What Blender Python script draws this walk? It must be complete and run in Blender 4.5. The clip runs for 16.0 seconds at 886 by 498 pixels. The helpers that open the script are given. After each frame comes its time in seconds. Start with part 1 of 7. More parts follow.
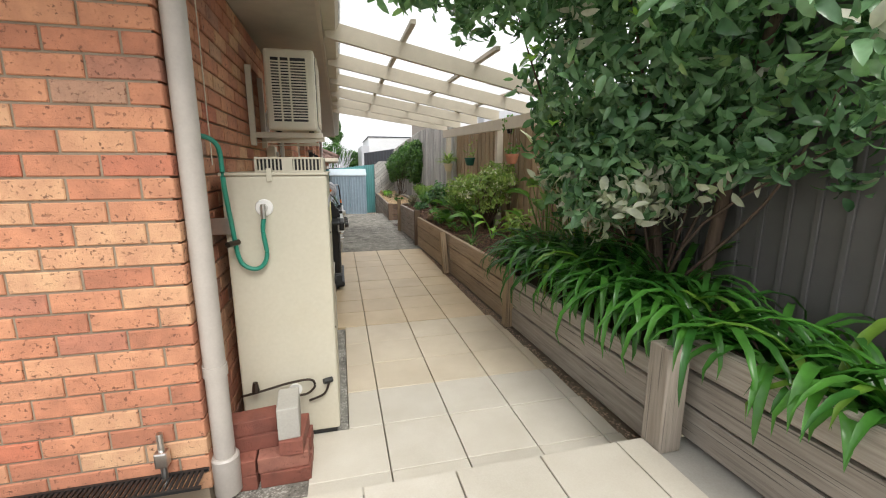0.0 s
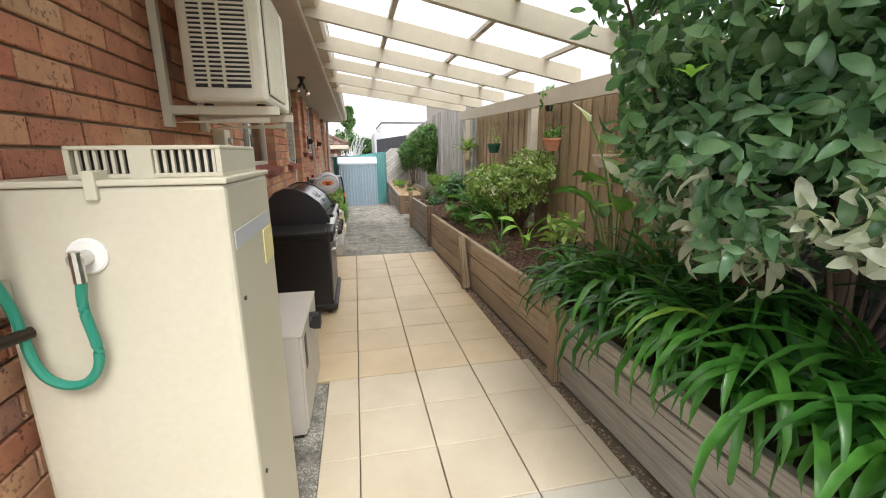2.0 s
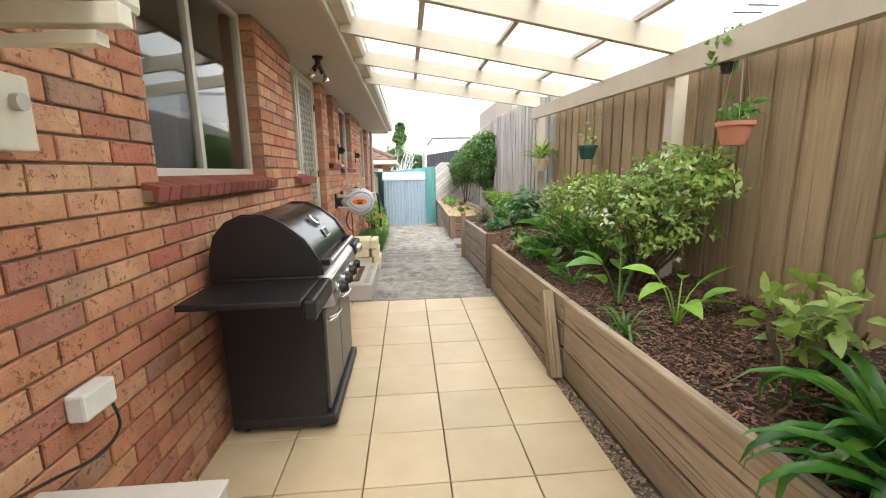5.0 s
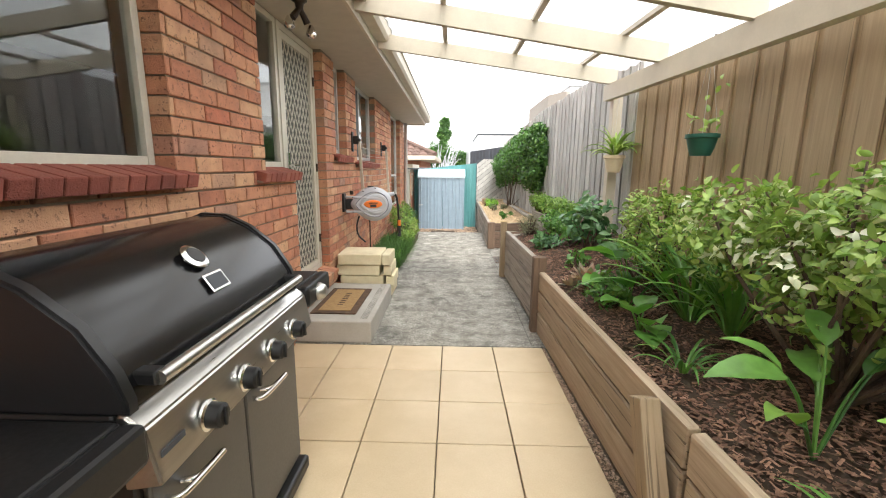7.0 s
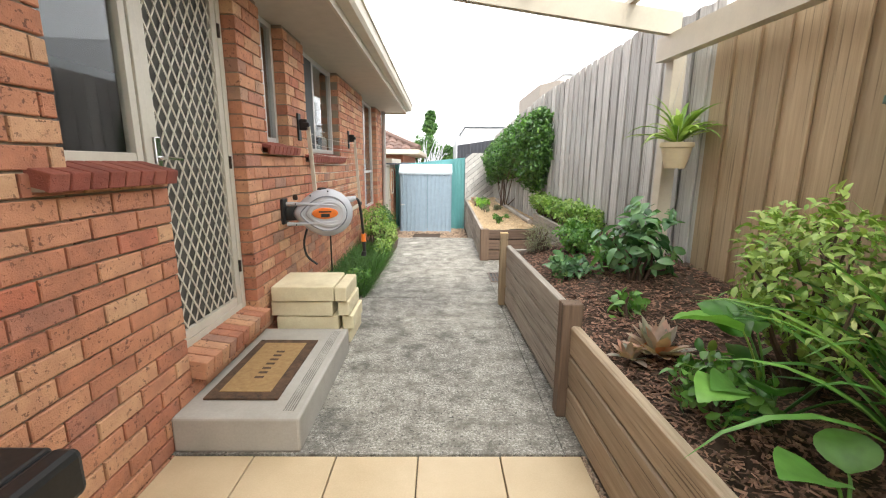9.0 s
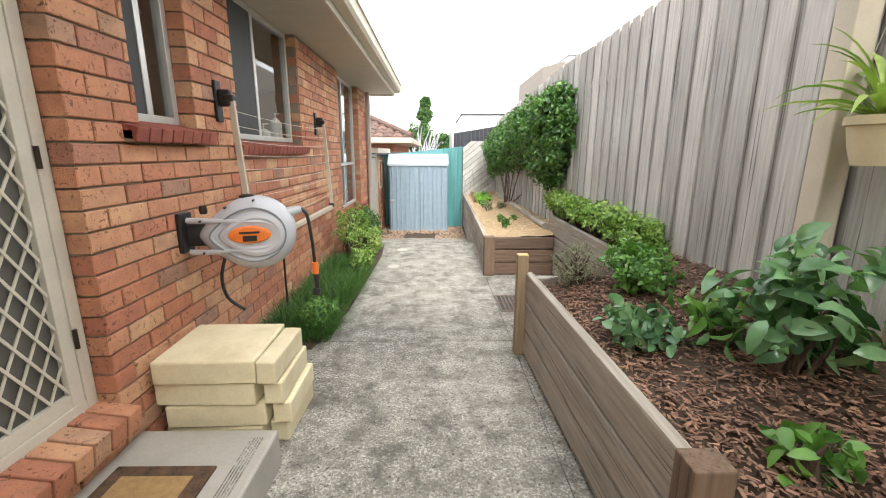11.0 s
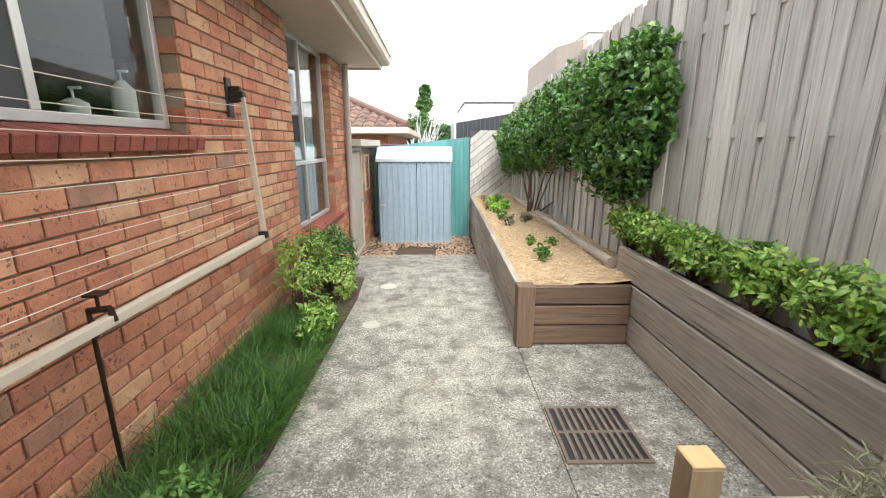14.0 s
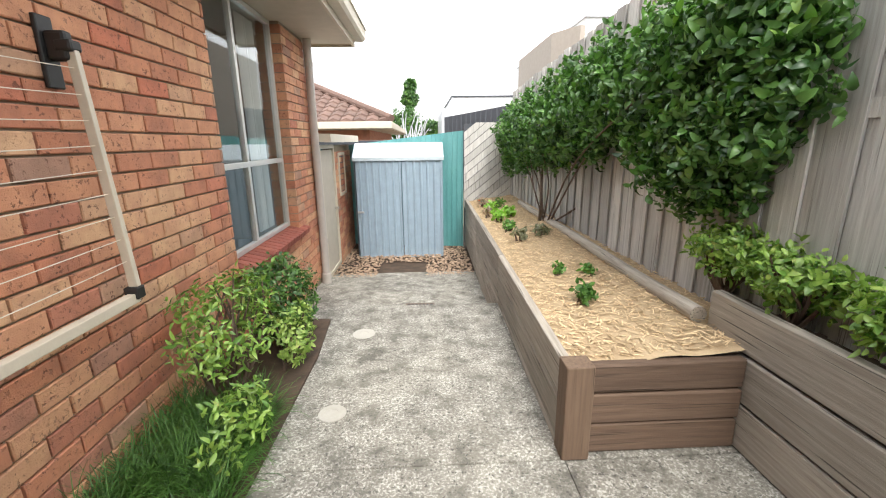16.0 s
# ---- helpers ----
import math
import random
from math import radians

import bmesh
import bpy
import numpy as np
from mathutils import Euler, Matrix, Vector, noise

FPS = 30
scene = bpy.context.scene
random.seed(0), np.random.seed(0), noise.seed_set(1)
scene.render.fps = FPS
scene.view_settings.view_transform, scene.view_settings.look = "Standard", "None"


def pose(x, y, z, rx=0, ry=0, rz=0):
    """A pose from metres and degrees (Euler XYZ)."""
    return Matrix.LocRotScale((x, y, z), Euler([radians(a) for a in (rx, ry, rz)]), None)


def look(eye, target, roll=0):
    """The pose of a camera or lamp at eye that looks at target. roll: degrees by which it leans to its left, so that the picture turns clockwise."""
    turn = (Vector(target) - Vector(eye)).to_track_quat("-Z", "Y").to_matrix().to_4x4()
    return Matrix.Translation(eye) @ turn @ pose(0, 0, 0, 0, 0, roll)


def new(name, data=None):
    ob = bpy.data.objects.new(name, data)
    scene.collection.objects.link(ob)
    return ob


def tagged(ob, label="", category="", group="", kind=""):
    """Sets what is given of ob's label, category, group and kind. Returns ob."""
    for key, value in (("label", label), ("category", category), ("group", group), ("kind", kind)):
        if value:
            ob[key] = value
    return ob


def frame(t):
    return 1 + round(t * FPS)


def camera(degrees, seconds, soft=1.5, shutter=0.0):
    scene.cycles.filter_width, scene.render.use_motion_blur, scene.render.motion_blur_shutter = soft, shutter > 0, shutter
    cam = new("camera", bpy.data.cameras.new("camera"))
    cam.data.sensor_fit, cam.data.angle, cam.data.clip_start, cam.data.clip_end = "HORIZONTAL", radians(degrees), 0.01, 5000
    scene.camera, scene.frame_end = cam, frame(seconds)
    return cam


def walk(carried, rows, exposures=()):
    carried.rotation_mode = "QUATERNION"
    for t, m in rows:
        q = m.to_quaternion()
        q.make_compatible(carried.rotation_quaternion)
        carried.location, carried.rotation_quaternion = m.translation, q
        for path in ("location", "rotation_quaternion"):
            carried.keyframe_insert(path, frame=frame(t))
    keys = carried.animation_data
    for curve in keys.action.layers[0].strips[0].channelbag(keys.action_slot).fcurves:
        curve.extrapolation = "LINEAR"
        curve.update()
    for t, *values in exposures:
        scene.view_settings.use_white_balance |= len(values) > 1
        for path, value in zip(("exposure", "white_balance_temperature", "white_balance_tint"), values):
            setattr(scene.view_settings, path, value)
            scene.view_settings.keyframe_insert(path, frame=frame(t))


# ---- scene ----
cam = camera(93.3, 16.0, 1.1)
PATH = [
    (0, (-0.583, -0.58, 1.495), (-0.118, 1.326, 1.105), -0.1),
    (0.5, (-0.494, -0.314, 1.507), (-0.054, 1.596, 1.112), -0.4),
    (1, (-0.477, -0.016, 1.512), (-0.013, 1.886, 1.101), -1.3),
    (1.5, (-0.43, 0.266, 1.493), (0.018, 2.166, 1.057), -1.7),
    (2, (-0.342, 0.57, 1.517), (0.047, 2.48, 1.066), -0.6),
    (2.5, (-0.313, 0.877, 1.5), (0.089, 2.785, 1.055), -0.9),
    (3, (-0.288, 1.159, 1.503), (0.112, 3.065, 1.05), -1.2),
    (3.5, (-0.211, 1.448, 1.444), (0.099, 3.383, 1.044), -0.7),
    (4, (-0.169, 1.732, 1.415), (0.039, 3.685, 1.039), -0.5),
    (4.2, (-0.175, 1.854, 1.415), (0.022, 3.809, 1.04), -0.9),
    (6.3, (-0.026, 3.225, 1.416), (0.035, 5.191, 1.052), 0.0),
    (6.5, (0.007, 3.354, 1.406), (0.04, 5.32, 1.038), -0.1),
    (7, (0.062, 3.716, 1.409), (0.021, 5.679, 1.029), 0.6),
    (7.5, (0.043, 4.06, 1.397), (0.041, 6.022, 1.01), 0.1),
    (8, (0.041, 4.39, 1.401), (0.074, 6.354, 1.025), -0.6),
    (8.2, (0.047, 4.534, 1.392), (0.075, 6.499, 1.018), -0.3),
    (10.3, (0.155, 5.884, 1.434), (0.172, 7.831, 0.974), 0.7),
    (10.5, (0.155, 6.012, 1.413), (0.175, 7.96, 0.96), 0.5),
    (11, (0.137, 6.347, 1.423), (0.172, 8.295, 0.972), 0.2),
    (11.5, (0.163, 6.694, 1.417), (0.163, 8.639, 0.954), 0.0),
    (12, (0.179, 7.009, 1.426), (0.182, 8.953, 0.955), 0.5),
    (12.5, (0.149, 7.368, 1.438), (0.18, 9.311, 0.967), -0.2),
    (13, (0.161, 7.706, 1.432), (0.172, 9.648, 0.953), -0.1),
    (13.5, (0.174, 8.024, 1.444), (0.169, 9.963, 0.953), 0.4),
    (14, (0.135, 8.331, 1.434), (0.166, 10.27, 0.946), 0.0),
    (14.5, (0.128, 8.629, 1.433), (0.186, 10.569, 0.952), -0.4),
    (15, (0.152, 8.946, 1.436), (0.189, 10.887, 0.955), -0.0),
    (15.5, (0.132, 9.246, 1.41), (0.199, 11.184, 0.921), -0.2),
    (16, (0.116, 9.532, 1.404), (0.201, 11.467, 0.902), -0.7),
]
walk(cam, [(t, look(eye, target, roll)) for t, eye, target, roll in PATH],
     [(0.0, 0.62), (1.0, 0.87), (2.0, 1.06), (3.5, 1.44), (7.0, 1.6), (11.0, 1.6), (16.0, 1.47)])

# ---- light: a bright overcast day ----
world = bpy.data.worlds.new("sky")
scene.world = world
world.use_nodes = True
wn, wl = world.node_tree.nodes, world.node_tree.links
sky = wn.new("ShaderNodeTexSky")
sky.sky_type, sky.sun_disc = "NISHITA", False
sky.sun_elevation, sky.sun_rotation = radians(58), radians(150)
sky.air_density, sky.dust_density, sky.ozone_density = 1.0, 6.0, 1.0
pale = wn.new("ShaderNodeHueSaturation")
pale.inputs["Saturation"].default_value = 0.18
pale.inputs["Value"].default_value = 1.0
wl.new(sky.outputs["Color"], pale.inputs["Color"])
veil = wn.new("ShaderNodeMix")
veil.data_type = "RGBA"
veil.inputs[0].default_value = 0.75
veil.inputs[7].default_value = (8.0, 8.1, 8.3, 1)
wl.new(pale.outputs["Color"], veil.inputs[6])
wl.new(veil.outputs[2], wn["Background"].inputs["Color"])
wn["Background"].inputs["Strength"].default_value = 0.132
sun = new("sun", bpy.data.lights.new("sun", "SUN"))
sun.data.energy, sun.data.angle, sun.data.color = 1.5, radians(25), (1.0, 0.97, 0.92)
sun.matrix_world = look((2.0, -4.0, 9.0), (0.6, 4.0, 0.0))

# ---- materials ----
def nodes_of(name):
    m = bpy.data.materials.new(name)
    m.use_nodes = True
    return m, m.node_tree.nodes, m.node_tree.links, m.node_tree.nodes["Principled BSDF"]


def ramp(n, stops, interp="LINEAR"):
    r = n.new("ShaderNodeValToRGB")
    r.color_ramp.interpolation = interp
    e = r.color_ramp.elements
    while len(e) < len(stops):
        e.new(0.5)
    for k, (p, c) in zip(e, stops):
        k.position, k.color = p, (*c, 1)
    return r


def mixc(n, l, kind, fac, a, b):
    m = n.new("ShaderNodeMix")
    m.data_type, m.blend_type = "RGBA", kind
    for sock, v in ((m.inputs[0], fac), (m.inputs[6], a), (m.inputs[7], b)):
        if isinstance(v, (int, float)):
            sock.default_value = v
        elif isinstance(v, tuple):
            sock.default_value = (*v, 1)
        else:
            l.new(v, sock)
    return m.outputs[2]


def math_node(n, l, op, a, b=0.0):
    m = n.new("ShaderNodeMath")
    m.operation = op
    for sock, v in zip(m.inputs, (a, b)):
        if isinstance(v, (int, float)):
            sock.default_value = v
        else:
            l.new(v, sock)
    return m.outputs[0]


def noise_node(n, l, scale, detail=4, rough=0.55, stretch=None, space="Object", shift=None):
    tc = n.new("ShaderNodeTexCoord")
    src = n.new("ShaderNodeNewGeometry").outputs["Position"] if space == "World" else tc.outputs[space]
    mp = n.new("ShaderNodeMapping")
    mp.inputs["Scale"].default_value = stretch or (1, 1, 1)
    l.new(src, mp.inputs["Vector"])
    if shift is not None:
        l.new(shift, mp.inputs["Location"])
    t = n.new("ShaderNodeTexNoise")
    t.inputs["Scale"].default_value, t.inputs["Detail"].default_value, t.inputs["Roughness"].default_value = scale, detail, rough
    l.new(mp.outputs[0], t.inputs["Vector"])
    return t.outputs["Fac"]


def world_pos(n):
    return n.new("ShaderNodeNewGeometry").outputs["Position"]


def bump(n, l, p, height, strength, dist=0.01):
    b = n.new("ShaderNodeBump")
    b.inputs["Strength"].default_value, b.inputs["Distance"].default_value = strength, dist
    l.new(height, b.inputs["Height"])
    l.new(b.outputs[0], p.inputs["Normal"])


def piece_random(n, l):
    """A random value for each piece, whether it is an object or an island of a joined mesh."""
    a = n.new("ShaderNodeObjectInfo").outputs["Random"]
    b = n.new("ShaderNodeNewGeometry").outputs["Random Per Island"]
    return math_node(n, l, "FRACT", math_node(n, l, "ADD", a, b))


def surface(name, low, high, scale=6.0, rough=0.6, metal=0.0, fine=60.0, bumpy=0.15, stretch=None, vary=0.0, dirt=None, dirt_amount=0.5):
    """Two-scale mottled surface between two colours; vary: how far pieces differ; dirt: a colour of stains."""
    m, n, l, p = nodes_of(name)
    big = noise_node(n, l, scale, 5, 0.6, stretch, "World")
    small = noise_node(n, l, fine, 3, 0.6, stretch, "World")
    fac = math_node(n, l, "ADD", math_node(n, l, "MULTIPLY", big, 0.65), math_node(n, l, "MULTIPLY", small, 0.35))
    r = ramp(n, [(0.32, low), (0.68, high)])
    l.new(fac, r.inputs[0])
    col = r.outputs[0]
    if vary:
        g = math_node(n, l, "ADD", math_node(n, l, "MULTIPLY", piece_random(n, l), 2 * vary), 1 - vary)
        hs = n.new("ShaderNodeHueSaturation")
        l.new(g, hs.inputs["Value"])
        l.new(col, hs.inputs["Color"])
        col = hs.outputs[0]
    if dirt:
        d = noise_node(n, l, scale * 0.45, 6, 0.7, None, "World")
        dr = ramp(n, [(0.5, (0, 0, 0)), (0.68, (1, 1, 1))])
        l.new(d, dr.inputs[0])
        col = mixc(n, l, "MIX", math_node(n, l, "MULTIPLY", dr.outputs[0], dirt_amount), col, dirt)
    l.new(col, p.inputs["Base Color"])
    rr = math_node(n, l, "ADD", math_node(n, l, "MULTIPLY", small, 0.25), rough - 0.12)
    l.new(rr, p.inputs["Roughness"])
    p.inputs["Metallic"].default_value = metal
    if bumpy:
        bump(n, l, p, fac, bumpy, 0.01)
    return m


def brick_material(name, stops, speckle=0.75):
    m, n, l, p = nodes_of(name)
    rnd = piece_random(n, l)
    base = ramp(n, stops)
    l.new(rnd, base.inputs[0])
    col = base.outputs[0]
    big = noise_node(n, l, 9, 4, 0.6, None, "World")
    col = mixc(n, l, "OVERLAY", 0.55, col, ramp_of(n, l, big, [(0.3, (0.32, 0.32, 0.32)), (0.7, (0.68, 0.66, 0.62))]))
    spots = noise_node(n, l, 58, 3, 0.6, None, "World")
    sp = ramp(n, [(0.585, (0, 0, 0)), (0.64, (1, 1, 1))])
    l.new(spots, sp.inputs[0])
    patch = noise_node(n, l, 11, 2, 0.5, None, "World")
    pr = ramp(n, [(0.40, (0.1, 0.1, 0.1)), (0.6, (1, 1, 1))])
    l.new(patch, pr.inputs[0])
    f = math_node(n, l, "MULTIPLY", math_node(n, l, "MULTIPLY", sp.outputs[0], pr.outputs[0]), speckle)
    col = mixc(n, l, "MIX", f, col, (0.10, 0.045, 0.03))
    l.new(col, p.inputs["Base Color"])
    p.inputs["Roughness"].default_value = 0.82
    g = noise_node(n, l, 160, 3, 0.6, None, "World")
    bump(n, l, p, math_node(n, l, "SUBTRACT", math_node(n, l, "ADD", g, big), sp.outputs[0]), 0.6, 0.006)
    return m


def ramp_of(n, l, fac, stops):
    r = ramp(n, stops)
    l.new(fac, r.inputs[0])
    return r.outputs[0]


def timber(name, low, high, grain_axis=1, rough=0.8, vary=0.2, crack=0.6):
    """Weathered timber with grain along one axis of the object."""
    m, n, l, p = nodes_of(name)
    st = [14, 14, 14]
    st[grain_axis] = 0.7
    rnd = piece_random(n, l)
    comb = n.new("ShaderNodeCombineXYZ")
    for k in range(3):
        l.new(math_node(n, l, "MULTIPLY", rnd, 37.0), comb.inputs[k])
    g = noise_node(n, l, 4.0, 6, 0.62, tuple(st), "Object", comb.outputs[0])
    b = noise_node(n, l, 1.6, 3, 0.5, None, "World")
    fac = math_node(n, l, "ADD", math_node(n, l, "MULTIPLY", g, 0.7), math_node(n, l, "MULTIPLY", b, 0.3))
    col = ramp_of(n, l, fac, [(0.24, low), (0.76, high)])
    hs = n.new("ShaderNodeHueSaturation")
    l.new(math_node(n, l, "ADD", math_node(n, l, "MULTIPLY", rnd, 2 * vary), 1 - vary), hs.inputs["Value"])
    l.new(col, hs.inputs["Color"])
    st2 = [s * 2.2 for s in st]
    st2[grain_axis] = 0.5
    ck = noise_node(n, l, 3.0, 2, 0.4, tuple(st2), "Object", comb.outputs[0])
    cr = ramp_of(n, l, ck, [(0.30, (1, 1, 1)), (0.36, (0, 0, 0))])
    col = mixc(n, l, "MIX", math_node(n, l, "MULTIPLY", cr, crack), hs.outputs[0], tuple(c * 0.3 for c in low))
    l.new(col, p.inputs["Base Color"])
    p.inputs["Roughness"].default_value = rough
    bump(n, l, p, math_node(n, l, "SUBTRACT", g, math_node(n, l, "MULTIPLY", cr, 0.5)), 0.5, 0.008)
    return m


def leaf_material(name, dark, light, gloss=0.4, yellow=None):
    m, n, l, p = nodes_of(name)
    rnd = piece_random(n, l)
    stops = [(0.0, dark), (0.75, light)]
    if yellow:
        stops += [(0.93, light), (1.0, yellow)]
    col = ramp_of(n, l, rnd, stops)
    v = noise_node(n, l, 25, 3, 0.5, None, "World")
    col = mixc(n, l, "OVERLAY", 0.5, col, ramp_of(n, l, v, [(0.3, (0.35, 0.35, 0.35)), (0.7, (0.65, 0.65, 0.65))]))
    l.new(col, p.inputs["Base Color"])
    p.inputs["Roughness"].default_value = gloss
    p.inputs["Subsurface Weight"].default_value = 0.0
    tr = n.new("ShaderNodeBsdfTranslucent")
    l.new(mixc(n, l, "MULTIPLY", 1.0, col, (1.0, 1.3, 0.5)), tr.inputs["Color"])
    mx = n.new("ShaderNodeMixShader")
    mx.inputs[0].default_value = 0.26
    l.new(p.outputs[0], mx.inputs[1])
    l.new(tr.outputs[0], mx.inputs[2])
    l.new(mx.outputs[0], n["Material Output"].inputs["Surface"])
    return m


def plain(name, col, rough=0.5, metal=0.0, vary=0.08, bumpy=0.05, scale=8):
    return surface(name, tuple(c * (1 - vary) for c in col), tuple(min(1, c * (1 + vary)) for c in col), scale, rough, metal, 90, bumpy)


M = {}
M["brick"] = brick_material("brick", [(0.0, (0.44, 0.18, 0.11)), (0.3, (0.54, 0.24, 0.14)), (0.55, (0.58, 0.29, 0.17)), (0.80, (0.62, 0.37, 0.22)), (0.9, (0.38, 0.22, 0.16)), (1.0, (0.50, 0.17, 0.10))])
M["sill_brick"] = brick_material("sill_brick", [(0.0, (0.24, 0.065, 0.045)), (0.6, (0.30, 0.085, 0.06)), (1.0, (0.34, 0.11, 0.075))], 0.1)
M["mortar"] = surface("mortar", (0.24, 0.19, 0.135), (0.34, 0.28, 0.205), 5, 0.9, 0, 120, 0.4)
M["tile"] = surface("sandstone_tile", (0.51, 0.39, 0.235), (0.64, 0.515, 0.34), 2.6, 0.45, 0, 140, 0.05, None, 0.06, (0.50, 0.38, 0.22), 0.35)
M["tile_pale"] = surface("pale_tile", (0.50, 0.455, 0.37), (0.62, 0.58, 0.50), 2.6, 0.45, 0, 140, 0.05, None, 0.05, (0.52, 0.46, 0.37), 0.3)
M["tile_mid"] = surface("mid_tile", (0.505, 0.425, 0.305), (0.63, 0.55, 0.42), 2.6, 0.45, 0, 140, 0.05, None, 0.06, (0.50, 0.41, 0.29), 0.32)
M["bed"] = surface("bedding_mortar", (0.16, 0.12, 0.08), (0.26, 0.21, 0.15), 8, 0.9, 0, 80, 0.4)
M["white_metal"] = plain("cream_enamel", (0.68, 0.64, 0.52), 0.42)


def concrete_material():
    m, n, l, p = nodes_of("worn_concrete")
    big = noise_node(n, l, 0.9, 5, 0.6, None, "World")
    mid = noise_node(n, l, 6.5, 8, 0.78, None, "World")
    fine = noise_node(n, l, 75, 4, 0.7, None, "World")
    col = ramp_of(n, l, mid, [(0.3, (0.11, 0.103, 0.088)), (0.7, (0.32, 0.305, 0.265))])
    col = mixc(n, l, "OVERLAY", 0.8, col, ramp_of(n, l, big, [(0.3, (0.28, 0.28, 0.28)), (0.7, (0.7, 0.69, 0.66))]))
    worn = math_node(n, l, "MULTIPLY", ramp_of(n, l, mid, [(0.40, (0, 0, 0)), (0.58, (1, 1, 1))]), ramp_of(n, l, fine, [(0.50, (0, 0, 0)), (0.56, (1, 1, 1))]))
    col = mixc(n, l, "MIX", math_node(n, l, "MULTIPLY", worn, 0.85), col, (0.56, 0.54, 0.49))
    dark = ramp_of(n, l, noise_node(n, l, 2.6, 9, 0.82, None, "World"), [(0.53, (0, 0, 0)), (0.62, (1, 1, 1))])
    col = mixc(n, l, "MIX", math_node(n, l, "MULTIPLY", dark, 0.75), col, (0.075, 0.07, 0.058))
    pits = ramp_of(n, l, noise_node(n, l, 48, 3, 0.6, None, "World"), [(0.59, (0, 0, 0)), (0.63, (1, 1, 1))])
    col = mixc(n, l, "MIX", math_node(n, l, "MULTIPLY", pits, 0.75), col, (0.06, 0.057, 0.05))
    l.new(col, p.inputs["Base Color"])
    p.inputs["Roughness"].default_value = 0.85
    bump(n, l, p, fine, 0.4, 0.006)
    return m


M["concrete"] = concrete_material()
M["concrete_smooth"] = surface("smooth_concrete", (0.36, 0.34, 0.30), (0.48, 0.46, 0.41), 3, 0.75, 0, 90, 0.1, None, 0, (0.28, 0.25, 0.2), 0.4)
M["earth"] = surface("bare_earth", (0.035, 0.024, 0.016), (0.10, 0.066, 0.044), 9, 0.95, 0, 70, 0.6)
M["straw"] = surface("straw_mulch", (0.36, 0.255, 0.145), (0.54, 0.42, 0.265), 14, 0.9, 0, 160, 0.6, None, 0, (0.3, 0.2, 0.11), 0.4)
M["grey_paling"] = timber("grey_paling", (0.26, 0.245, 0.22), (0.60, 0.59, 0.56), 2, 0.85, 0.24, 0.7)
M["tan_paling"] = timber("tan_paling", (0.25, 0.175, 0.10), (0.47, 0.35, 0.22), 2, 0.8, 0.22, 0.45)
M["sleeper"] = timber("sleeper", (0.25, 0.18, 0.115), (0.52, 0.41, 0.29), 1, 0.85, 0.2, 0.7)
M["sleeper_grey"] = timber("grey_sleeper", (0.17, 0.145, 0.12), (0.48, 0.43, 0.365), 1, 0.85, 0.2, 0.75)
M["sleeper_dark"] = timber("dark_sleeper", (0.075, 0.045, 0.03), (0.19, 0.125, 0.085), 1, 0.8, 0.15, 0.6)
M["post"] = timber("post", (0.22, 0.155, 0.09), (0.40, 0.30, 0.19), 2, 0.85, 0.15, 0.6)
M["post_grey"] = timber("grey_post", (0.20, 0.165, 0.13), (0.42, 0.37, 0.31), 2, 0.85, 0.1, 0.6)
M["post_dark"] = timber("dark_post", (0.09, 0.055, 0.035), (0.20, 0.135, 0.09), 2, 0.8, 0.15, 0.6)
M["cream"] = plain("cream_paint", (0.56, 0.50, 0.40), 0.5)
M["soffit"] = plain("soffit_paint", (0.50, 0.45, 0.37), 0.6)
M["pvc"] = plain("pvc_pipe", (0.44, 0.40, 0.36), 0.4)
M["frame_cream"] = plain("cream_aluminium", (0.62, 0.58, 0.49), 0.4, 0.0)
M["frame_silver"] = plain("silver_aluminium", (0.66, 0.65, 0.62), 0.35, 0.5)
# near-black floor colour carries the darkness of the unlit rooms
M["dark"] = plain("unlit_interior", (0.05, 0.045, 0.04), 0.9)
M["black"] = plain("black_plastic", (0.018, 0.018, 0.018), 0.45)
M["blue_steel"] = plain("pale_blue_steel", (0.27, 0.35, 0.415), 0.45, 0.0, 0.1)
M["teal"] = surface("teal_sheet", (0.08, 0.25, 0.25), (0.14, 0.34, 0.335), 3, 0.5, 0, 60, 0.05, (1, 1, 0.2), 0, (0.05, 0.22, 0.2), 0.3)
M["charcoal_fence"] = plain("dark_grey_sheet", (0.13, 0.125, 0.118), 0.55)
M["far_ground"] = surface("ground", (0.10, 0.09, 0.06), (0.18, 0.16, 0.11), 3, 0.95, 0, 30, 0.3)


def glass_material():
    m, n, l, p = nodes_of("window_glass")
    p.inputs["Base Color"].default_value = (0.9, 0.95, 0.93, 1)
    p.inputs["Roughness"].default_value = 0.02
    p.inputs["Transmission Weight"].default_value = 1.0
    p.inputs["IOR"].default_value = 1.5
    return m


def polycarb_material():
    m, n, l, p = nodes_of("polycarbonate")
    tr, tp, mx = n.new("ShaderNodeBsdfTranslucent"), n.new("ShaderNodeBsdfTransparent"), n.new("ShaderNodeMixShader")
    v = noise_node(n, l, 2.5, 4, 0.6, (1, 6, 1), "World")
    l.new(ramp_of(n, l, v, [(0.3, (0.64, 0.64, 0.61)), (0.7, (0.80, 0.80, 0.78))]), tr.inputs["Color"])
    tp.inputs["Color"].default_value = (0.84, 0.85, 0.85, 1)
    mx.inputs[0].default_value = 0.45
    l.new(tr.outputs[0], mx.inputs[1])
    l.new(tp.outputs[0], mx.inputs[2])
    l.new(mx.outputs[0], n["Material Output"].inputs["Surface"])
    return m


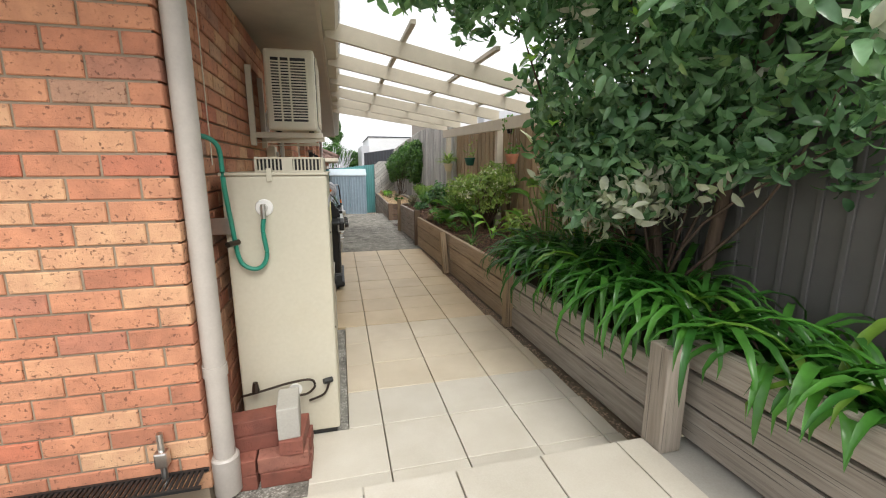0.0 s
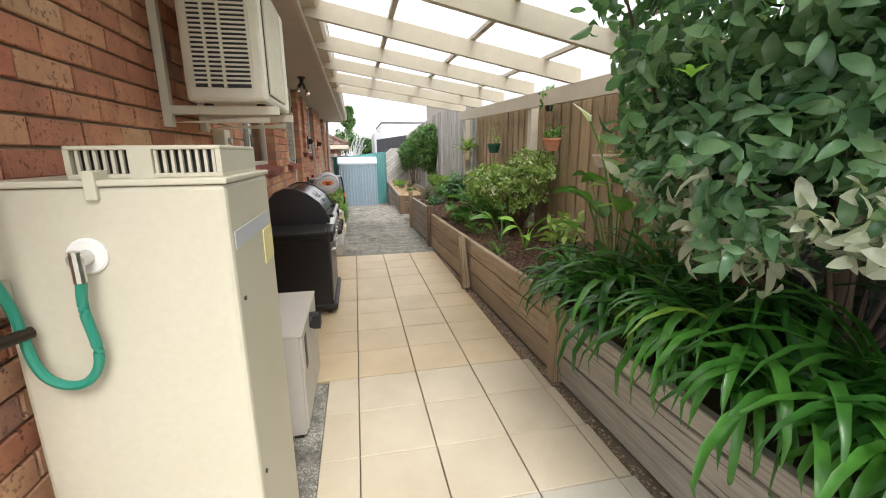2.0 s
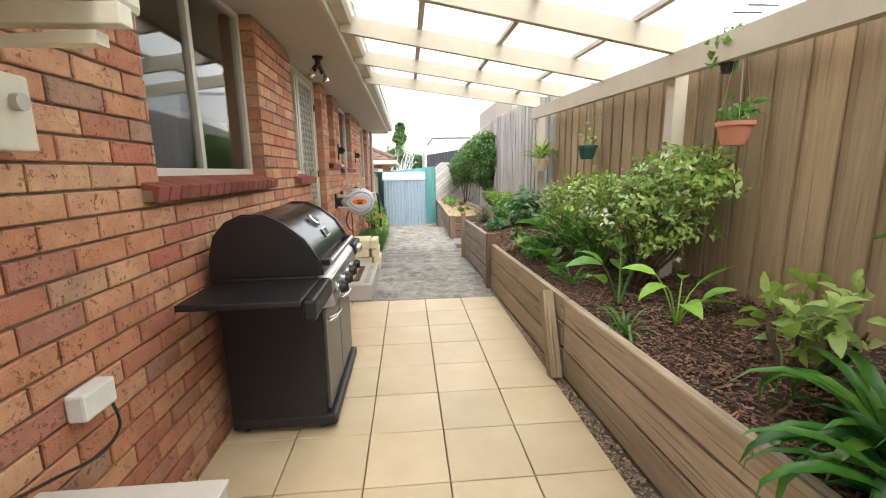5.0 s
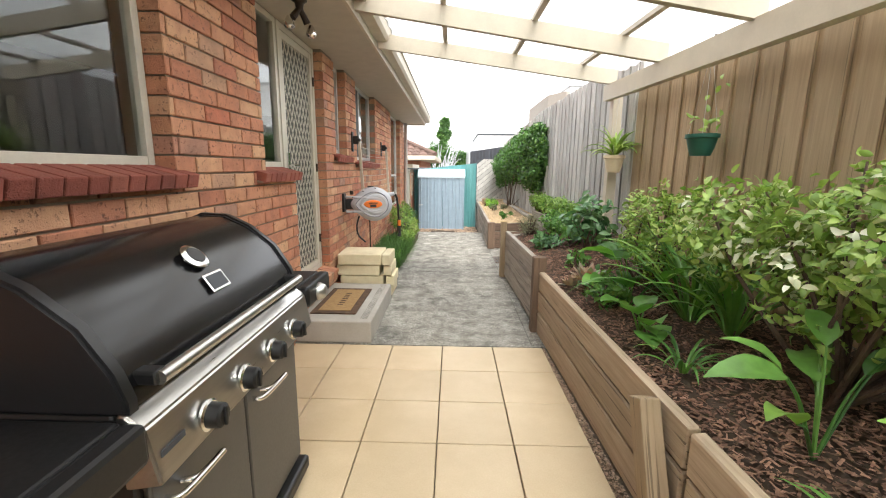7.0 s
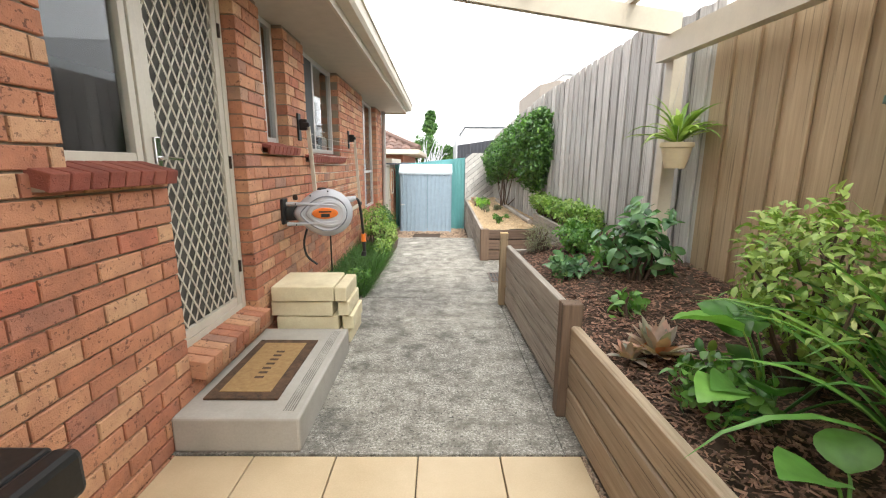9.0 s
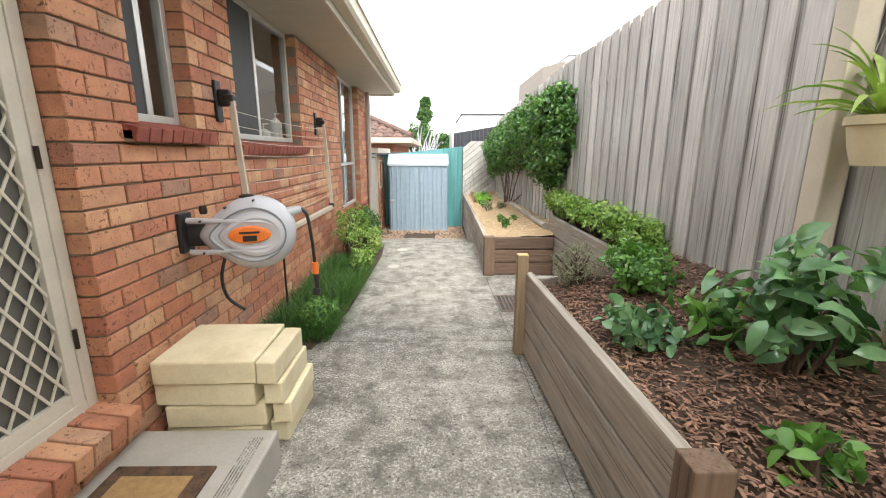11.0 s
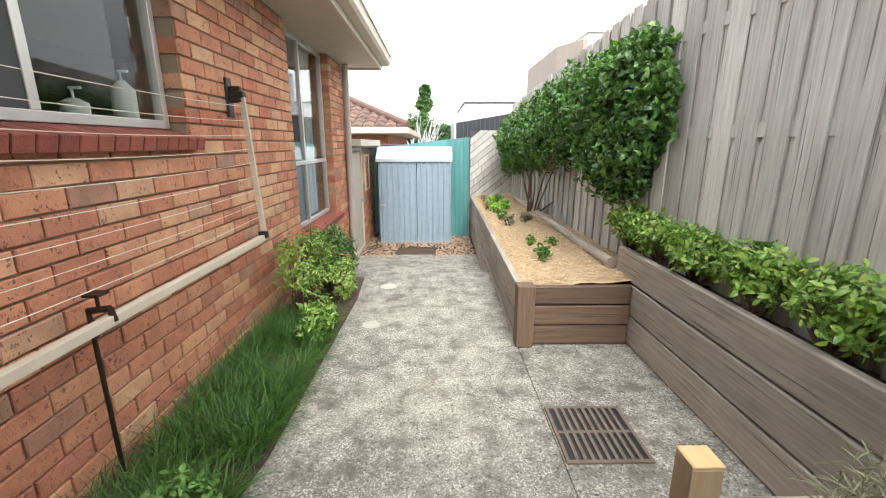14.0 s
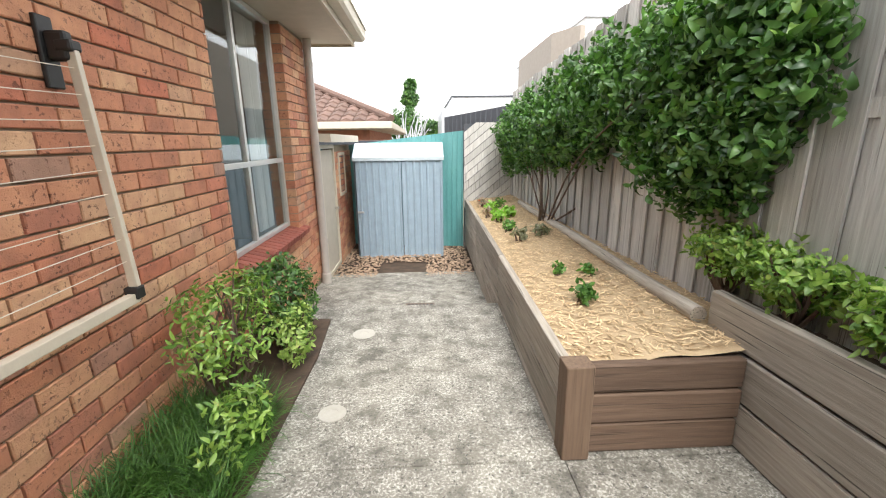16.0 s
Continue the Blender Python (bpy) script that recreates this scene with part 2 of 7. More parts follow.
# plaster darkened so that the rooms look unlit through the glass
M["inner"] = plain("unlit_room_plaster", (0.16, 0.15, 0.14), 0.9)
M["glass"] = glass_material()
M["polycarb"] = polycarb_material()


# ---- building helpers ----
def box(bm, x0, x1, y0, y1, z0, z1, bevel=0.0, turn=None):
    """A box between two corners, its edges rounded by bevel, turned by a matrix about its middle."""
    mid = Vector(((x0 + x1) / 2, (y0 + y1) / 2, (z0 + z1) / 2))
    m = Matrix.Translation(mid) @ (turn or Matrix()) @ Matrix.Diagonal((abs(x1 - x0), abs(y1 - y0), abs(z1 - z0), 1))
    vs = bmesh.ops.create_cube(bm, size=1.0, matrix=m)["verts"]
    if bevel:
        es = list({e for v in vs for e in v.link_edges})
        bmesh.ops.bevel(bm, geom=es, offset=bevel, segments=2, affect="EDGES", profile=0.5)
    return vs


def tube(bm, a, b, r0, r1=None, seg=10, caps=True):
    """A round bar from a to b."""
    a, b = Vector(a), Vector(b)
    d = b - a
    m = Matrix.Translation((a + b) / 2) @ d.to_track_quat("Z", "Y").to_matrix().to_4x4()
    bmesh.ops.create_cone(bm, cap_ends=caps, segments=seg, radius1=r0, radius2=r0 if r1 is None else r1, depth=d.length, matrix=m)


def path_tube(bm, pts, r, seg=8, taper=1.0):
    """A bent tube along points."""
    pts = [Vector(p) for p in pts]
    rings = []
    for i, p in enumerate(pts):
        d = (pts[min(i + 1, len(pts) - 1)] - pts[max(i - 1, 0)]).normalized()
        q = d.to_track_quat("Z", "Y")
        rr = r * (1 + (taper - 1) * i / (len(pts) - 1))
        rings.append([bm.verts.new(p + q @ Vector((rr * math.cos(k * math.tau / seg), rr * math.sin(k * math.tau / seg), 0))) for k in range(seg)])
    for a, b in zip(rings, rings[1:]):
        for k in range(seg):
            bm.faces.new((a[k], a[(k + 1) % seg], b[(k + 1) % seg], b[k]))
    bm.faces.new(rings[0][::-1])
    bm.faces.new(rings[-1])


def smooth_path(pts, steps=6):
    """Points of a smooth curve through pts."""
    pts = [Vector(p) for p in pts]
    out = []
    for i in range(len(pts) - 1):
        p0, p1, p2, p3 = pts[max(i - 1, 0)], pts[i], pts[i + 1], pts[min(i + 2, len(pts) - 1)]
        for k in range(steps):
            t = k / steps
            out.append(0.5 * ((2 * p1) + (p2 - p0) * t + (2 * p0 - 5 * p1 + 4 * p2 - p3) * t * t + (3 * p1 - p0 - 3 * p2 + p3) * t ** 3))
    out.append(pts[-1])
    return out


def lathe(bm, prof, centre, seg=20, axis="Z", caps=True):
    """A turned shape from (radius, height) pairs about an axis."""
    c = Vector(centre)
    def at(r, h, a):
        u, v = r * math.cos(a), r * math.sin(a)
        return c + Vector({"Z": (u, v, h), "X": (h, u, v), "Y": (v, h, u)}[axis])
    rings = [[bm.verts.new(at(r, h, k * math.tau / seg)) for k in range(seg)] for r, h in prof]
    for a, b in zip(rings, rings[1:]):
        for k in range(seg):
            bm.faces.new((a[k], a[(k + 1) % seg], b[(k + 1) % seg], b[k]))
    if caps:
        bm.faces.new(rings[0][::-1])
        bm.faces.new(rings[-1])


def prism(bm, outline, axis, lo, hi):
    """An outline of (u, v) pairs pushed along an axis. axis X: u=y, v=z; Y: u=x, v=z; Z: u=x, v=y."""
    def at(u, v, w):
        return {"X": (w, u, v), "Y": (u, w, v), "Z": (u, v, w)}[axis]
    a = [bm.verts.new(at(u, v, lo)) for u, v in outline]
    b = [bm.verts.new(at(u, v, hi)) for u, v in outline]
    k = len(a)
    for i in range(k):
        bm.faces.new((a[i], a[(i + 1) % k], b[(i + 1) % k], b[i]))
    bm.faces.new(a[::-1])
    bm.faces.new(b)


def mesh_of(name, bm, material, smooth=False):
    bmesh.ops.recalc_face_normals(bm, faces=bm.faces)
    me = bpy.data.meshes.new(name)
    bm.to_mesh(me)
    bm.free()
    me.materials.append(material)
    if smooth:
        me.polygons.foreach_set("use_smooth", [True] * len(me.polygons))
        me.set_sharp_from_angle(angle=radians(38))
    return me


def part(name, bm, material, parent, label="", smooth=False):
    ob = new(name, mesh_of(name, bm, material, smooth))
    ob.parent = parent
    return tagged(ob, label)


def thing(name, x, y, z, label, category, group=""):
    ob = new(name)
    ob.empty_display_size = 0.1
    ob.location = (x, y, z)
    return tagged(ob, label, category, group)


def fix_origin(ob):
    """Parts are modelled in world metres: undo the base's place on them."""
    bpy.context.view_layer.update()
    for c in ob.children:
        c.matrix_parent_inverse = ob.matrix_world.inverted()


def solid(name, bm, material, label="", category="", kind="", group="", smooth=False):
    return tagged(new(name, mesh_of(name, bm, material, smooth)), label, category, group, kind)


def struct(name, bm, material, label="", smooth=False):
    return solid(name, bm, material, label, "", "structure", "", smooth)


# ---- the plan, in metres ----
WALL = -1.20                 # face of the house's side wall
Y0, Y1 = 1.24, 14.72         # its two corners
SOFFIT = 2.51
COURSE = 0.0858
STEP_Y, STEP_Z = 0.97, 0.19  # the upper landing at the near end
SLAB_Y, DROP_Y = 6.89, 13.0
# openings of the side wall: y0, y1, z0, z1
OPENINGS = [(4.25, 5.635, 1.405, SOFFIT), (6.57, 7.10, 1.40, SOFFIT), (7.10, 7.95, 0.385, SOFFIT),
            (8.34, 8.81, 1.56, SOFFIT), (9.33, 10.695, 1.51, SOFFIT), (12.42, 13.92, 0.56, SOFFIT)]


def planter_x(y):
    return 0.765 + 0.028 * (9.0 - y)


def fence_x(y):
    return 1.75 if y < 10.5 else 1.75 - 0.15 * (y - 10.5) / 5.7


def fence_top(y):
    return 2.08 + 0.02 * (y - 3) if y < 7.7 else 2.47 if y < 11.5 else 2.47 - 0.065 * (y - 11.5)


def soil_edge(y):
    return 0.42 + 0.02 * min(1, max(0, y - 2.5)) + 0.08 * min(1, max(0, (y - 6.7) / 0.9))


# ---- ground and paving ----
def build_ground():
    bm = bmesh.new()
    bmesh.ops.create_grid(bm, x_segments=8, y_segments=8, size=400, matrix=Matrix.Translation((0, 0, -0.55)))
    struct("ground", bm, M["far_ground"], "bare earth ground reaching to the horizon")
    # lower concrete under the tiles, and the strip beside the house
    bm = bmesh.new()
    box(bm, WALL - 0.05, 1.2, STEP_Y, SLAB_Y, -0.5, -0.035)
    base = struct("pavement_base", bm, M["bed"], "dark mortar bed under the paving tiles")
    bm = bmesh.new()
    box(bm, WALL, -0.60, STEP_Y + 0.02, 3.25, -0.035, -0.012, 0.004)
    struct("pavement_strip", bm, M["concrete"], "stained concrete strip beside the house wall")
    # upper landing
    bm = bmesh.new()
    box(bm, -6, 2.2, -4, STEP_Y - 0.02, -0.5, STEP_Z - 0.025)
    struct("landing_base", bm, M["concrete_smooth"], "raised concrete landing under pale tiles")
    # long concrete path, in bays with open joints
    bm = bmesh.new()
    cuts = [SLAB_Y, 9.34, 11.10, DROP_Y]
    for a, b in zip(cuts, cuts[1:]):
        box(bm, WALL - 0.02, 0.722, a + 0.003, b - 0.003, -0.6, 0.0, 0.004)
        box(bm, 0.726, 1.9, a + 0.004, b - 0.004, -0.6, -0.003, 0.006)
    struct("pavement_path", bm, M["concrete"], "worn mottled grey concrete path")
    bm = bmesh.new()
    prism(bm, [(DROP_Y, -0.6), (15.1, -0.6), (15.1, -0.365), (DROP_Y, -0.22)], "X", -1.9, 0.85)
    struct("pavement_lower", bm, M["concrete"], "lower concrete apron sloping to the shed")
    bm = bmesh.new()
    box(bm, -2.6, 0.95, 14.75, 18.5, -0.6, -0.385)
    struct("gravel_base", bm, M["earth"], "earth under the gravel round the shed")


# ---- the brick house ----
def wall_cells(along0, along1, top, openings, z_start):
    """Stretcher bond: each brick as (start, end, course bottom)."""
    out, i = [], 0
    z = z_start
    while z + 0.05 < top:
        s = along0 - (0.12 if i % 2 else 0.0)
        while s < along1:
            a, b = max(s, along0), min(s + 0.23, along1)
            spans = [(a, b)]
            for (o0, o1, p0, p1) in openings:
                if z + 0.076 > p0 + 0.01 and z < p1:
                    nxt = []
                    for (u, v) in spans:
                        if v <= o0 or u >= o1:
                            nxt.append((u, v))
                        else:
                            if u < o0 - 0.004:
                                nxt.append((u, o0))
                            if v > o1 + 0.004:
                                nxt.append((o1, v))
                    spans = nxt
            out += [(u, v, z) for u, v in spans if v - u > 0.012]
            s += 0.24
        z += COURSE
        i += 1
    return out


BRICKS = []      # placed last: wall, mesh key, place


def build_house():
    # backing wall with true openings, built of blocks between them
    bm = bmesh.new()
    face = WALL - 0.015
    ys = sorted({Y0 + 0.012, Y1 - 0.012, *[o[0] for o in OPENINGS], *[o[1] for o in OPENINGS]})
    for a, b in zip(ys, ys[1:]):
        gap = [o for o in OPENINGS if o[0] <= a + 1e-6 and o[1] >= b - 1e-6]
        if gap:
            box(bm, face - 0.22, face, a, b, -0.6, gap[0][2] - 0.06)
        else:
            inset_a = 0.013 if a > Y0 + 0.1 else 0.0
            inset_b = 0.013 if b < Y1 - 0.1 else 0.0
            box(bm, face - 0.22, face, a + inset_a, b - inset_b, -0.6, SOFFIT + 0.2)
    side = struct("wall_east", bm, M["mortar"], "long salmon brick side wall of the house")
    bm = bmesh.new()
    box(bm, -6.5, face, Y0 + 0.009, Y0 + 0.22, -0.5, SOFFIT + 0.2)
    front = struct("wall_south", bm, M["mortar"], "salmon speckled brick end wall of the house")
    bm = bmesh.new()
    box(bm, -6.5, face - 0.22, Y1 - 0.23, Y1 - 0.012, -0.6, SOFFIT + 0.2)
    struct("wall_north", bm, M["mortar"], "brick far end wall of the house")
    bm = bmesh.new()
    box(bm, -6.7, -6.5, Y0, Y1, -0.6, SOFFIT + 0.2)
    struct("wall_west", bm, M["mortar"], "brick back wall closing the house")
    bm = bmesh.new()
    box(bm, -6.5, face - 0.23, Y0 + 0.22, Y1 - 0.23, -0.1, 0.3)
    struct("floor", bm, M["dark"], "floor inside the house, coloured dark as an unlit room")
    bm = bmesh.new()
    box(bm, -6.5, face - 0.23, Y0 + 0.22, Y1 - 0.23, SOFFIT, SOFFIT + 0.05)
    struct("ceiling", bm, M["soffit"], "plain ceiling inside the house")
    # inner wall behind the windows, the gloom of the rooms in its colour
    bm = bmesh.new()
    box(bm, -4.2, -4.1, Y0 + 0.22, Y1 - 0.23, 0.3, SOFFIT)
    struct("wall_inner", bm, M["inner"], "inner wall seen through the windows, coloured dim grey as an unlit room")
    # eaves, fascia, gutter, roof
    bm = bmesh.new()
    box(bm, -1.7, -0.68, 0.55, Y1 + 0.2, SOFFIT, SOFFIT + 0.02)
    box(bm, -6.7, -1.7, 0.55, Y0 + 0.02, SOFFIT, SOFFIT + 0.02)
    struct("eaves_soffit", bm, M["soffit"], "cream painted eaves lining")
    bm = bmesh.new()
    box(bm, -0.68, -0.655, 0.53, Y1 + 0.22, SOFFIT - 0.03, SOFFIT + 0.17)
    box(bm, -6.7, -0.68, 0.53, 0.555, SOFFIT - 0.03, SOFFIT + 0.17)
    box(bm, -1.7, -0.68, Y1 + 0.2, Y1 + 0.22, SOFFIT - 0.03, SOFFIT + 0.17)
    struct("trim_fascia", bm, M["cream"], "cream painted timber fascia board")
    bm = bmesh.new()
    prism(bm, [(-0.652, SOFFIT + 0.03), (-0.560, SOFFIT + 0.03), (-0.535, SOFFIT + 0.06), (-0.530, SOFFIT + 0.15), (-0.515, SOFFIT + 0.15), (-0.515, SOFFIT + 0.165), (-0.545, SOFFIT + 0.165), (-0.550, SOFFIT + 0.07), (-0.570, SOFFIT + 0.045), (-0.652, SOFFIT + 0.045)], "Y", 0.52, Y1 + 0.25)
    struct("trim_gutter", bm, M["cream"], "cream metal gutter along the eaves")
    bm = bmesh.new()
    prism(bm, [(-0.60, SOFFIT + 0.15), (-0.60, SOFFIT + 0.19), (-3.8, SOFFIT + 1.5), (-7.0, SOFFIT + 0.19), (-7.0, SOFFIT + 0.15), (-3.8, SOFFIT + 1.42)], "Y", 0.55, Y1 + 0.2)
    struct("roof", bm, M["sill_brick"], "red tiled roof of the brick house")
    # bricks
    for (a, b, z) in wall_cells(Y0 + 0.115, Y1, SOFFIT - 0.003, OPENINGS, -0.256):
        BRICKS.append((side, "E", a, b, z))
    for (a, b, z) in wall_cells(0.0, 3.2, SOFFIT - 0.003, [], -0.256 + 4 * COURSE):
        BRICKS.append((front, "S", a, b, z))
    return side, front


def lay_bricks():
    """Bricks as pieces of the walls, nearest first; the rest joined."""
    shared = {}
    def brick_mesh(length, depth):
        key = (round(length, 3), depth)
        if key not in shared:
            bm = bmesh.new()
            box(bm, -depth / 2, depth / 2, -length / 2, length / 2, -0.038, 0.038)
            es = [e for e in bm.edges if all(v.co.x > 0 for v in e.verts)]
            bmesh.ops.bevel(bm, geom=es, offset=0.004, segments=1, affect="EDGES")
            shared[key] = mesh_of("brick", bm, M["brick"])
        return shared[key]
    count, rest = {}, {}
    rng = random.Random(4)
    for wall, kind, a, b, z in BRICKS:
        out = rng.uniform(-0.002, 0.002)
        if kind == "E":
            ln, m = b - a, pose(WALL - 0.05 + out, (a + b) / 2, z + 0.038, rng.uniform(-0.3, 0.3))
            near = 10.5 < a or a < 4.25
        elif kind == "S":
            ln, m = b - a, pose(WALL - (a + b) / 2, Y0 + 0.05 + out, z + 0.038, 0, 0, -90)
            near = True
        key = wall.name
        if near and count.get(key, 0) < 300:
            count[key] = count.get(key, 0) + 1
            ob = new("brick", brick_mesh(ln, 0.10))
            ob.parent = wall
            ob.matrix_basis = m
        else:
            rest.setdefault(wall, []).append((m, brick_mesh(ln, 0.10)))
    for wall, items in rest.items():
        vs, fs = [], []
        for m, me in items:
            k = len(vs)
            vs += [tuple(m @ v.co) for v in me.vertices]
            fs += [tuple(k + i for i in p.vertices) for p in me.polygons]
        me = bpy.data.meshes.new("bricks")
        me.from_pydata(vs, [], fs)
        me.materials.append(M["brick"])
        ob = new("bricks", me)
        ob.parent = wall
        tagged(ob, "", "", "", "stuff")


# ---- pergola ----
def build_pergola():
    def roof_z(x, y=7.5):
        return 2.61 - 0.145 * (x + 0.6) + 0.03 * (y - 7.5) * (x + 0.6) / 2.1
    hi = thing("pergola", 1.47, 7.75, 0.0, "cream timber pergola with a clear polycarbonate roof", "pergola")
    rafters = [3.1, 4.04, 5.0, 5.95, 6.9, 7.84]
    for y in rafters:
        bm = bmesh.new()
        prism(bm, [(-0.64, roof_z(-0.64, y) - 0.13), (1.56, roof_z(1.56, y) - 0.13), (1.56, roof_z(1.56, y)), (-0.64, roof_z(-0.64, y))], "Y", y - 0.0225, y + 0.0225)
        part("rafter", bm, M["cream"], hi)
    bm = bmesh.new()
    prism(bm, [(2.6, roof_z(1.53, 2.6) - 0.26), (7.98, roof_z(1.53, 7.98) - 0.26), (7.98, roof_z(1.53, 7.98) - 0.12), (2.6, roof_z(1.53, 2.6) - 0.12)], "X", 1.50, 1.565)
    part("beam", bm, M["cream"], hi)
    bm = bmesh.new()
    box(bm, -0.62, -0.58, 2.6, 7.9, roof_z(-0.6) - 0.02, roof_z(-0.6) + 0.03, 0.004)
    part("ledger", bm, M["cream"], hi)
    for x in (-0.02, 0.62, 1.25):
        bm = bmesh.new()
        prism(bm, [(2.6, roof_z(x, 2.6)), (7.95, roof_z(x, 7.95)), (7.95, roof_z(x, 7.95) + 0.03), (2.6, roof_z(x, 2.6) + 0.03)], "X", x - 0.02, x + 0.02)
        part("batten", bm, M["soffit"], hi)
    for y in (7.93, 5.10):
        bm = bmesh.new()
        box(bm, 1.568, 1.658, y - 0.045, y + 0.045, 0.3, roof_z(1.6, y) - 0.1, 0.006)
        part("post", bm, M["cream"], hi)
    bm = bmesh.new()
    rows = []
    n = 164
    for i in range(n + 1):
        y = 2.6 + 5.45 * i / n
        d = 0.008 * math.sin(i * math.tau / 6)
        rows.append([bm.verts.new((x, y, roof_z(x, y) + 0.045 + d)) for x in (-0.66, 0.4, 1.68)])
    for a, b in zip(rows, rows[1:]):
        for k in range(2):
            bm.faces.new((a[k], a[k + 1], b[k + 1], b[k]))
    part("roof_sheet", bm, M["polycarb"], hi, "translucent corrugated polycarbonate roof sheet", True)
    fix_origin(hi)


# ---- fences ----
def build_fence():
    rng = random.Random(8)
    def run(name, y0, y1, mat, label, kind_tan):
        f = thing(name, fence_x(y0), y0, 0.3, label, "fence")
        bm = bmesh.new()
        for z in (0.75, 1.5, 2.1):
            prism(bm, [(fence_x(y0) + 0.03, y0), (fence_x(y0) + 0.08, y0), (fence_x(y1) + 0.08, y1), (fence_x(y1) + 0.03, y1)], "Z", z - 0.035, z + 0.035)
        part("rail", bm, mat, f)
        y, k = y0, 0
        while y < y1 - 0.05:
            for cover in (0, 1):
                w = rng.uniform(0.098, 0.104) if not cover else rng.uniform(0.138, 0.148)
                yy = y + (0.0 if not cover else 0.072)
                if yy + w > y1 + 0.1:
                    continue
                bm = bmesh.new()
                top = fence_top(yy) + rng.uniform(-0.012, 0.012)
                x = fence_x(yy) - (0.018 if cover else 0.0)
                box(bm, x - 0.008, x + 0.008, yy, yy + w, 0.2 if yy < 9 else -0.1, top, 0.002, pose(0, 0, 0, rng.uniform(-0.3, 0.3), 0, rng.uniform(-1.5, 1.5)))
                part("paling", bm, mat, f)
            y += 0.192
        fix_origin(f)
    f = thing("metal_fence", 1.73, -0.35, 0.1, "dark grey ribbed metal fence behind the tree", "fence")
    bm = bmesh.new()
    box(bm, 1.72, 1.74, -3.0, 2.3, 0.1, 2.4)
    part("sheet", bm, M["charcoal_fence"], f)
    for i in range(37):
        bm = bmesh.new()
        box(bm, 1.703, 1.719, -2.95 + i * 0.14, -2.92 + i * 0.14, 0.1, 2.4, 0.003)
        part("rib", bm, M["charcoal_fence"], f)
    fix_origin(f)
    run("paling_fence", 2.3, 7.7, M["tan_paling"], "tan timber paling fence with overlapping boards", True)
    run("paling_fence", 7.7, 16.5, M["grey_paling"], "weathered grey timber paling fence with overlapping boards", False)


# ---- timber garden beds ----
def sleeper(parent, mat, a, b, z0, z1, thick=0.05, name="sleeper"):
    """A plank between two places of the plan."""
    a, b = Vector((*a, 0)), Vector((*b, 0))
    d = b - a
    yaw = math.degrees(math.atan2(-d.x, d.y))
    bm = bmesh.new()
    box(bm, 0, thick, -d.length / 2, d.length / 2, -(z1 - z0) / 2 + 0.004, (z1 - z0) / 2 - 0.004, 0.009)
    rng = random.Random(hash((round(a.x, 2), round(a.y, 2), round(z0, 2))) & 0xffff)
    for v in bm.verts:
        v.co += Vector((rng.uniform(-1, 1), 0, rng.uniform(-1, 1))) * 0.0025
    ob = part(name, bm, mat, parent)
    mid = (a + b) / 2
    ob.matrix_basis = pose(mid.x, mid.y, (z0 + z1) / 2, 0, 0, yaw)
    return ob


def upright(parent, mat, x0, x1, y0, y1, z0, z1, lean=0.0, leany=0.0, name="post"):
    bm = bmesh.new()
    box(bm, -(x1 - x0) / 2, (x1 - x0) / 2, -(y1 - y0) / 2, (y1 - y0) / 2, 0, z1 - z0, 0.006)
    ob = part(name, bm, mat, parent)
    ob.matrix_basis = pose((x0 + x1) / 2, (y0 + y1) / 2, z0, lean, leany, 0)
    return ob


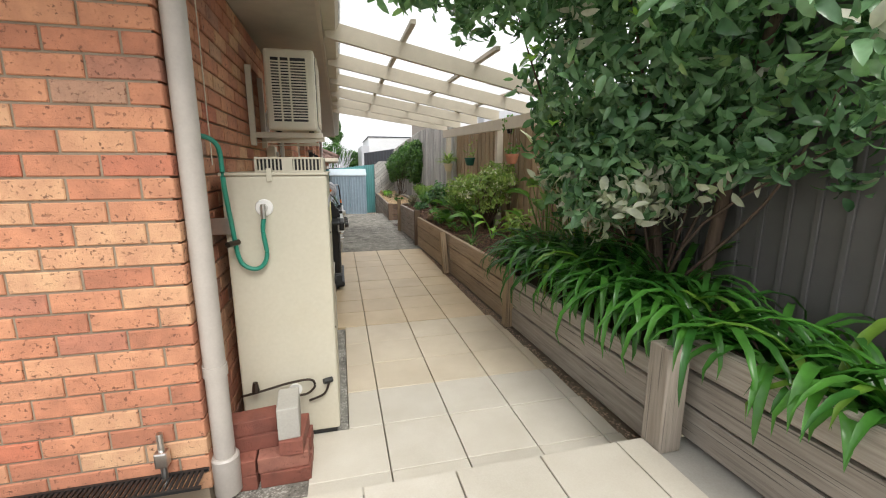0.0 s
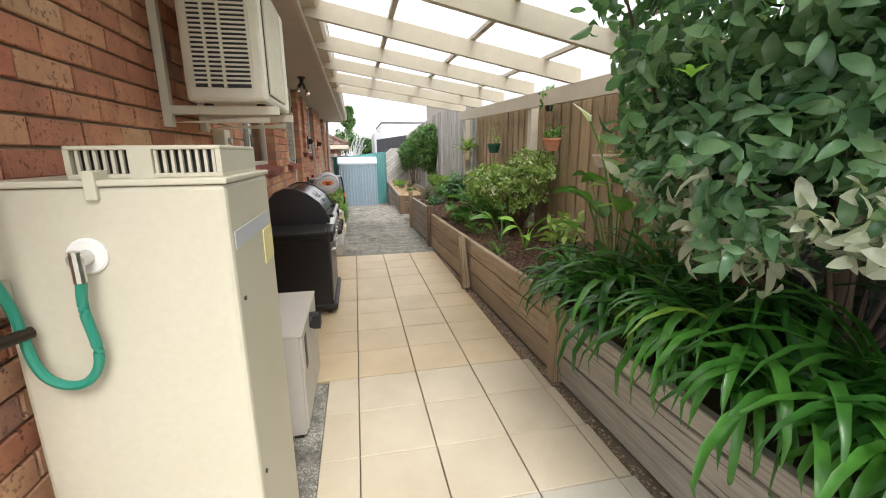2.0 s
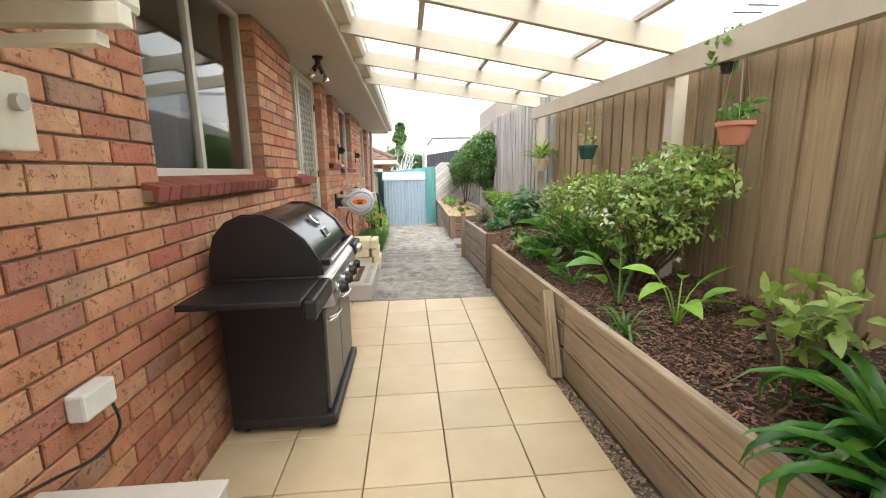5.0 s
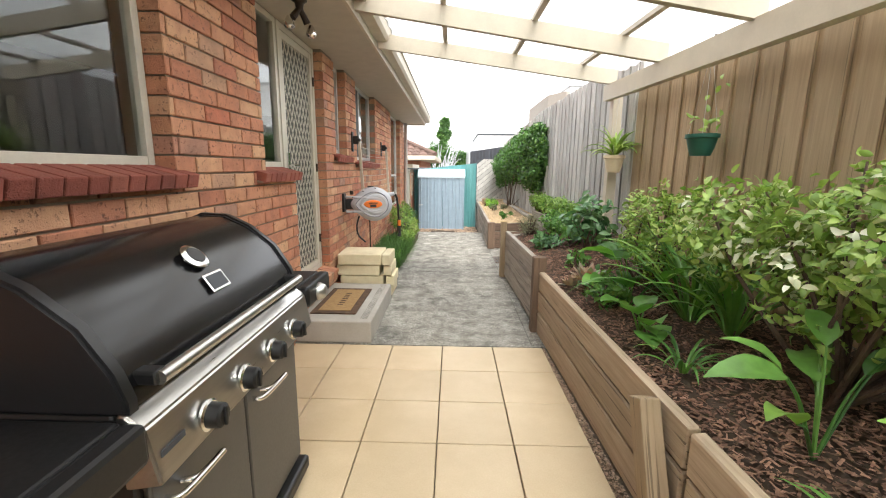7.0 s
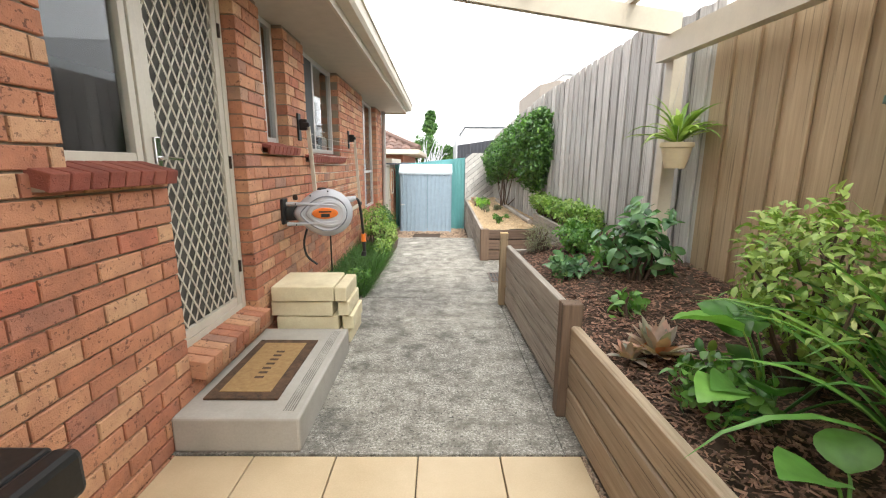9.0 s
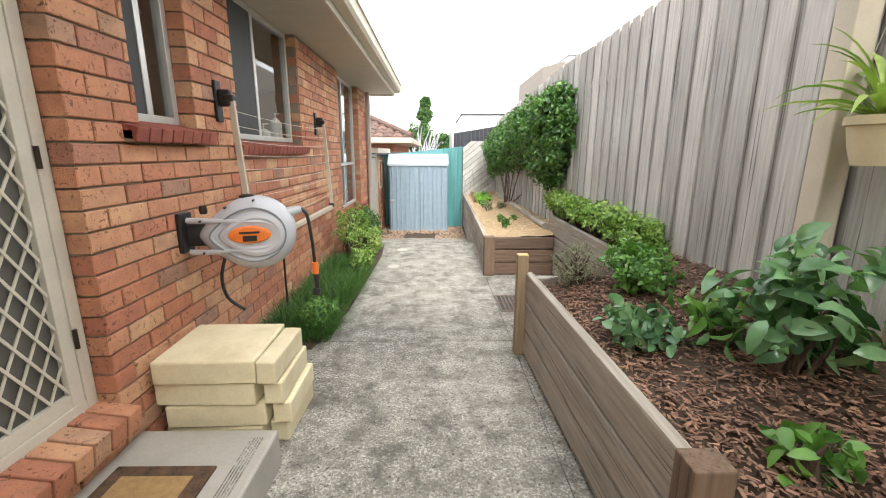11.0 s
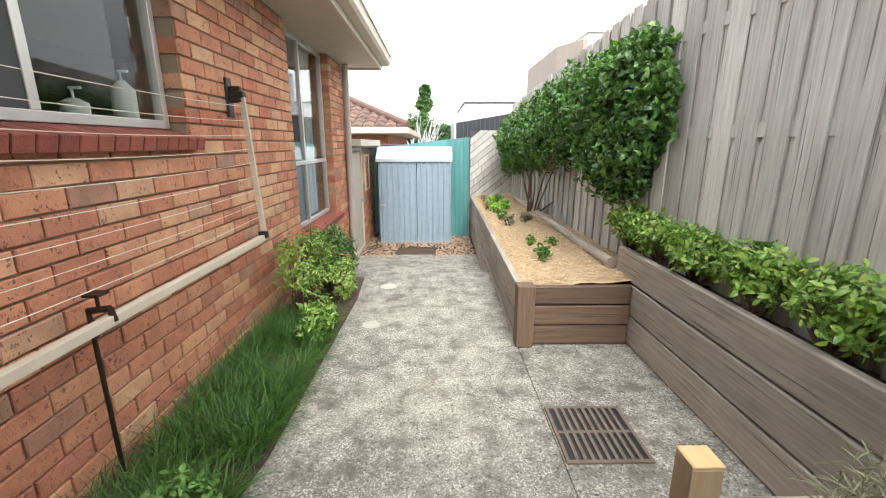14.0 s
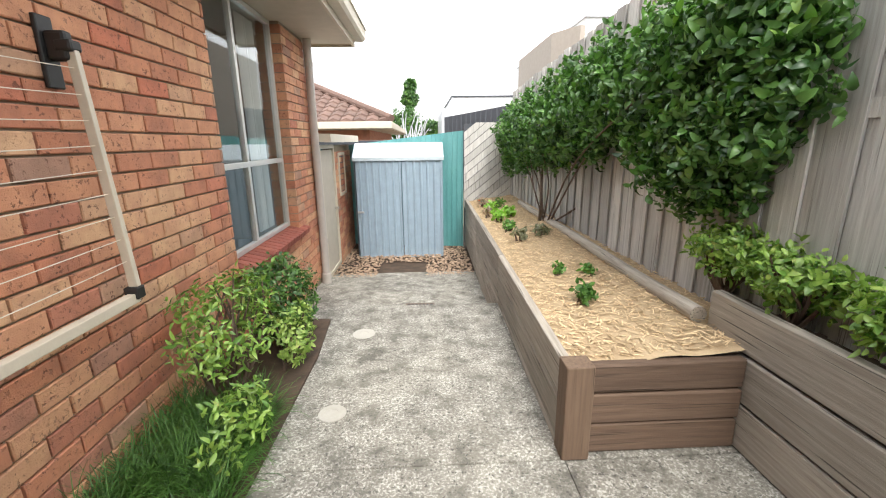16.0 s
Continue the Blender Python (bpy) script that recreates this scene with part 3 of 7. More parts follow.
def build_beds():
    g = thing("garden_bed", 0.9, 4.0, 0.0, "long raised garden bed of weathered timber sleepers", "garden bed")
    def span(y0, y1, rows, mat):
        for z0, z1 in rows:
            sleeper(g, mat, (planter_x(y0), y0), (planter_x(y1), y1), z0, z1)
    span(-3.0, 0.97, [(STEP_Z, 0.36), (0.365, 0.535), (0.54, 0.70)], M["sleeper_grey"])
    span(0.98, 2.92, [(0.0, 0.185), (0.19, 0.38), (0.385, 0.50)], M["sleeper_grey"])
    span(2.98, 5.0, [(0.0, 0.19), (0.195, 0.375), (0.38, 0.55)], M["sleeper"])
    span(5.02, 7.22, [(0.0, 0.19), (0.195, 0.375), (0.38, 0.55)], M["sleeper"])
    span(7.26, 9.13, [(0.02, 0.2), (0.205, 0.41), (0.415, 0.62)], M["sleeper_grey"])
    upright(g, M["post_grey"], 0.80, 0.92, 0.86, 0.98, STEP_Z - 0.02, 0.69)
    upright(g, M["post"], 0.87, 0.945, 2.90, 3.0, 0.0, 0.52)
    upright(g, M["post"], 0.775, 0.855, 4.92, 5.02, 0.0, 0.60, -24.0, 0)
    upright(g, M["post_dark"], 0.765, 0.875, 7.20, 7.29, 0.0, 0.67)
    upright(g, M["post"], 0.70, 0.775, 9.10, 9.17, 0.0, 0.735)
    bm = bmesh.new()
    box(bm, 0.70, 0.775, 9.10, 9.17, 0.735, 0.741, 0.002)
    part("sawn_top", bm, timber("fresh_sawn", (0.42, 0.29, 0.13), (0.62, 0.46, 0.24), 1, 0.8, 0.05, 0.3), g, "pale freshly sawn post end")
    # the far end of the bed
    sleeper(g, M["sleeper_grey"], (1.55, 9.15), (planter_x(9) + 0.02, 9.15), 0.02, 0.3)
    sleeper(g, M["sleeper_grey"], (1.55, 9.15), (planter_x(9) + 0.02, 9.15), 0.305, 0.57)
    bpy.context.view_layer.update()
    inv = g.matrix_world.inverted()
    for c in g.children:
        c.matrix_parent_inverse = inv
    # soil
    bm = bmesh.new()
    ny, nx = 120, 14
    grid = []
    for i in range(ny + 1):
        y = -3 + 12.13 * i / ny
        row = []
        for k in range(nx + 1):
            x0, x1 = planter_x(y) + 0.045, fence_x(y) + 0.01
            f = k / nx
            z = soil_edge(y) + 0.26 * f + 0.03 * noise.noise((x0 * 3 + f * 4, y * 2.5, 0)) + 0.012 * noise.noise((f * 18, y * 14, 3))
            row.append(bm.verts.new((x0 + (x1 - x0) * f, y, z)))
        grid.append(row)
    for a, b in zip(grid, grid[1:]):
        for k in range(nx):
            bm.faces.new((a[k], a[k + 1], b[k + 1], b[k]))
    solid("garden_soil", bm, M["earth"], "dark brown soil of the long garden bed", "soil", "stuff", "", True)

    # second bed, beyond the gap
    g = thing("garden_bed", 0.75, 11.15, 0.0, "straw-mulched raised garden bed of dark timber sleepers", "garden bed")
    for k, (z0, z1) in enumerate(((0.0, 0.15), (0.155, 0.305), (0.31, 0.455))):
        sleeper(g, M["sleeper_dark"], (1.53, 11.13), (0.82, 11.13), z0, z1)
    for z0, z1 in ((-0.3, 0.03), (0.035, 0.24), (0.245, 0.45)):
        sleeper(g, M["sleeper_grey"], (0.715, 11.20), (0.745, 12.98), z0, z1)
        sleeper(g, M["sleeper_grey"], (0.745, 12.99), (0.775, 14.8), z0, z1)
        sleeper(g, M["sleeper_grey"], (0.775, 14.81), (0.80, 16.5), z0, z1)
    upright(g, M["post_dark"], 0.705, 0.83, 11.09, 11.20, 0.0, 0.465)
    bpy.context.view_layer.update()
    inv = g.matrix_world.inverted()
    for c in g.children:
        c.matrix_parent_inverse = inv
    bm = bmesh.new()
    grid = []
    for i in range(41):
        y = 11.16 + 5.4 * i / 40
        x0 = 0.74 + 0.017 * (y - 11.16)
        row = []
        for k in range(13):
            f = k / 12
            row.append(bm.verts.new((x0 + (fence_x(y) - x0) * f, y, 0.41 + 0.10 * f + 0.02 * noise.noise((f * 6, y * 3, 1)))))
        grid.append(row)
    for a, b in zip(grid, grid[1:]):
        for k in range(12):
            bm.faces.new((a[k], a[k + 1], b[k + 1], b[k]))
    solid("straw_mulch", bm, M["straw"], "pale straw mulch over the second bed", "mulch", "stuff", "", True)
    bm = bmesh.new()
    path_tube(bm, smooth_path([(1.50, 11.45, 0.53), (1.52, 12.2, 0.51), (1.50, 13.0, 0.53), (1.53, 13.8, 0.51), (1.50, 14.6, 0.52), (1.52, 15.6, 0.51)], 6), 0.045, 10, 0.8)
    solid("edging_log", bm, M["sleeper_grey"], "long weathered pole edging the straw bed below the fence", "edging", "", "", True)
    # retaining wall between the two
    g = thing("retaining_wall", 1.53, 10.0, 0.0, "grey weathered sleeper retaining wall below the fence", "retaining wall")
    for z0, z1 in ((0.0, 0.22), (0.225, 0.45), (0.455, 0.68)):
        sleeper(g, M["sleeper_grey"], (1.56, 8.9), (1.53, 11.42), z0, z1)
    bpy.context.view_layer.update()
    inv = g.matrix_world.inverted()
    for c in g.children:
        c.matrix_parent_inverse = inv
    bm = bmesh.new()
    box(bm, 1.60, 1.8, 8.98, 11.5, 0.0, 0.62, 0.01)
    solid("soil_bank", bm, M["earth"], "dark soil behind the retaining wall", "soil", "stuff")


def lay_tiles(parent_low, parent_top):
    shared = {}
    rng = random.Random(3)
    def tile_mesh(w, d, mat):
        key = (round(w, 3), round(d, 3), mat)
        if key not in shared:
            bm = bmesh.new()
            box(bm, -w / 2, w / 2, -d / 2, d / 2, -0.03, 0)
            es = [e for e in bm.edges if all(v.co.z > -0.001 for v in e.verts)]
            bmesh.ops.bevel(bm, geom=es, offset=0.003, segments=1, affect="EDGES")
            shared[key] = mesh_of("tile", bm, M[mat])
        return shared[key]
    def put(x0, x1, y0, y1, z, mat, parent):
        w, d = x1 - x0 - 0.006, y1 - y0 - 0.006
        if w < 0.03 or d < 0.03:
            return
        ob = new("tile", tile_mesh(w, d, mat))
        ob.parent = parent
        ob.matrix_basis = pose((x0 + x1) / 2, (y0 + y1) / 2, z + rng.uniform(-0.0015, 0.0015), rng.uniform(-0.15, 0.15), rng.uniform(-0.15, 0.15))
    ys = [6.065 + 0.4 * k for k in range(-13, 3)]
    ys[-1] = SLAB_Y - 0.01
    ys[0] = STEP_Y + 0.015
    for a, b in zip(ys, ys[1:]):
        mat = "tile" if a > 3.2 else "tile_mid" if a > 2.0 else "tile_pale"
        for x in (-0.4, 0.0, 0.4):
            put(x, x + 0.4, a, b, 0, mat, parent_low)
        right = planter_x(a) - 0.08
        if a < 3.2:
            put(0.8, right, a, b, 0, mat, parent_low)
        if a > 3.25:
            put(-0.8, -0.4, a, b, 0, mat, parent_low)
            put(WALL + 0.01, -0.8, a, b, 0, mat, parent_low)
        elif a < 1.5:
            put(-0.8, -0.4, a, b, 0, mat, parent_low)
        else:
            put(-0.6, -0.4, a, b, 0, mat, parent_low)
    for j in range(12):
        b = STEP_Y - 0.4 * j
        for i in range(-14, 3):
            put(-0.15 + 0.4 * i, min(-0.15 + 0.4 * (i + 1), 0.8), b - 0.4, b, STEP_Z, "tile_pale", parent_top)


M["chrome"] = plain("chrome", (0.75, 0.75, 0.74), 0.15, 1.0, 0.03, 0.0)
M["steel"] = surface("brushed_steel", (0.50, 0.49, 0.47), (0.66, 0.65, 0.62), 3, 0.32, 1.0, 120, 0.03, (1, 0.05, 1))
M["bbq_black"] = plain("black_enamel", (0.008, 0.008, 0.009), 0.2, 0.0, 0.1, 0.02)
M["bbq_matt"] = plain("black_steel", (0.009, 0.009, 0.0095), 0.45, 0.0, 0.1, 0.02)
M["hose_green"] = plain("green_hose", (0.02, 0.22, 0.15), 0.4)
M["grey_paint"] = plain("grey_steel_paint", (0.50, 0.47, 0.42), 0.5, 0.0, 0.05)
M["tank"] = surface("cream_tank_enamel", (0.50, 0.465, 0.36), (0.58, 0.545, 0.44), 1.5, 0.45, 0, 50, 0.02, None, 0, (0.56, 0.47, 0.30), 0.22)
M["limestone"] = surface("limestone", (0.66, 0.57, 0.36), (0.80, 0.72, 0.50), 7, 0.85, 0, 90, 0.35, None, 0.07, (0.5, 0.4, 0.24), 0.35)
M["reel"] = plain("light_grey_plastic", (0.50, 0.51, 0.54), 0.35, 0.0, 0.03)
M["orange"] = plain("orange_plastic", (0.80, 0.20, 0.03), 0.4)
M["coir"] = surface("coir_mat", (0.28, 0.17, 0.07), (0.42, 0.27, 0.12), 30, 0.95, 0, 200, 0.6)
M["coir_dark"] = surface("dark_mat_border", (0.03, 0.022, 0.015), (0.16, 0.09, 0.05), 18, 0.95, 0, 150, 0.5)
M["old_brick"] = brick_material("old_paver", [(0.0, (0.20, 0.07, 0.05)), (0.5, (0.28, 0.10, 0.07)), (1.0, (0.34, 0.16, 0.12))], 0.3)
M["rust"] = surface("rusty_iron", (0.06, 0.035, 0.025), (0.16, 0.08, 0.05), 12, 0.8, 0.3, 80, 0.3)
M["terracotta"] = surface("terracotta", (0.50, 0.20, 0.11), (0.60, 0.27, 0.16), 6, 0.8, 0, 80, 0.15, None, 0, (0.62, 0.45, 0.35), 0.3)
M["pot_cream"] = plain("cream_pot", (0.66, 0.56, 0.38), 0.5)
M["pot_blush"] = surface("blush_glazed_pot", (0.60, 0.44, 0.34), (0.72, 0.62, 0.52), 5, 0.5)
M["pot_green"] = plain("dark_green_plastic", (0.015, 0.09, 0.06), 0.45)
M["flywire"] = plain("grey_flyscreen", (0.11, 0.105, 0.092), 0.7)
M["dark_mesh"] = plain("dark_flyscreen", (0.045, 0.048, 0.05), 0.6)
M["curtain"] = plain("white_curtain", (0.72, 0.72, 0.70), 0.9)
M["white"] = plain("white_plastic", (0.78, 0.77, 0.74), 0.4)
M["roof_tile"] = surface("terracotta_roof_tile", (0.11, 0.068, 0.055), (0.19, 0.115, 0.09), 6, 0.8, 0, 60, 0.2, None, 0.18, (0.2, 0.14, 0.11), 0.4)
M["render_white"] = plain("white_render", (0.74, 0.75, 0.76), 0.8)
M["render_tan"] = plain("tan_cladding", (0.36, 0.315, 0.27), 0.8)
M["charcoal"] = plain("charcoal_sheet", (0.05, 0.055, 0.065), 0.6)
M["rock"] = surface("river_gravel", (0.26, 0.17, 0.11), (0.48, 0.36, 0.26), 20, 0.8, 0, 90, 0.2, None, 0.35)
M["rope"] = plain("clothes_line", (0.72, 0.66, 0.55), 0.6)
M["gun_metal"] = plain("dark_bronze", (0.06, 0.045, 0.035), 0.4, 0.8)


# ---- windows, door, sills ----
def build_sill(y0, y1, z, name="window_sill"):
    s = thing(name, WALL, (y0 + y1) / 2, z, "sloping sill of dark red glazed bricks", "sill")
    tagged(s, "", "", "", "structure")
    n = max(2, round((y1 - y0) / 0.086))
    w = (y1 - y0) / n
    for i in range(n):
        bm = bmesh.new()
        box(bm, -0.09, 0.09, -w / 2 + 0.004, w / 2 - 0.004, -0.032, 0.032, 0.005)
        ob = part("sill_brick", bm, M["sill_brick"], s)
        ob.matrix_basis = pose(WALL - 0.025, y0 + w * (i + 0.5), z, 0, 14, 0)
    bm = bmesh.new()
    box(bm, WALL - 0.11, WALL + 0.04, y0 + 0.004, y1 - 0.004, z - 0.05, z - 0.004)
    part("bedding", bm, M["mortar"], s)
    bpy.context.view_layer.update()
    for c in s.children:
        c.matrix_parent_inverse = s.matrix_world.inverted()


def frame_bars(bm, x, y0, y1, z0, z1, w, d=0.05, mids=(), rails=()):
    """A rectangle of bars in the wall's plane, with upright bars at mids and level bars at rails."""
    box(bm, x - d, x, y0, y0 + w, z0, z1, 0.003)
    box(bm, x - d, x, y1 - w, y1, z0, z1, 0.003)
    box(bm, x - d + 0.002, x - 0.002, y0 + w, y1 - w, z0, z0 + w, 0.003)
    box(bm, x - d + 0.002, x - 0.002, y0 + w, y1 - w, z1 - w, z1, 0.003)
    for y in mids:
        box(bm, x - d + 0.004, x - 0.004, y - w / 2, y + w / 2, z0 + w, z1 - w, 0.003)
    for z in rails:
        box(bm, x - d + 0.003, x - 0.003, y0 + w, y1 - w, z - w / 2, z + w / 2, 0.003)


def build_window(name, o, mat, mids, rails=(), label="", curtain=None, screen=None):
    y0, y1, z0, z1 = o[0] + 0.004, o[1] - 0.004, o[2] + 0.0, o[3] - 0.004
    w = thing(name, WALL - 0.12, (y0 + y1) / 2, z0, label, "window")
    tagged(w, "", "", "", "structure")
    x = WALL - 0.092
    bm = bmesh.new()
    frame_bars(bm, x, y0, y1, z0, z1, 0.042, 0.05, mids, rails)
    part("window_frame", bm, mat, w)
    edges = [y0, *mids, y1]
    levels = [z0, *rails, z1]
    for a, b in zip(edges, edges[1:]):
        for c, d in zip(levels, levels[1:]):
            bm = bmesh.new()
            box(bm, x - 0.03, x - 0.026, a + 0.02, b - 0.02, c + 0.02, d - 0.02)
            g = part("pane", bm, M["glass"], w)
            g.visible_shadow = False
    if screen:
        bm = bmesh.new()
        box(bm, x - 0.014, x - 0.010, screen[0], screen[1], z0 + 0.03, z1 - 0.03)
        part("flyscreen", bm, M["dark_mesh"], w, "dark insect screen")
    if curtain:
        bm = bmesh.new()
        c0, c1 = curtain
        k = 40
        vs = [[bm.verts.new((x - 0.16 + 0.018 * math.sin(i * 1.3), c0 + (c1 - c0) * i / k, z)) for z in (z0 + 0.02, z1 - 0.02)] for i in range(k + 1)]
        for a, b in zip(vs, vs[1:]):
            bm.faces.new((a[0], b[0], b[1], a[1]))
        part("curtain", bm, M["curtain"], w, "pale hanging curtain", True)
    fix_origin(w)


def build_screen_door():
    y0, y1, z0, z1 = 7.104, 7.946, 0.385, 2.50
    d = thing("door_1", WALL - 0.08, (y0 + y1) / 2, z0, "cream security screen door with diamond lattice", "door")
    tagged(d, "", "", "", "structure")
    x = WALL - 0.085
    bm = bmesh.new()
    frame_bars(bm, x, y0, y1, z0, z1, 0.05, 0.07)
    part("door_frame", bm, M["frame_cream"], d)
    bm = bmesh.new()
    frame_bars(bm, x - 0.006, y0 + 0.052, y1 - 0.052, z0 + 0.05, z1 - 0.052, 0.055, 0.03)
    part("door_leaf", bm, M["frame_cream"], d)
    a0, a1, b0, b1 = y0 + 0.105, y1 - 0.105, z0 + 0.1, z1 - 0.1
    bm = bmesh.new()
    # diamond lattice of flat bars, clipped to the leaf
    pw, ph = 0.080, 0.132
    def bar(p, q, xx):
        p, q = Vector(p), Vector(q)
        t = (q - p).normalized()
        nrm = Vector((-t.y, t.x)) * 0.0048
        vs = []
        for dx in (0.0, -0.005):
            for s in (p - nrm, p + nrm, q + nrm, q - nrm):
                vs.append(bm.verts.new((xx + dx, s.x, s.y)))
        for f in ((0, 1, 2, 3), (7, 6, 5, 4), (0, 4, 5, 1), (1, 5, 6, 2), (2, 6, 7, 3), (3, 7, 4, 0)):
            bm.faces.new([vs[i] for i in f])
    n = int((b1 - b0 + (a1 - a0) * ph / pw) / ph) + 1
    for i in range(n):
        for sgn, xx in ((1, x - 0.012), (-1, x - 0.018)):
            z_at = lambda y: b0 + i * ph - ((y - a0) if sgn > 0 else (a1 - y)) * ph / pw
            lo, hi = a0, a1
            k = ph / pw
            if sgn > 0:
                lo = max(a0, a0 + (b0 + i * ph - b1) / k)
                hi = min(a1, a0 + (i * ph) / k)
            else:
                hi = min(a1, a1 - (b0 + i * ph - b1) / k)
                lo = max(a0, a1 - (i * ph) / k)
            if hi - lo > 0.01:
                bar((lo, z_at(lo)), (hi, z_at(hi)), xx)
    part("lattice", bm, M["frame_cream"], d, "cream diamond lattice grille")
    bm = bmesh.new()
    box(bm, x - 0.035, x - 0.031, a0 - 0.02, a1 + 0.02, b0 - 0.02, b1 + 0.02)
    part("flyscreen", bm, M["flywire"], d, "grey insect mesh")
    bm = bmesh.new()
    box(bm, x - 0.005, x + 0.012, y0 + 0.06, y0 + 0.10, 1.30, 1.52, 0.004)
    tube(bm, (x + 0.012, y0 + 0.08, 1.42), (x + 0.05, y0 + 0.08, 1.42), 0.009)
    tube(bm, (x + 0.05, y0 + 0.07, 1.42), (x + 0.05, y0 + 0.19, 1.415), 0.009)
    part("door_handle", bm, M["chrome"], d, "chrome lever handle")
    for z in (0.7, 1.4, 2.2):
        bm = bmesh.new()
        tube(bm, (x + 0.004, y1 - 0.048, z - 0.04), (x + 0.004, y1 - 0.048, z + 0.04), 0.009)
        part("hinge", bm, M["gun_metal"], d)
    fix_origin(d)
    # brick-on-edge threshold
    s = thing("door_threshold", WALL, 7.53, 0.18, "sloping brick threshold under the screen door", "threshold")
    tagged(s, "", "", "", "structure")
    n = 10
    for i in range(n):
        bm = bmesh.new()
        box(bm, -0.10, 0.10, -0.038, 0.038, -0.05, 0.05, 0.005)
        ob = part("brick", bm, M["brick"], s)
        ob.matrix_basis = pose(WALL - 0.02, 7.145 + 0.0855 * i, 0.335, 0, 8, 0)
    bpy.context.view_layer.update()
    for c in s.children:
        c.matrix_parent_inverse = s.matrix_world.inverted()


def build_openings():
    o = OPENINGS
    build_window("window_1", o[0], M["frame_cream"], (4.90,), (), "cream aluminium sliding kitchen window reflecting the pergola")
    build_window("window_2", (o[1][0], o[1][1] - 0.0, o[1][2], o[1][3]), M["frame_cream"], (), (), "narrow cream sidelight window beside the screen door")
    build_window("window_3", o[3], M["frame_silver"], (8.58,), (), "small aluminium sliding window with dark glass", None, (8.37, 8.57))
    build_window("window_4", o[4], M["frame_silver"], (9.93,), (), "aluminium bathroom window with bottles on its ledge", None, (9.37, 9.92))
    build_window("window_5", o[5], M["frame_silver"], (13.06,), (1.235,), "tall four-pane aluminium window with pale curtains", (13.5, 13.86))
    build_screen_door()
    build_sill(4.12, 5.70, 1.36)
    build_sill(6.42, 7.09, 1.355)
    build_sill(8.22, 8.90, 1.515)
    build_sill(9.22, 10.74, 1.455)
    build_sill(12.30, 14.10, 0.505)
    # bottles on the bathroom ledge
    for i, (y, h, r, mat) in enumerate(((10.50, 0.21, 0.05, "white"), (10.20, 0.10, 0.05, "white"))):
        b = thing("pump_bottle", WALL - 0.195, y, 1.52, "white plastic pump bottle on the window ledge", "bottle")
        bm = bmesh.new()
        lathe(bm, [(r, 0), (r * 1.05, 0.01), (r * 1.05, h * 0.8), (r * 0.5, h * 0.95), (r * 0.35, h)], (WALL - 0.18, y, 1.519), 14)
        part("body", bm, M[mat], b, "", True)
        bm = bmesh.new()
        tube(bm, (WALL - 0.18, y, 1.519 + h), (WALL - 0.18, y, 1.519 + h + 0.04), 0.006)
        box(bm, WALL - 0.19, WALL - 0.14, y - 0.008, y + 0.008, 1.519 + h + 0.035, 1.519 + h + 0.047, 0.003)
        part("pump", bm, M["white"], b)
        fix_origin(b)
    bm = bmesh.new()
    box(bm, WALL - 0.26, WALL - 0.144, 9.35, 10.68, 1.49, 1.518, 0.003)
    struct("window_ledge", bm, M["white"], "white inner ledge of the bathroom window")


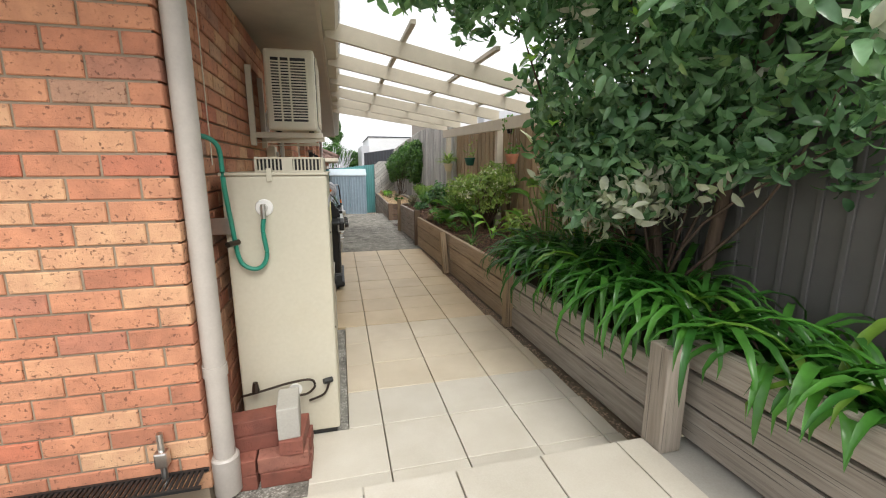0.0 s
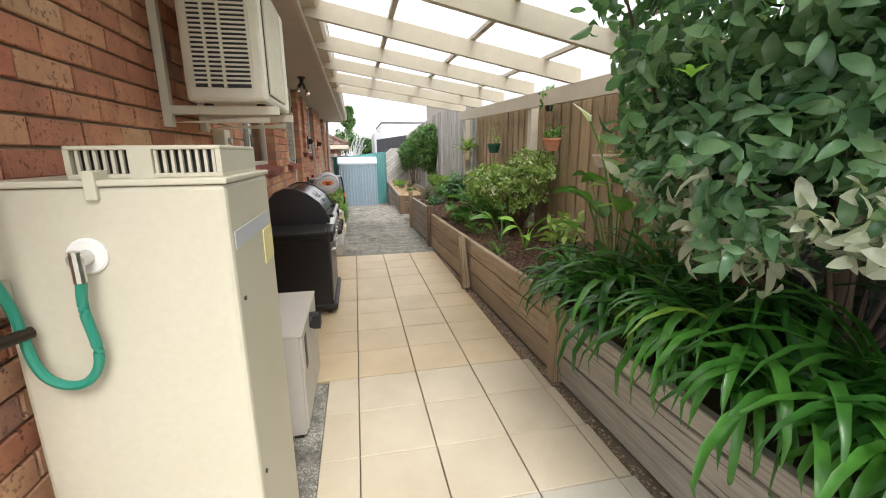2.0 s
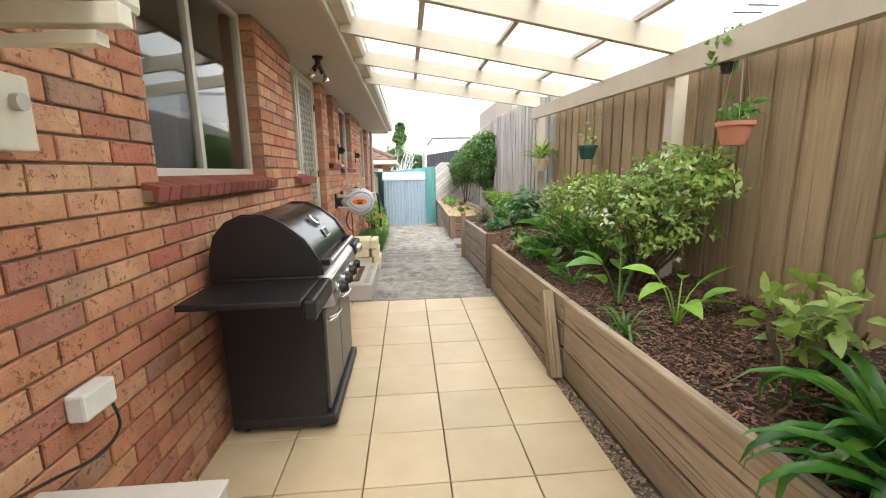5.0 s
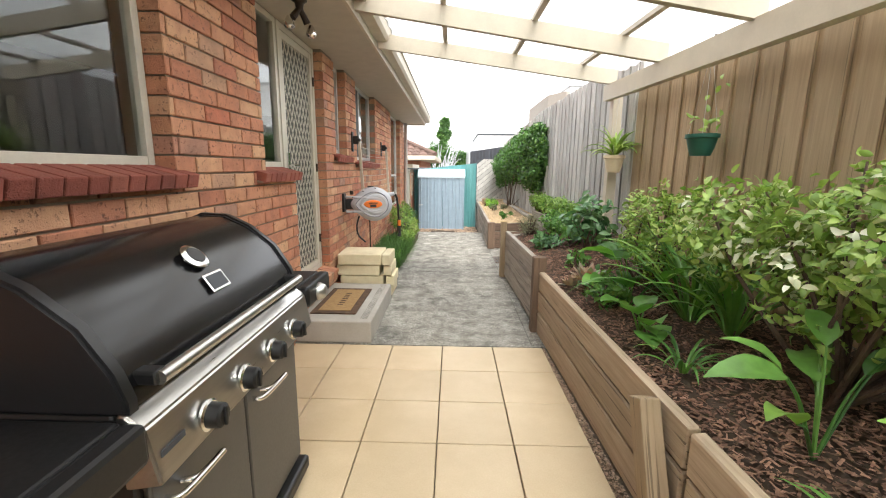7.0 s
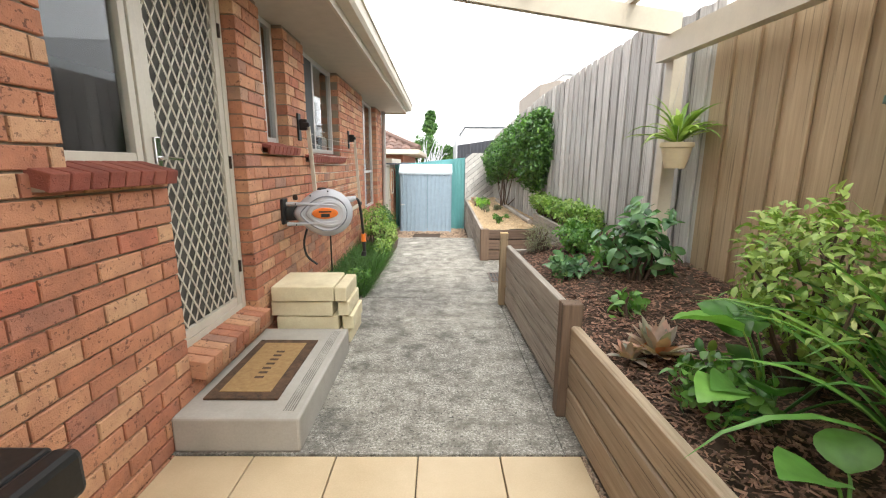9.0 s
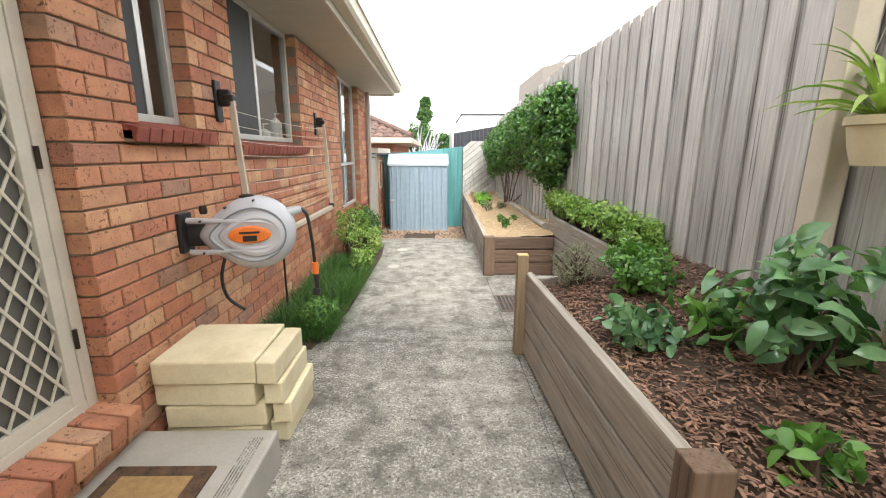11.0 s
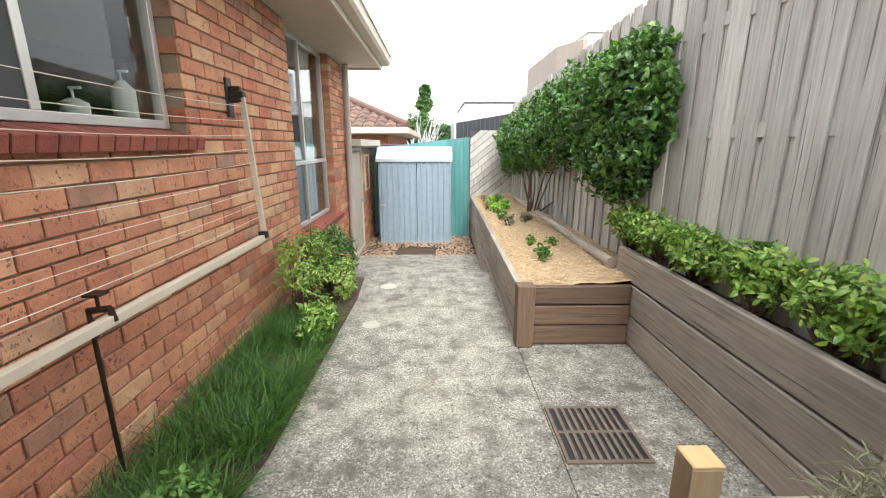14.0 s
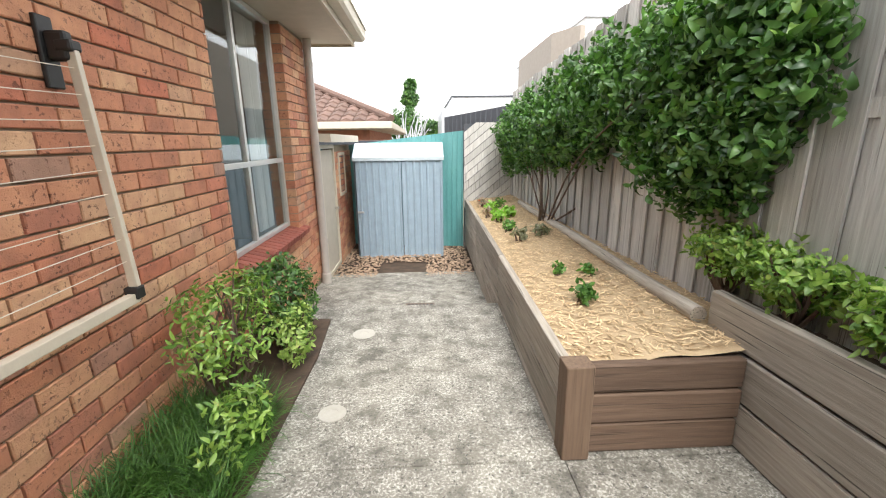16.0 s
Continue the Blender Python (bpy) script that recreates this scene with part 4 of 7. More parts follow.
# ---- along the house wall ----
def build_water_heater():
    h = thing("water_heater", -0.955, 1.85, 0.0, "tall cream enamelled outdoor gas water heater", "water heater")
    x0, x1, y0, y1 = -1.14, -0.645, 1.644, 2.13
    bm = bmesh.new()
    box(bm, x0, x1, y0, y1, 0.03, 1.45, 0.012)
    part("casing", bm, M["tank"], h)
    bm = bmesh.new()
    box(bm, x0 - 0.006, x1 + 0.006, y0 - 0.006, y1 + 0.006, 1.45, 1.465, 0.004)
    part("lid", bm, M["tank"], h)
    bm = bmesh.new()
    box(bm, x0 + 0.02, x1 - 0.02, y0 + 0.02, y1 - 0.02, 0.0, 0.03)
    part("plinth", bm, M["black"], h)
    # flue cowl with louvres
    f0, f1 = -0.99, -0.66
    cowl = bmesh.new()
    box(cowl, f0, f1, y0 + 0.05, y1 - 0.08, 1.465, 1.475, 0.002)
    box(cowl, f0, f1, y0 + 0.05, y1 - 0.08, 1.53, 1.54, 0.003)
    box(cowl, f0, f0 + 0.012, y0 + 0.05, y1 - 0.08, 1.475, 1.53)
    box(cowl, f1 - 0.012, f1, y0 + 0.05, y1 - 0.08, 1.475, 1.53)
    box(cowl, f0 + 0.13, f0 + 0.18, y0 + 0.048, y0 + 0.06, 1.465, 1.535)
    c = part("flue_cowl", cowl, M["tank"], h)
    bm = bmesh.new()
    box(bm, f0 + 0.02, f1 - 0.02, y0 + 0.075, y1 - 0.1, 1.475, 1.53)
    part("dark_box", bm, M["black"], c)
    for i in range(17):
        y = y0 + 0.06
        xx = f0 + 0.02 + i * 0.018
        if xx > f1 - 0.02:
            break
        bm = bmesh.new()
        box(bm, xx, xx + 0.007, y - 0.004, y + 0.006, 1.475, 1.53)
        part("louvre", bm, M["tank"], c)
    bm = bmesh.new()
    box(bm, f0 + 0.06, f0 + 0.085, y0 - 0.012, y0 + 0.05, 1.42, 1.485, 0.003)
    part("clip", bm, M["tank"], h)
    # round fitting and taps
    for cx, cz, r in ((-0.951, 1.294, 0.042), (-0.87, 0.30, 0.035)):
        bm = bmesh.new()
        lathe(bm, [(r, 0.0), (r, -0.006), (r * 0.9, -0.01)], (cx, y0, cz), 20, "Y")
        part("fitting_plate", bm, M["white"], h, "", True)
        bm = bmesh.new()
        tube(bm, (cx, y0 - 0.008, cz), (cx, y0 - 0.05, cz), 0.018)
        tube(bm, (cx, y0 - 0.045, cz + 0.02), (cx, y0 - 0.045, cz - 0.05), 0.013)
        part("valve", bm, M["steel"], h)
    bm = bmesh.new()
    path_tube(bm, smooth_path([(-1.13, y0 - 0.05, 0.32), (-1.03, y0 - 0.055, 0.34), (-0.9, y0 - 0.05, 0.365), (-0.79, y0 - 0.045, 0.37), (-0.765, y0 - 0.04, 0.33), (-0.80, y0 - 0.04, 0.29), (-0.85, y0 - 0.045, 0.285)]), 0.0065)
    path_tube(bm, smooth_path([(-0.80, y0 - 0.03, 0.24), (-0.72, y0 - 0.03, 0.27), (-0.69, y0 - 0.012, 0.33)]), 0.0065)
    tube(bm, (-1.06, y0 - 0.05, 0.34), (-1.06, y0 - 0.05, 0.39), 0.02, 0.012)
    part("copper_pipe", bm, M["gun_metal"], h, "dull bronze water pipe")
    bm = bmesh.new()
    tube(bm, (-0.675, y0 + 0.0, 0.335), (-0.72, y0 - 0.02, 0.335), 0.016)
    part("pipe_cap", bm, M["black"], h)
    for sx, sz in ((x1 + 0.004, 1.15), (x1 + 0.004, 0.62)):
        bm = bmesh.new()
        tube(bm, (x1 - 0.002, y0 + 0.05, sz), (x1 + 0.005, y0 + 0.05, sz), 0.006)
        part("screw", bm, M["gun_metal"], h)
    bm = bmesh.new()
    box(bm, x1, x1 + 0.002, y0 + 0.03, y1 - 0.05, 1.285, 1.33)
    part("label_strip", bm, M["reel"], h, "pale printed strip")
    bm = bmesh.new()
    box(bm, x1, x1 + 0.003, y1 - 0.15, y1 - 0.02, 1.17, 1.28)
    part("sticker", bm, plain("yellow_label", (0.68, 0.60, 0.28), 0.6), h, "peeling yellow rating sticker")
    bm = bmesh.new()
    box(bm, WALL, x0 + 0.03, y0 - 0.03, y0 - 0.004, 1.17, 1.25, 0.003)
    part("wall_strap", bm, M["steel"], h, "steel wall strap")
    fix_origin(h)
    g = thing("garden_hose", WALL + 0.05, 1.5, 1.6, "short green hose looped from the wall to the heater", "hose")
    bm = bmesh.new()
    path_tube(bm, smooth_path([(WALL + 0.01, 1.480, 1.62), (WALL + 0.06, 1.490, 1.62), (WALL + 0.10, 1.520, 1.57), (WALL + 0.105, 1.525, 1.4), (WALL + 0.105, 1.600, 1.2), (WALL + 0.12, 1.610, 1.05), (WALL + 0.16, 1.610, 1.0), (WALL + 0.215, 1.610, 1.0), (WALL + 0.248, 1.610, 1.06), (WALL + 0.24, 1.605, 1.18), (-0.951, 1.60, 1.245)], 8), 0.011)
    part("hose_pipe", bm, M["hose_green"], g, "", True)
    bm = bmesh.new()
    box(bm, WALL, WALL + 0.02, 1.46, 1.50, 1.60, 1.64, 0.003)
    part("wall_clip", bm, M["gun_metal"], g)
    bm = bmesh.new()
    tube(bm, (WALL + 0.09, 1.545, 1.13), (WALL + 0.12, 1.620, 1.13), 0.014)
    part("clamp", bm, M["gun_metal"], g)
    fix_origin(g)


def build_downpipe(x, y, z0, z1, label, foot=True):
    d = thing("downpipe", x, y, z0, label, "downpipe")
    bm = bmesh.new()
    tube(bm, (x, y, z0), (x, y, z1), 0.045, 0.045, 18)
    part("pipe", bm, M["pvc"], d, "", True)
    for z in (z0 + 0.5, z1 - 0.28):
        bm = bmesh.new()
        tube(bm, (x, y, z), (x, y, z + 0.05), 0.05, 0.05, 18)
        part("joint", bm, M["pvc"], d, "", True)
    if foot:
        bm = bmesh.new()
        lathe(bm, [(0.058, -0.08), (0.06, 0.1), (0.052, 0.11)], (x, y, z0), 18)
        part("foot", bm, M["pvc"], d, "", True)
    fix_origin(d)
    return d


def build_air_conditioner():
    a = thing("air_conditioner", -0.92, 3.1, 1.76, "cream outdoor air conditioner on wall brackets", "air conditioner")
    x0, x1, y0, y1, z0, z1 = -1.06, -0.72, 2.72, 3.42, 1.75, 2.30
    bm = bmesh.new()
    box(bm, x0, x1, y0, y1, z0, z1, 0.018)
    part("cabinet", bm, M["white_metal"], a)
    # side louvres facing along the path
    g = bmesh.new()
    box(g, x0 + 0.035, x1 - 0.05, y0 - 0.004, y0 + 0.004, z0 + 0.06, z1 - 0.06, 0.002)
    gr = part("side_recess", g, M["black"], a)
    for i in range(21):
        z = z0 + 0.075 + i * 0.0192
        bm = bmesh.new()
        box(bm, x0 + 0.035, x1 - 0.05, y0 - 0.012, y0 - 0.004, z, z + 0.0085)
        part("louvre", bm, M["white_metal"], gr)
    for xx in (x0 + 0.035, x0 + 0.10, x0 + 0.165, x1 - 0.06):
        bm = bmesh.new()
        box(bm, xx, xx + 0.012, y0 - 0.014, y0 - 0.003, z0 + 0.06, z1 - 0.06)
        part("louvre_bar", bm, M["white_metal"], gr)
    bm = bmesh.new()
    box(bm, x1 - 0.002, x1 + 0.004, y0 + 0.05, y1 - 0.22, z0 + 0.04, z1 - 0.04, 0.003)
    f = part("fan_recess", bm, M["black"], a)
    for i in range(30):
        z = z0 + 0.045 + i * 0.0155
        bm = bmesh.new()
        box(bm, x1 + 0.004, x1 + 0.010, y0 + 0.05, y1 - 0.22, z, z + 0.006)
        part("grille_bar", bm, M["white_metal"], f)
    for i in range(19):
        y = y0 + 0.05 + i * 0.0235
        bm = bmesh.new()
        box(bm, x1 + 0.004, x1 + 0.013, y, y + 0.006, z0 + 0.04, z1 - 0.04)
        part("grille_bar", bm, M["white_metal"], f)
    for y in (y0 + 0.1, y1 - 0.12):
        bm = bmesh.new()
        box(bm, WALL + 0.002, WALL + 0.04, y - 0.02, y + 0.02, 1.645, 2.2, 0.003)
        box(bm, WALL + 0.04, x1 + 0.03, y - 0.02, y + 0.02, 1.70, 1.74, 0.003)
        br = part("bracket", bm, M["white_metal"], a)
        bm = bmesh.new()
        prism(bm, [(WALL + 0.04, 1.665), (WALL + 0.04, 1.665), (x1 - 0.02, 1.665), (x1 - 0.02, 1.69)], "Y", y - 0.018, y + 0.018)
        part("gusset", bm, M["white_metal"], br)
    for y in (y0 + 0.1, y1 - 0.12):
        for x in (x0 + 0.06, x1 - 0.05):
            bm = bmesh.new()
            tube(bm, (x, y, 1.74), (x, y, 1.751), 0.02)
            part("rubber_foot", bm, M["black"], a)
    bm = bmesh.new()
    path_tube(bm, smooth_path([(x0 + 0.02, y1 - 0.15, 2.05), (x0 - 0.05, y1 - 0.02, 2.0), (WALL + 0.03, y1 + 0.02, 1.9), (WALL + 0.03, y1 + 0.03, 1.7)]), 0.02)
    part("pipe_lagging", bm, M["white"], a)
    fix_origin(a)
    m = thing("isolator_switch", WALL, 3.55, 1.45, "cream weatherproof isolator switch on the brick wall", "switch")
    bm = bmesh.new()
    box(bm, WALL, WALL + 0.075, 3.48, 3.60, 1.48, 1.67, 0.008)
    part("box", bm, M["white_metal"], m)
    bm = bmesh.new()
    tube(bm, (WALL + 0.075, 3.55, 1.6), (WALL + 0.095, 3.55, 1.6), 0.022)
    part("knob", bm, M["grey_paint"], m)
    fix_origin(m)
    p = thing("power_outlet", WALL, 3.75, 0.68, "white weatherproof outdoor power outlet with a black cable", "outlet")
    bm = bmesh.new()
    box(bm, WALL, WALL + 0.06, 3.60, 3.74, 0.68, 0.77, 0.01)
    part("cover", bm, M["white"], p)
    bm = bmesh.new()
    path_tube(bm, smooth_path([(WALL + 0.05, 3.72, 0.69), (WALL + 0.07, 3.71, 0.6), (WALL + 0.05, 3.64, 0.55), (WALL + 0.03, 3.5, 0.58), (WALL + 0.02, 3.35, 0.62)]), 0.005, 6)
    part("cable", bm, M["black"], p)
    fix_origin(p)
    c = thing("conduit", WALL, 2.3, 1.2, "thin pale cable clipped to the brick wall", "cable")
    bm = bmesh.new()
    path_tube(bm, [(WALL + 0.008, 1.75, 1.5), (WALL + 0.008, 1.75, SOFFIT)], 0.003, 6)
    path_tube(bm, [(WALL + 0.008, 1.5, 1.62), (WALL + 0.008, 1.5, SOFFIT)], 0.003, 6)
    part("cable", bm, M["rope"], c)
    fix_origin(c)


def build_cabinet():
    c = thing("metal_cabinet", -0.87, 3.05, 0.0, "low grey painted metal cabinet on the concrete strip", "cabinet")
    x0, x1, y0, y1, z1 = -1.14, -0.665, 2.68, 3.41, 0.605
    bm = bmesh.new()
    box(bm, x0, x1 - 0.012, y0, y1, 0.02, z1 - 0.012, 0.006)
    part("body", bm, M["grey_paint"], c)
    bm = bmesh.new()
    box(bm, x0 - 0.004, x1 + 0.004, y0 - 0.006, y1 + 0.006, z1 - 0.012, z1, 0.004)
    part("top", bm, M["grey_paint"], c)
    for a, b in ((y0 + 0.004, (y0 + y1) / 2 - 0.003), ((y0 + y1) / 2 + 0.003, y1 - 0.004)):
        bm = bmesh.new()
        box(bm, x1 - 0.012, x1, a, b, 0.05, z1 - 0.02, 0.004)
        d = part("front_panel", bm, M["grey_paint"], c)
    bm = bmesh.new()
    box(bm, x1, x1 + 0.003, y0 + 0.10, y0 + 0.17, 0.36, 0.55)
    part("data_plate", bm, M["black"], c)
    bm = bmesh.new()
    lathe(bm, [(0.048, 0.0), (0.05, 0.02), (0.042, 0.055), (0.03, 0.06)], (x1, y1 - 0.34, 0.53), 18, "X")
    k = part("vent_cap", bm, M["black"], c, "black plastic vent cap", True)
    for i in range(4):
        bm = bmesh.new()
        box(bm, x1 + 0.02, x1 + 0.065, y1 - 0.39 + i * 0.025, y1 - 0.38 + i * 0.025, 0.49, 0.57)
        part("fin", bm, M["black"], k)
    for x in (x0 + 0.05, x1 - 0.06):
        for y in (y0 + 0.05, y1 - 0.05):
            bm = bmesh.new()
            box(bm, x - 0.025, x + 0.025, y - 0.025, y + 0.025, -0.012, 0.02)
            part("foot", bm, M["black"], c)
    fix_origin(c)


def build_barbecue():
    b = thing("gas_barbecue", -0.85, 4.96, 0.0, "black hooded gas barbecue with a steel control panel", "barbecue")
    y0, y1 = 4.48, 5.44
    xb, xf = -1.14, -0.63
    bm = bmesh.new()
    box(bm, xb, xf, y0 + 0.03, y1 - 0.03, 0.10, 0.74, 0.008)
    part("cart", bm, M["bbq_matt"], b)
    bm = bmesh.new()
    box(bm, xb - 0.0, xf + 0.05, y0 + 0.02, y1 - 0.02, 0.045, 0.11, 0.015)
    part("base_rail", bm, M["bbq_matt"], b)
    for x in (xb + 0.06, xf - 0.04):
        for y in (y0 + 0.09, y1 - 0.09):
            bm = bmesh.new()
            lathe(bm, [(0.036, -0.013), (0.04, 0.0), (0.036, 0.013)], (x, y, 0.04), 16, "X")
            part("castor", bm, M["black"], b, "", True)
    mid = (y0 + y1) / 2
    for a, c, hy in ((y0 + 0.045, mid - 0.005, mid - 0.09), (mid + 0.005, y1 - 0.045, mid + 0.09)):
        bm = bmesh.new()
        box(bm, xf, xf + 0.02, a, c, 0.13, 0.70, 0.006)
        d = part("cabinet_door", bm, plain("graphite_steel", (0.10, 0.10, 0.10), 0.35, 0.6), b, "dark grey steel door")
        bm = bmesh.new()
        path_tube(bm, smooth_path([(xf + 0.02, c - 0.33, 0.63), (xf + 0.055, c - 0.31, 0.63), (xf + 0.065, (a + c) / 2, 0.63), (xf + 0.055, a + 0.06, 0.63), (xf + 0.02, a + 0.04, 0.63)]), 0.009, 10)
        part("handle", bm, M["chrome"], d, "chrome bar handle", True)
    # firebox and control panel
    bm = bmesh.new()
    box(bm, xb, xf - 0.0, y0, y1, 0.74, 0.90, 0.01)
    part("firebox", bm, M["bbq_matt"], b)
    bm = bmesh.new()
    prism(bm, [(xf, 0.72), (xf + 0.085, 0.735), (xf + 0.06, 0.87), (xf + 0.02, 0.90), (xf, 0.90)], "Y", y0 - 0.0, y1)
    bmesh.ops.bevel(bm, geom=list(bm.edges), offset=0.006, segments=2, affect="EDGES")
    cp = part("control_panel", bm, M["steel"], b, "brushed steel control panel")
    for k in range(4):
        y = y0 + 0.19 + k * 0.193
        bm = bmesh.new()
        lathe(bm, [(0.040, 0.0), (0.041, 0.008), (0.036, 0.012)], (xf + 0.075, y, 0.785), 20, "X")
        kb = part("knob_ring", bm, M["chrome"], cp, "", True)
        bm = bmesh.new()
        lathe(bm, [(0.033, 0.0), (0.031, 0.03), (0.024, 0.036)], (xf + 0.085, y, 0.785), 20, "X")
        box(bm, xf + 0.118, xf + 0.128, y - 0.005, y + 0.005, 0.76, 0.81, 0.002)
        part("knob", bm, M["bbq_matt"], b, "black control knob", True)
    bm = bmesh.new()
    box(bm, xf + 0.0745, xf + 0.0765, y0 + 0.02, y0 + 0.10, 0.79, 0.806)
    part("badge_bar", bm, M["charcoal"], b)
    # hood
    prof = [(xb, 0.900), (xb, 1.004), (xb + 0.03, 1.109), (xb + 0.09, 1.174), (xb + 0.17, 1.209), (xb + 0.27, 1.204), (xb + 0.36, 1.161), (xb + 0.455, 1.083), (xb + 0.515, 0.987), (xb + 0.535, 0.926), (xb + 0.535, 0.900)]
    bm = bmesh.new()
    prism(bm, prof, "Y", y0 + 0.03, y1 - 0.03)
    part("hood", bm, M["bbq_black"], b, "glossy black enamel hood", True)
    cx = xb + 0.24
    for y in (y0 - 0.004, y1 - 0.036):
        bm = bmesh.new()
        prism(bm, [((u - cx) * 1.03 + cx, 0.90 + (v - 0.90) * 1.03) for u, v in prof], "Y", y, y + 0.04)
        bmesh.ops.bevel(bm, geom=[e for e in bm.edges if abs(e.verts[0].co.y - e.verts[1].co.y) < 1e-5], offset=0.008, segments=2, affect="EDGES")
        part("hood_end", bm, plain("dark_grey_casting", (0.014, 0.014, 0.015), 0.35), b, "", True)
    bm = bmesh.new()
    tube(bm, (xf + 0.062, y0 + 0.06, 0.955), (xf + 0.062, y1 - 0.06, 0.955), 0.016, 0.016, 14)
    hd = part("hood_handle", bm, M["steel"], b, "steel bar handle along the hood", True)
    for y in (y0 + 0.07, y1 - 0.07):
        bm = bmesh.new()
        box(bm, xf + 0.0, xf + 0.062, y - 0.02, y + 0.02, 0.94, 0.972, 0.006)
        part("handle_stay", bm, M["bbq_matt"], hd)
    bm = bmesh.new()
    lathe(bm, [(0.045, 0.0), (0.046, 0.008), (0.036, 0.014)], (0, 0, 0), 24)
    t = part("thermometer", bm, M["chrome"], b, "round chrome thermometer", True)
    t.matrix_basis = pose(xb + 0.412, mid - 0.01, 1.131, 0, 44, 0) 
    bm = bmesh.new()
    box(bm, -0.03, 0.03, -0.048, 0.048, 0.0, 0.006, 0.002)
    t2 = part("emblem", bm, M["chrome"], b, "chrome emblem plate")
    bm = bmesh.new()
    lathe(bm, [(0.03, 0.0145), (0.028, 0.017)], (0, 0, 0), 20)
    part("dial", bm, M["black"], t)
    bm = bmesh.new()
    box(bm, -0.023, 0.023, -0.04, 0.04, 0.006, 0.0075)
    part("emblem_field", bm, M["charcoal"], t2)
    t2.matrix_basis = pose(xb + 0.476, mid - 0.01, 1.060, 0, 56, 0)
    # side shelves
    for a, c in ((4.08, y0 - 0.004), (y1 + 0.004, 5.76)):
        bm = bmesh.new()
        box(bm, xb + 0.02, xf + 0.02, a, c, 0.862, 0.892, 0.008)
        box(bm, xf + 0.02, xf + 0.075, a, c, 0.80, 0.893, 0.014)
        part("side_shelf", bm, M["bbq_matt"], b, "black side shelf")
    bm = bmesh.new()
    lathe(bm, [(0.04, 0.0), (0.041, 0.008), (0.03, 0.03), (0.022, 0.036)], (xf + 0.075, 5.58, 0.84), 20, "X")
    part("burner_knob", bm, M["steel"], b, "steel side burner knob", True)
    fix_origin(b)


def build_step_and_mat():
    bm = bmesh.new()
    box(bm, WALL, -0.58, 6.90, 8.04, 0.0, 0.185, 0.012)
    s = struct("doorstep", bm, M["concrete_smooth"], "smooth grey concrete doorstep slab")
    for i in range(5):
        bm = bmesh.new()
        box(bm, -0.68 + i * 0.012, -0.675 + i * 0.012, 6.97, 7.98, 0.1845, 0.1875)
        part("groove", bm, M["concrete"], s)
    m = thing("doormat", -0.93, 7.45, 0.186, "brown coir doormat with a dark patterned border", "doormat")
    bm = bmesh.new()
    box(bm, -1.13, -0.74, 7.06, 7.80, 0.1855, 0.198, 0.004)
    part("border", bm, M["coir_dark"], m)
    bm = bmesh.new()
    box(bm, -1.075, -0.80, 7.12, 7.74, 0.198, 0.203, 0.002)
    part("centre", bm, M["coir"], m)
    for k in range(7):
        bm = bmesh.new()
        y = 7.26 + k * 0.055
        box(bm, -0.95, -0.90, y, y + 0.022, 0.203, 0.2045)
        part("letter_bar", bm, M["coir_dark"], m)
    fix_origin(m)


def build_blocks():
    rng = random.Random(21)
    bm = bmesh.new()
    box(bm, -0.235, 0.235, -0.22, 0.22, 0.0, 0.114, 0.009)
    bmesh.ops.subdivide_edges(bm, edges=list(bm.edges), cuts=2)
    for v in bm.verts:
        v.co += 0.004 * Vector((noise.noise(v.co * 17), noise.noise(v.co * 18 + Vector((3, 0, 0))), noise.noise(v.co * 19 + Vector((0, 5, 0)))))
    me = mesh_of("limestone_block", bm, M["limestone"])
    for k in range(4):
        ob = new("limestone_block", me)
        ob.matrix_basis = pose(-0.945 + (0.012, 0.02, -0.006, 0.004)[k], 8.34 + (0.03, 0.022, 0.012, -0.006)[k], 0.001 + 0.1225 * k, 0, 0, 180 * (k % 2) + (-1.6, 1.8, -0.6, 1.2)[k])
        tagged(ob, "rough sawn cream limestone block in a stack", "block", "stacked limestone blocks")
    bm = bmesh.new()
    box(bm, -0.045, 0.045, -0.2, 0.2, 0.0, 0.113, 0.009)
    slim = mesh_of("limestone_block", bm, M["limestone"])
    for k in range(4):
        ob = new("limestone_block", slim)
        ob.matrix_basis = pose(-0.640 + (0.0, 0.025, 0.004, -0.008)[k], 8.40 - 0.03 * k, 0.001 + 0.1225 * k, 0, 0, rng.uniform(-2, 2))
        tagged(ob, "slim offcut of cream limestone beside the stack", "block", "stacked limestone blocks")


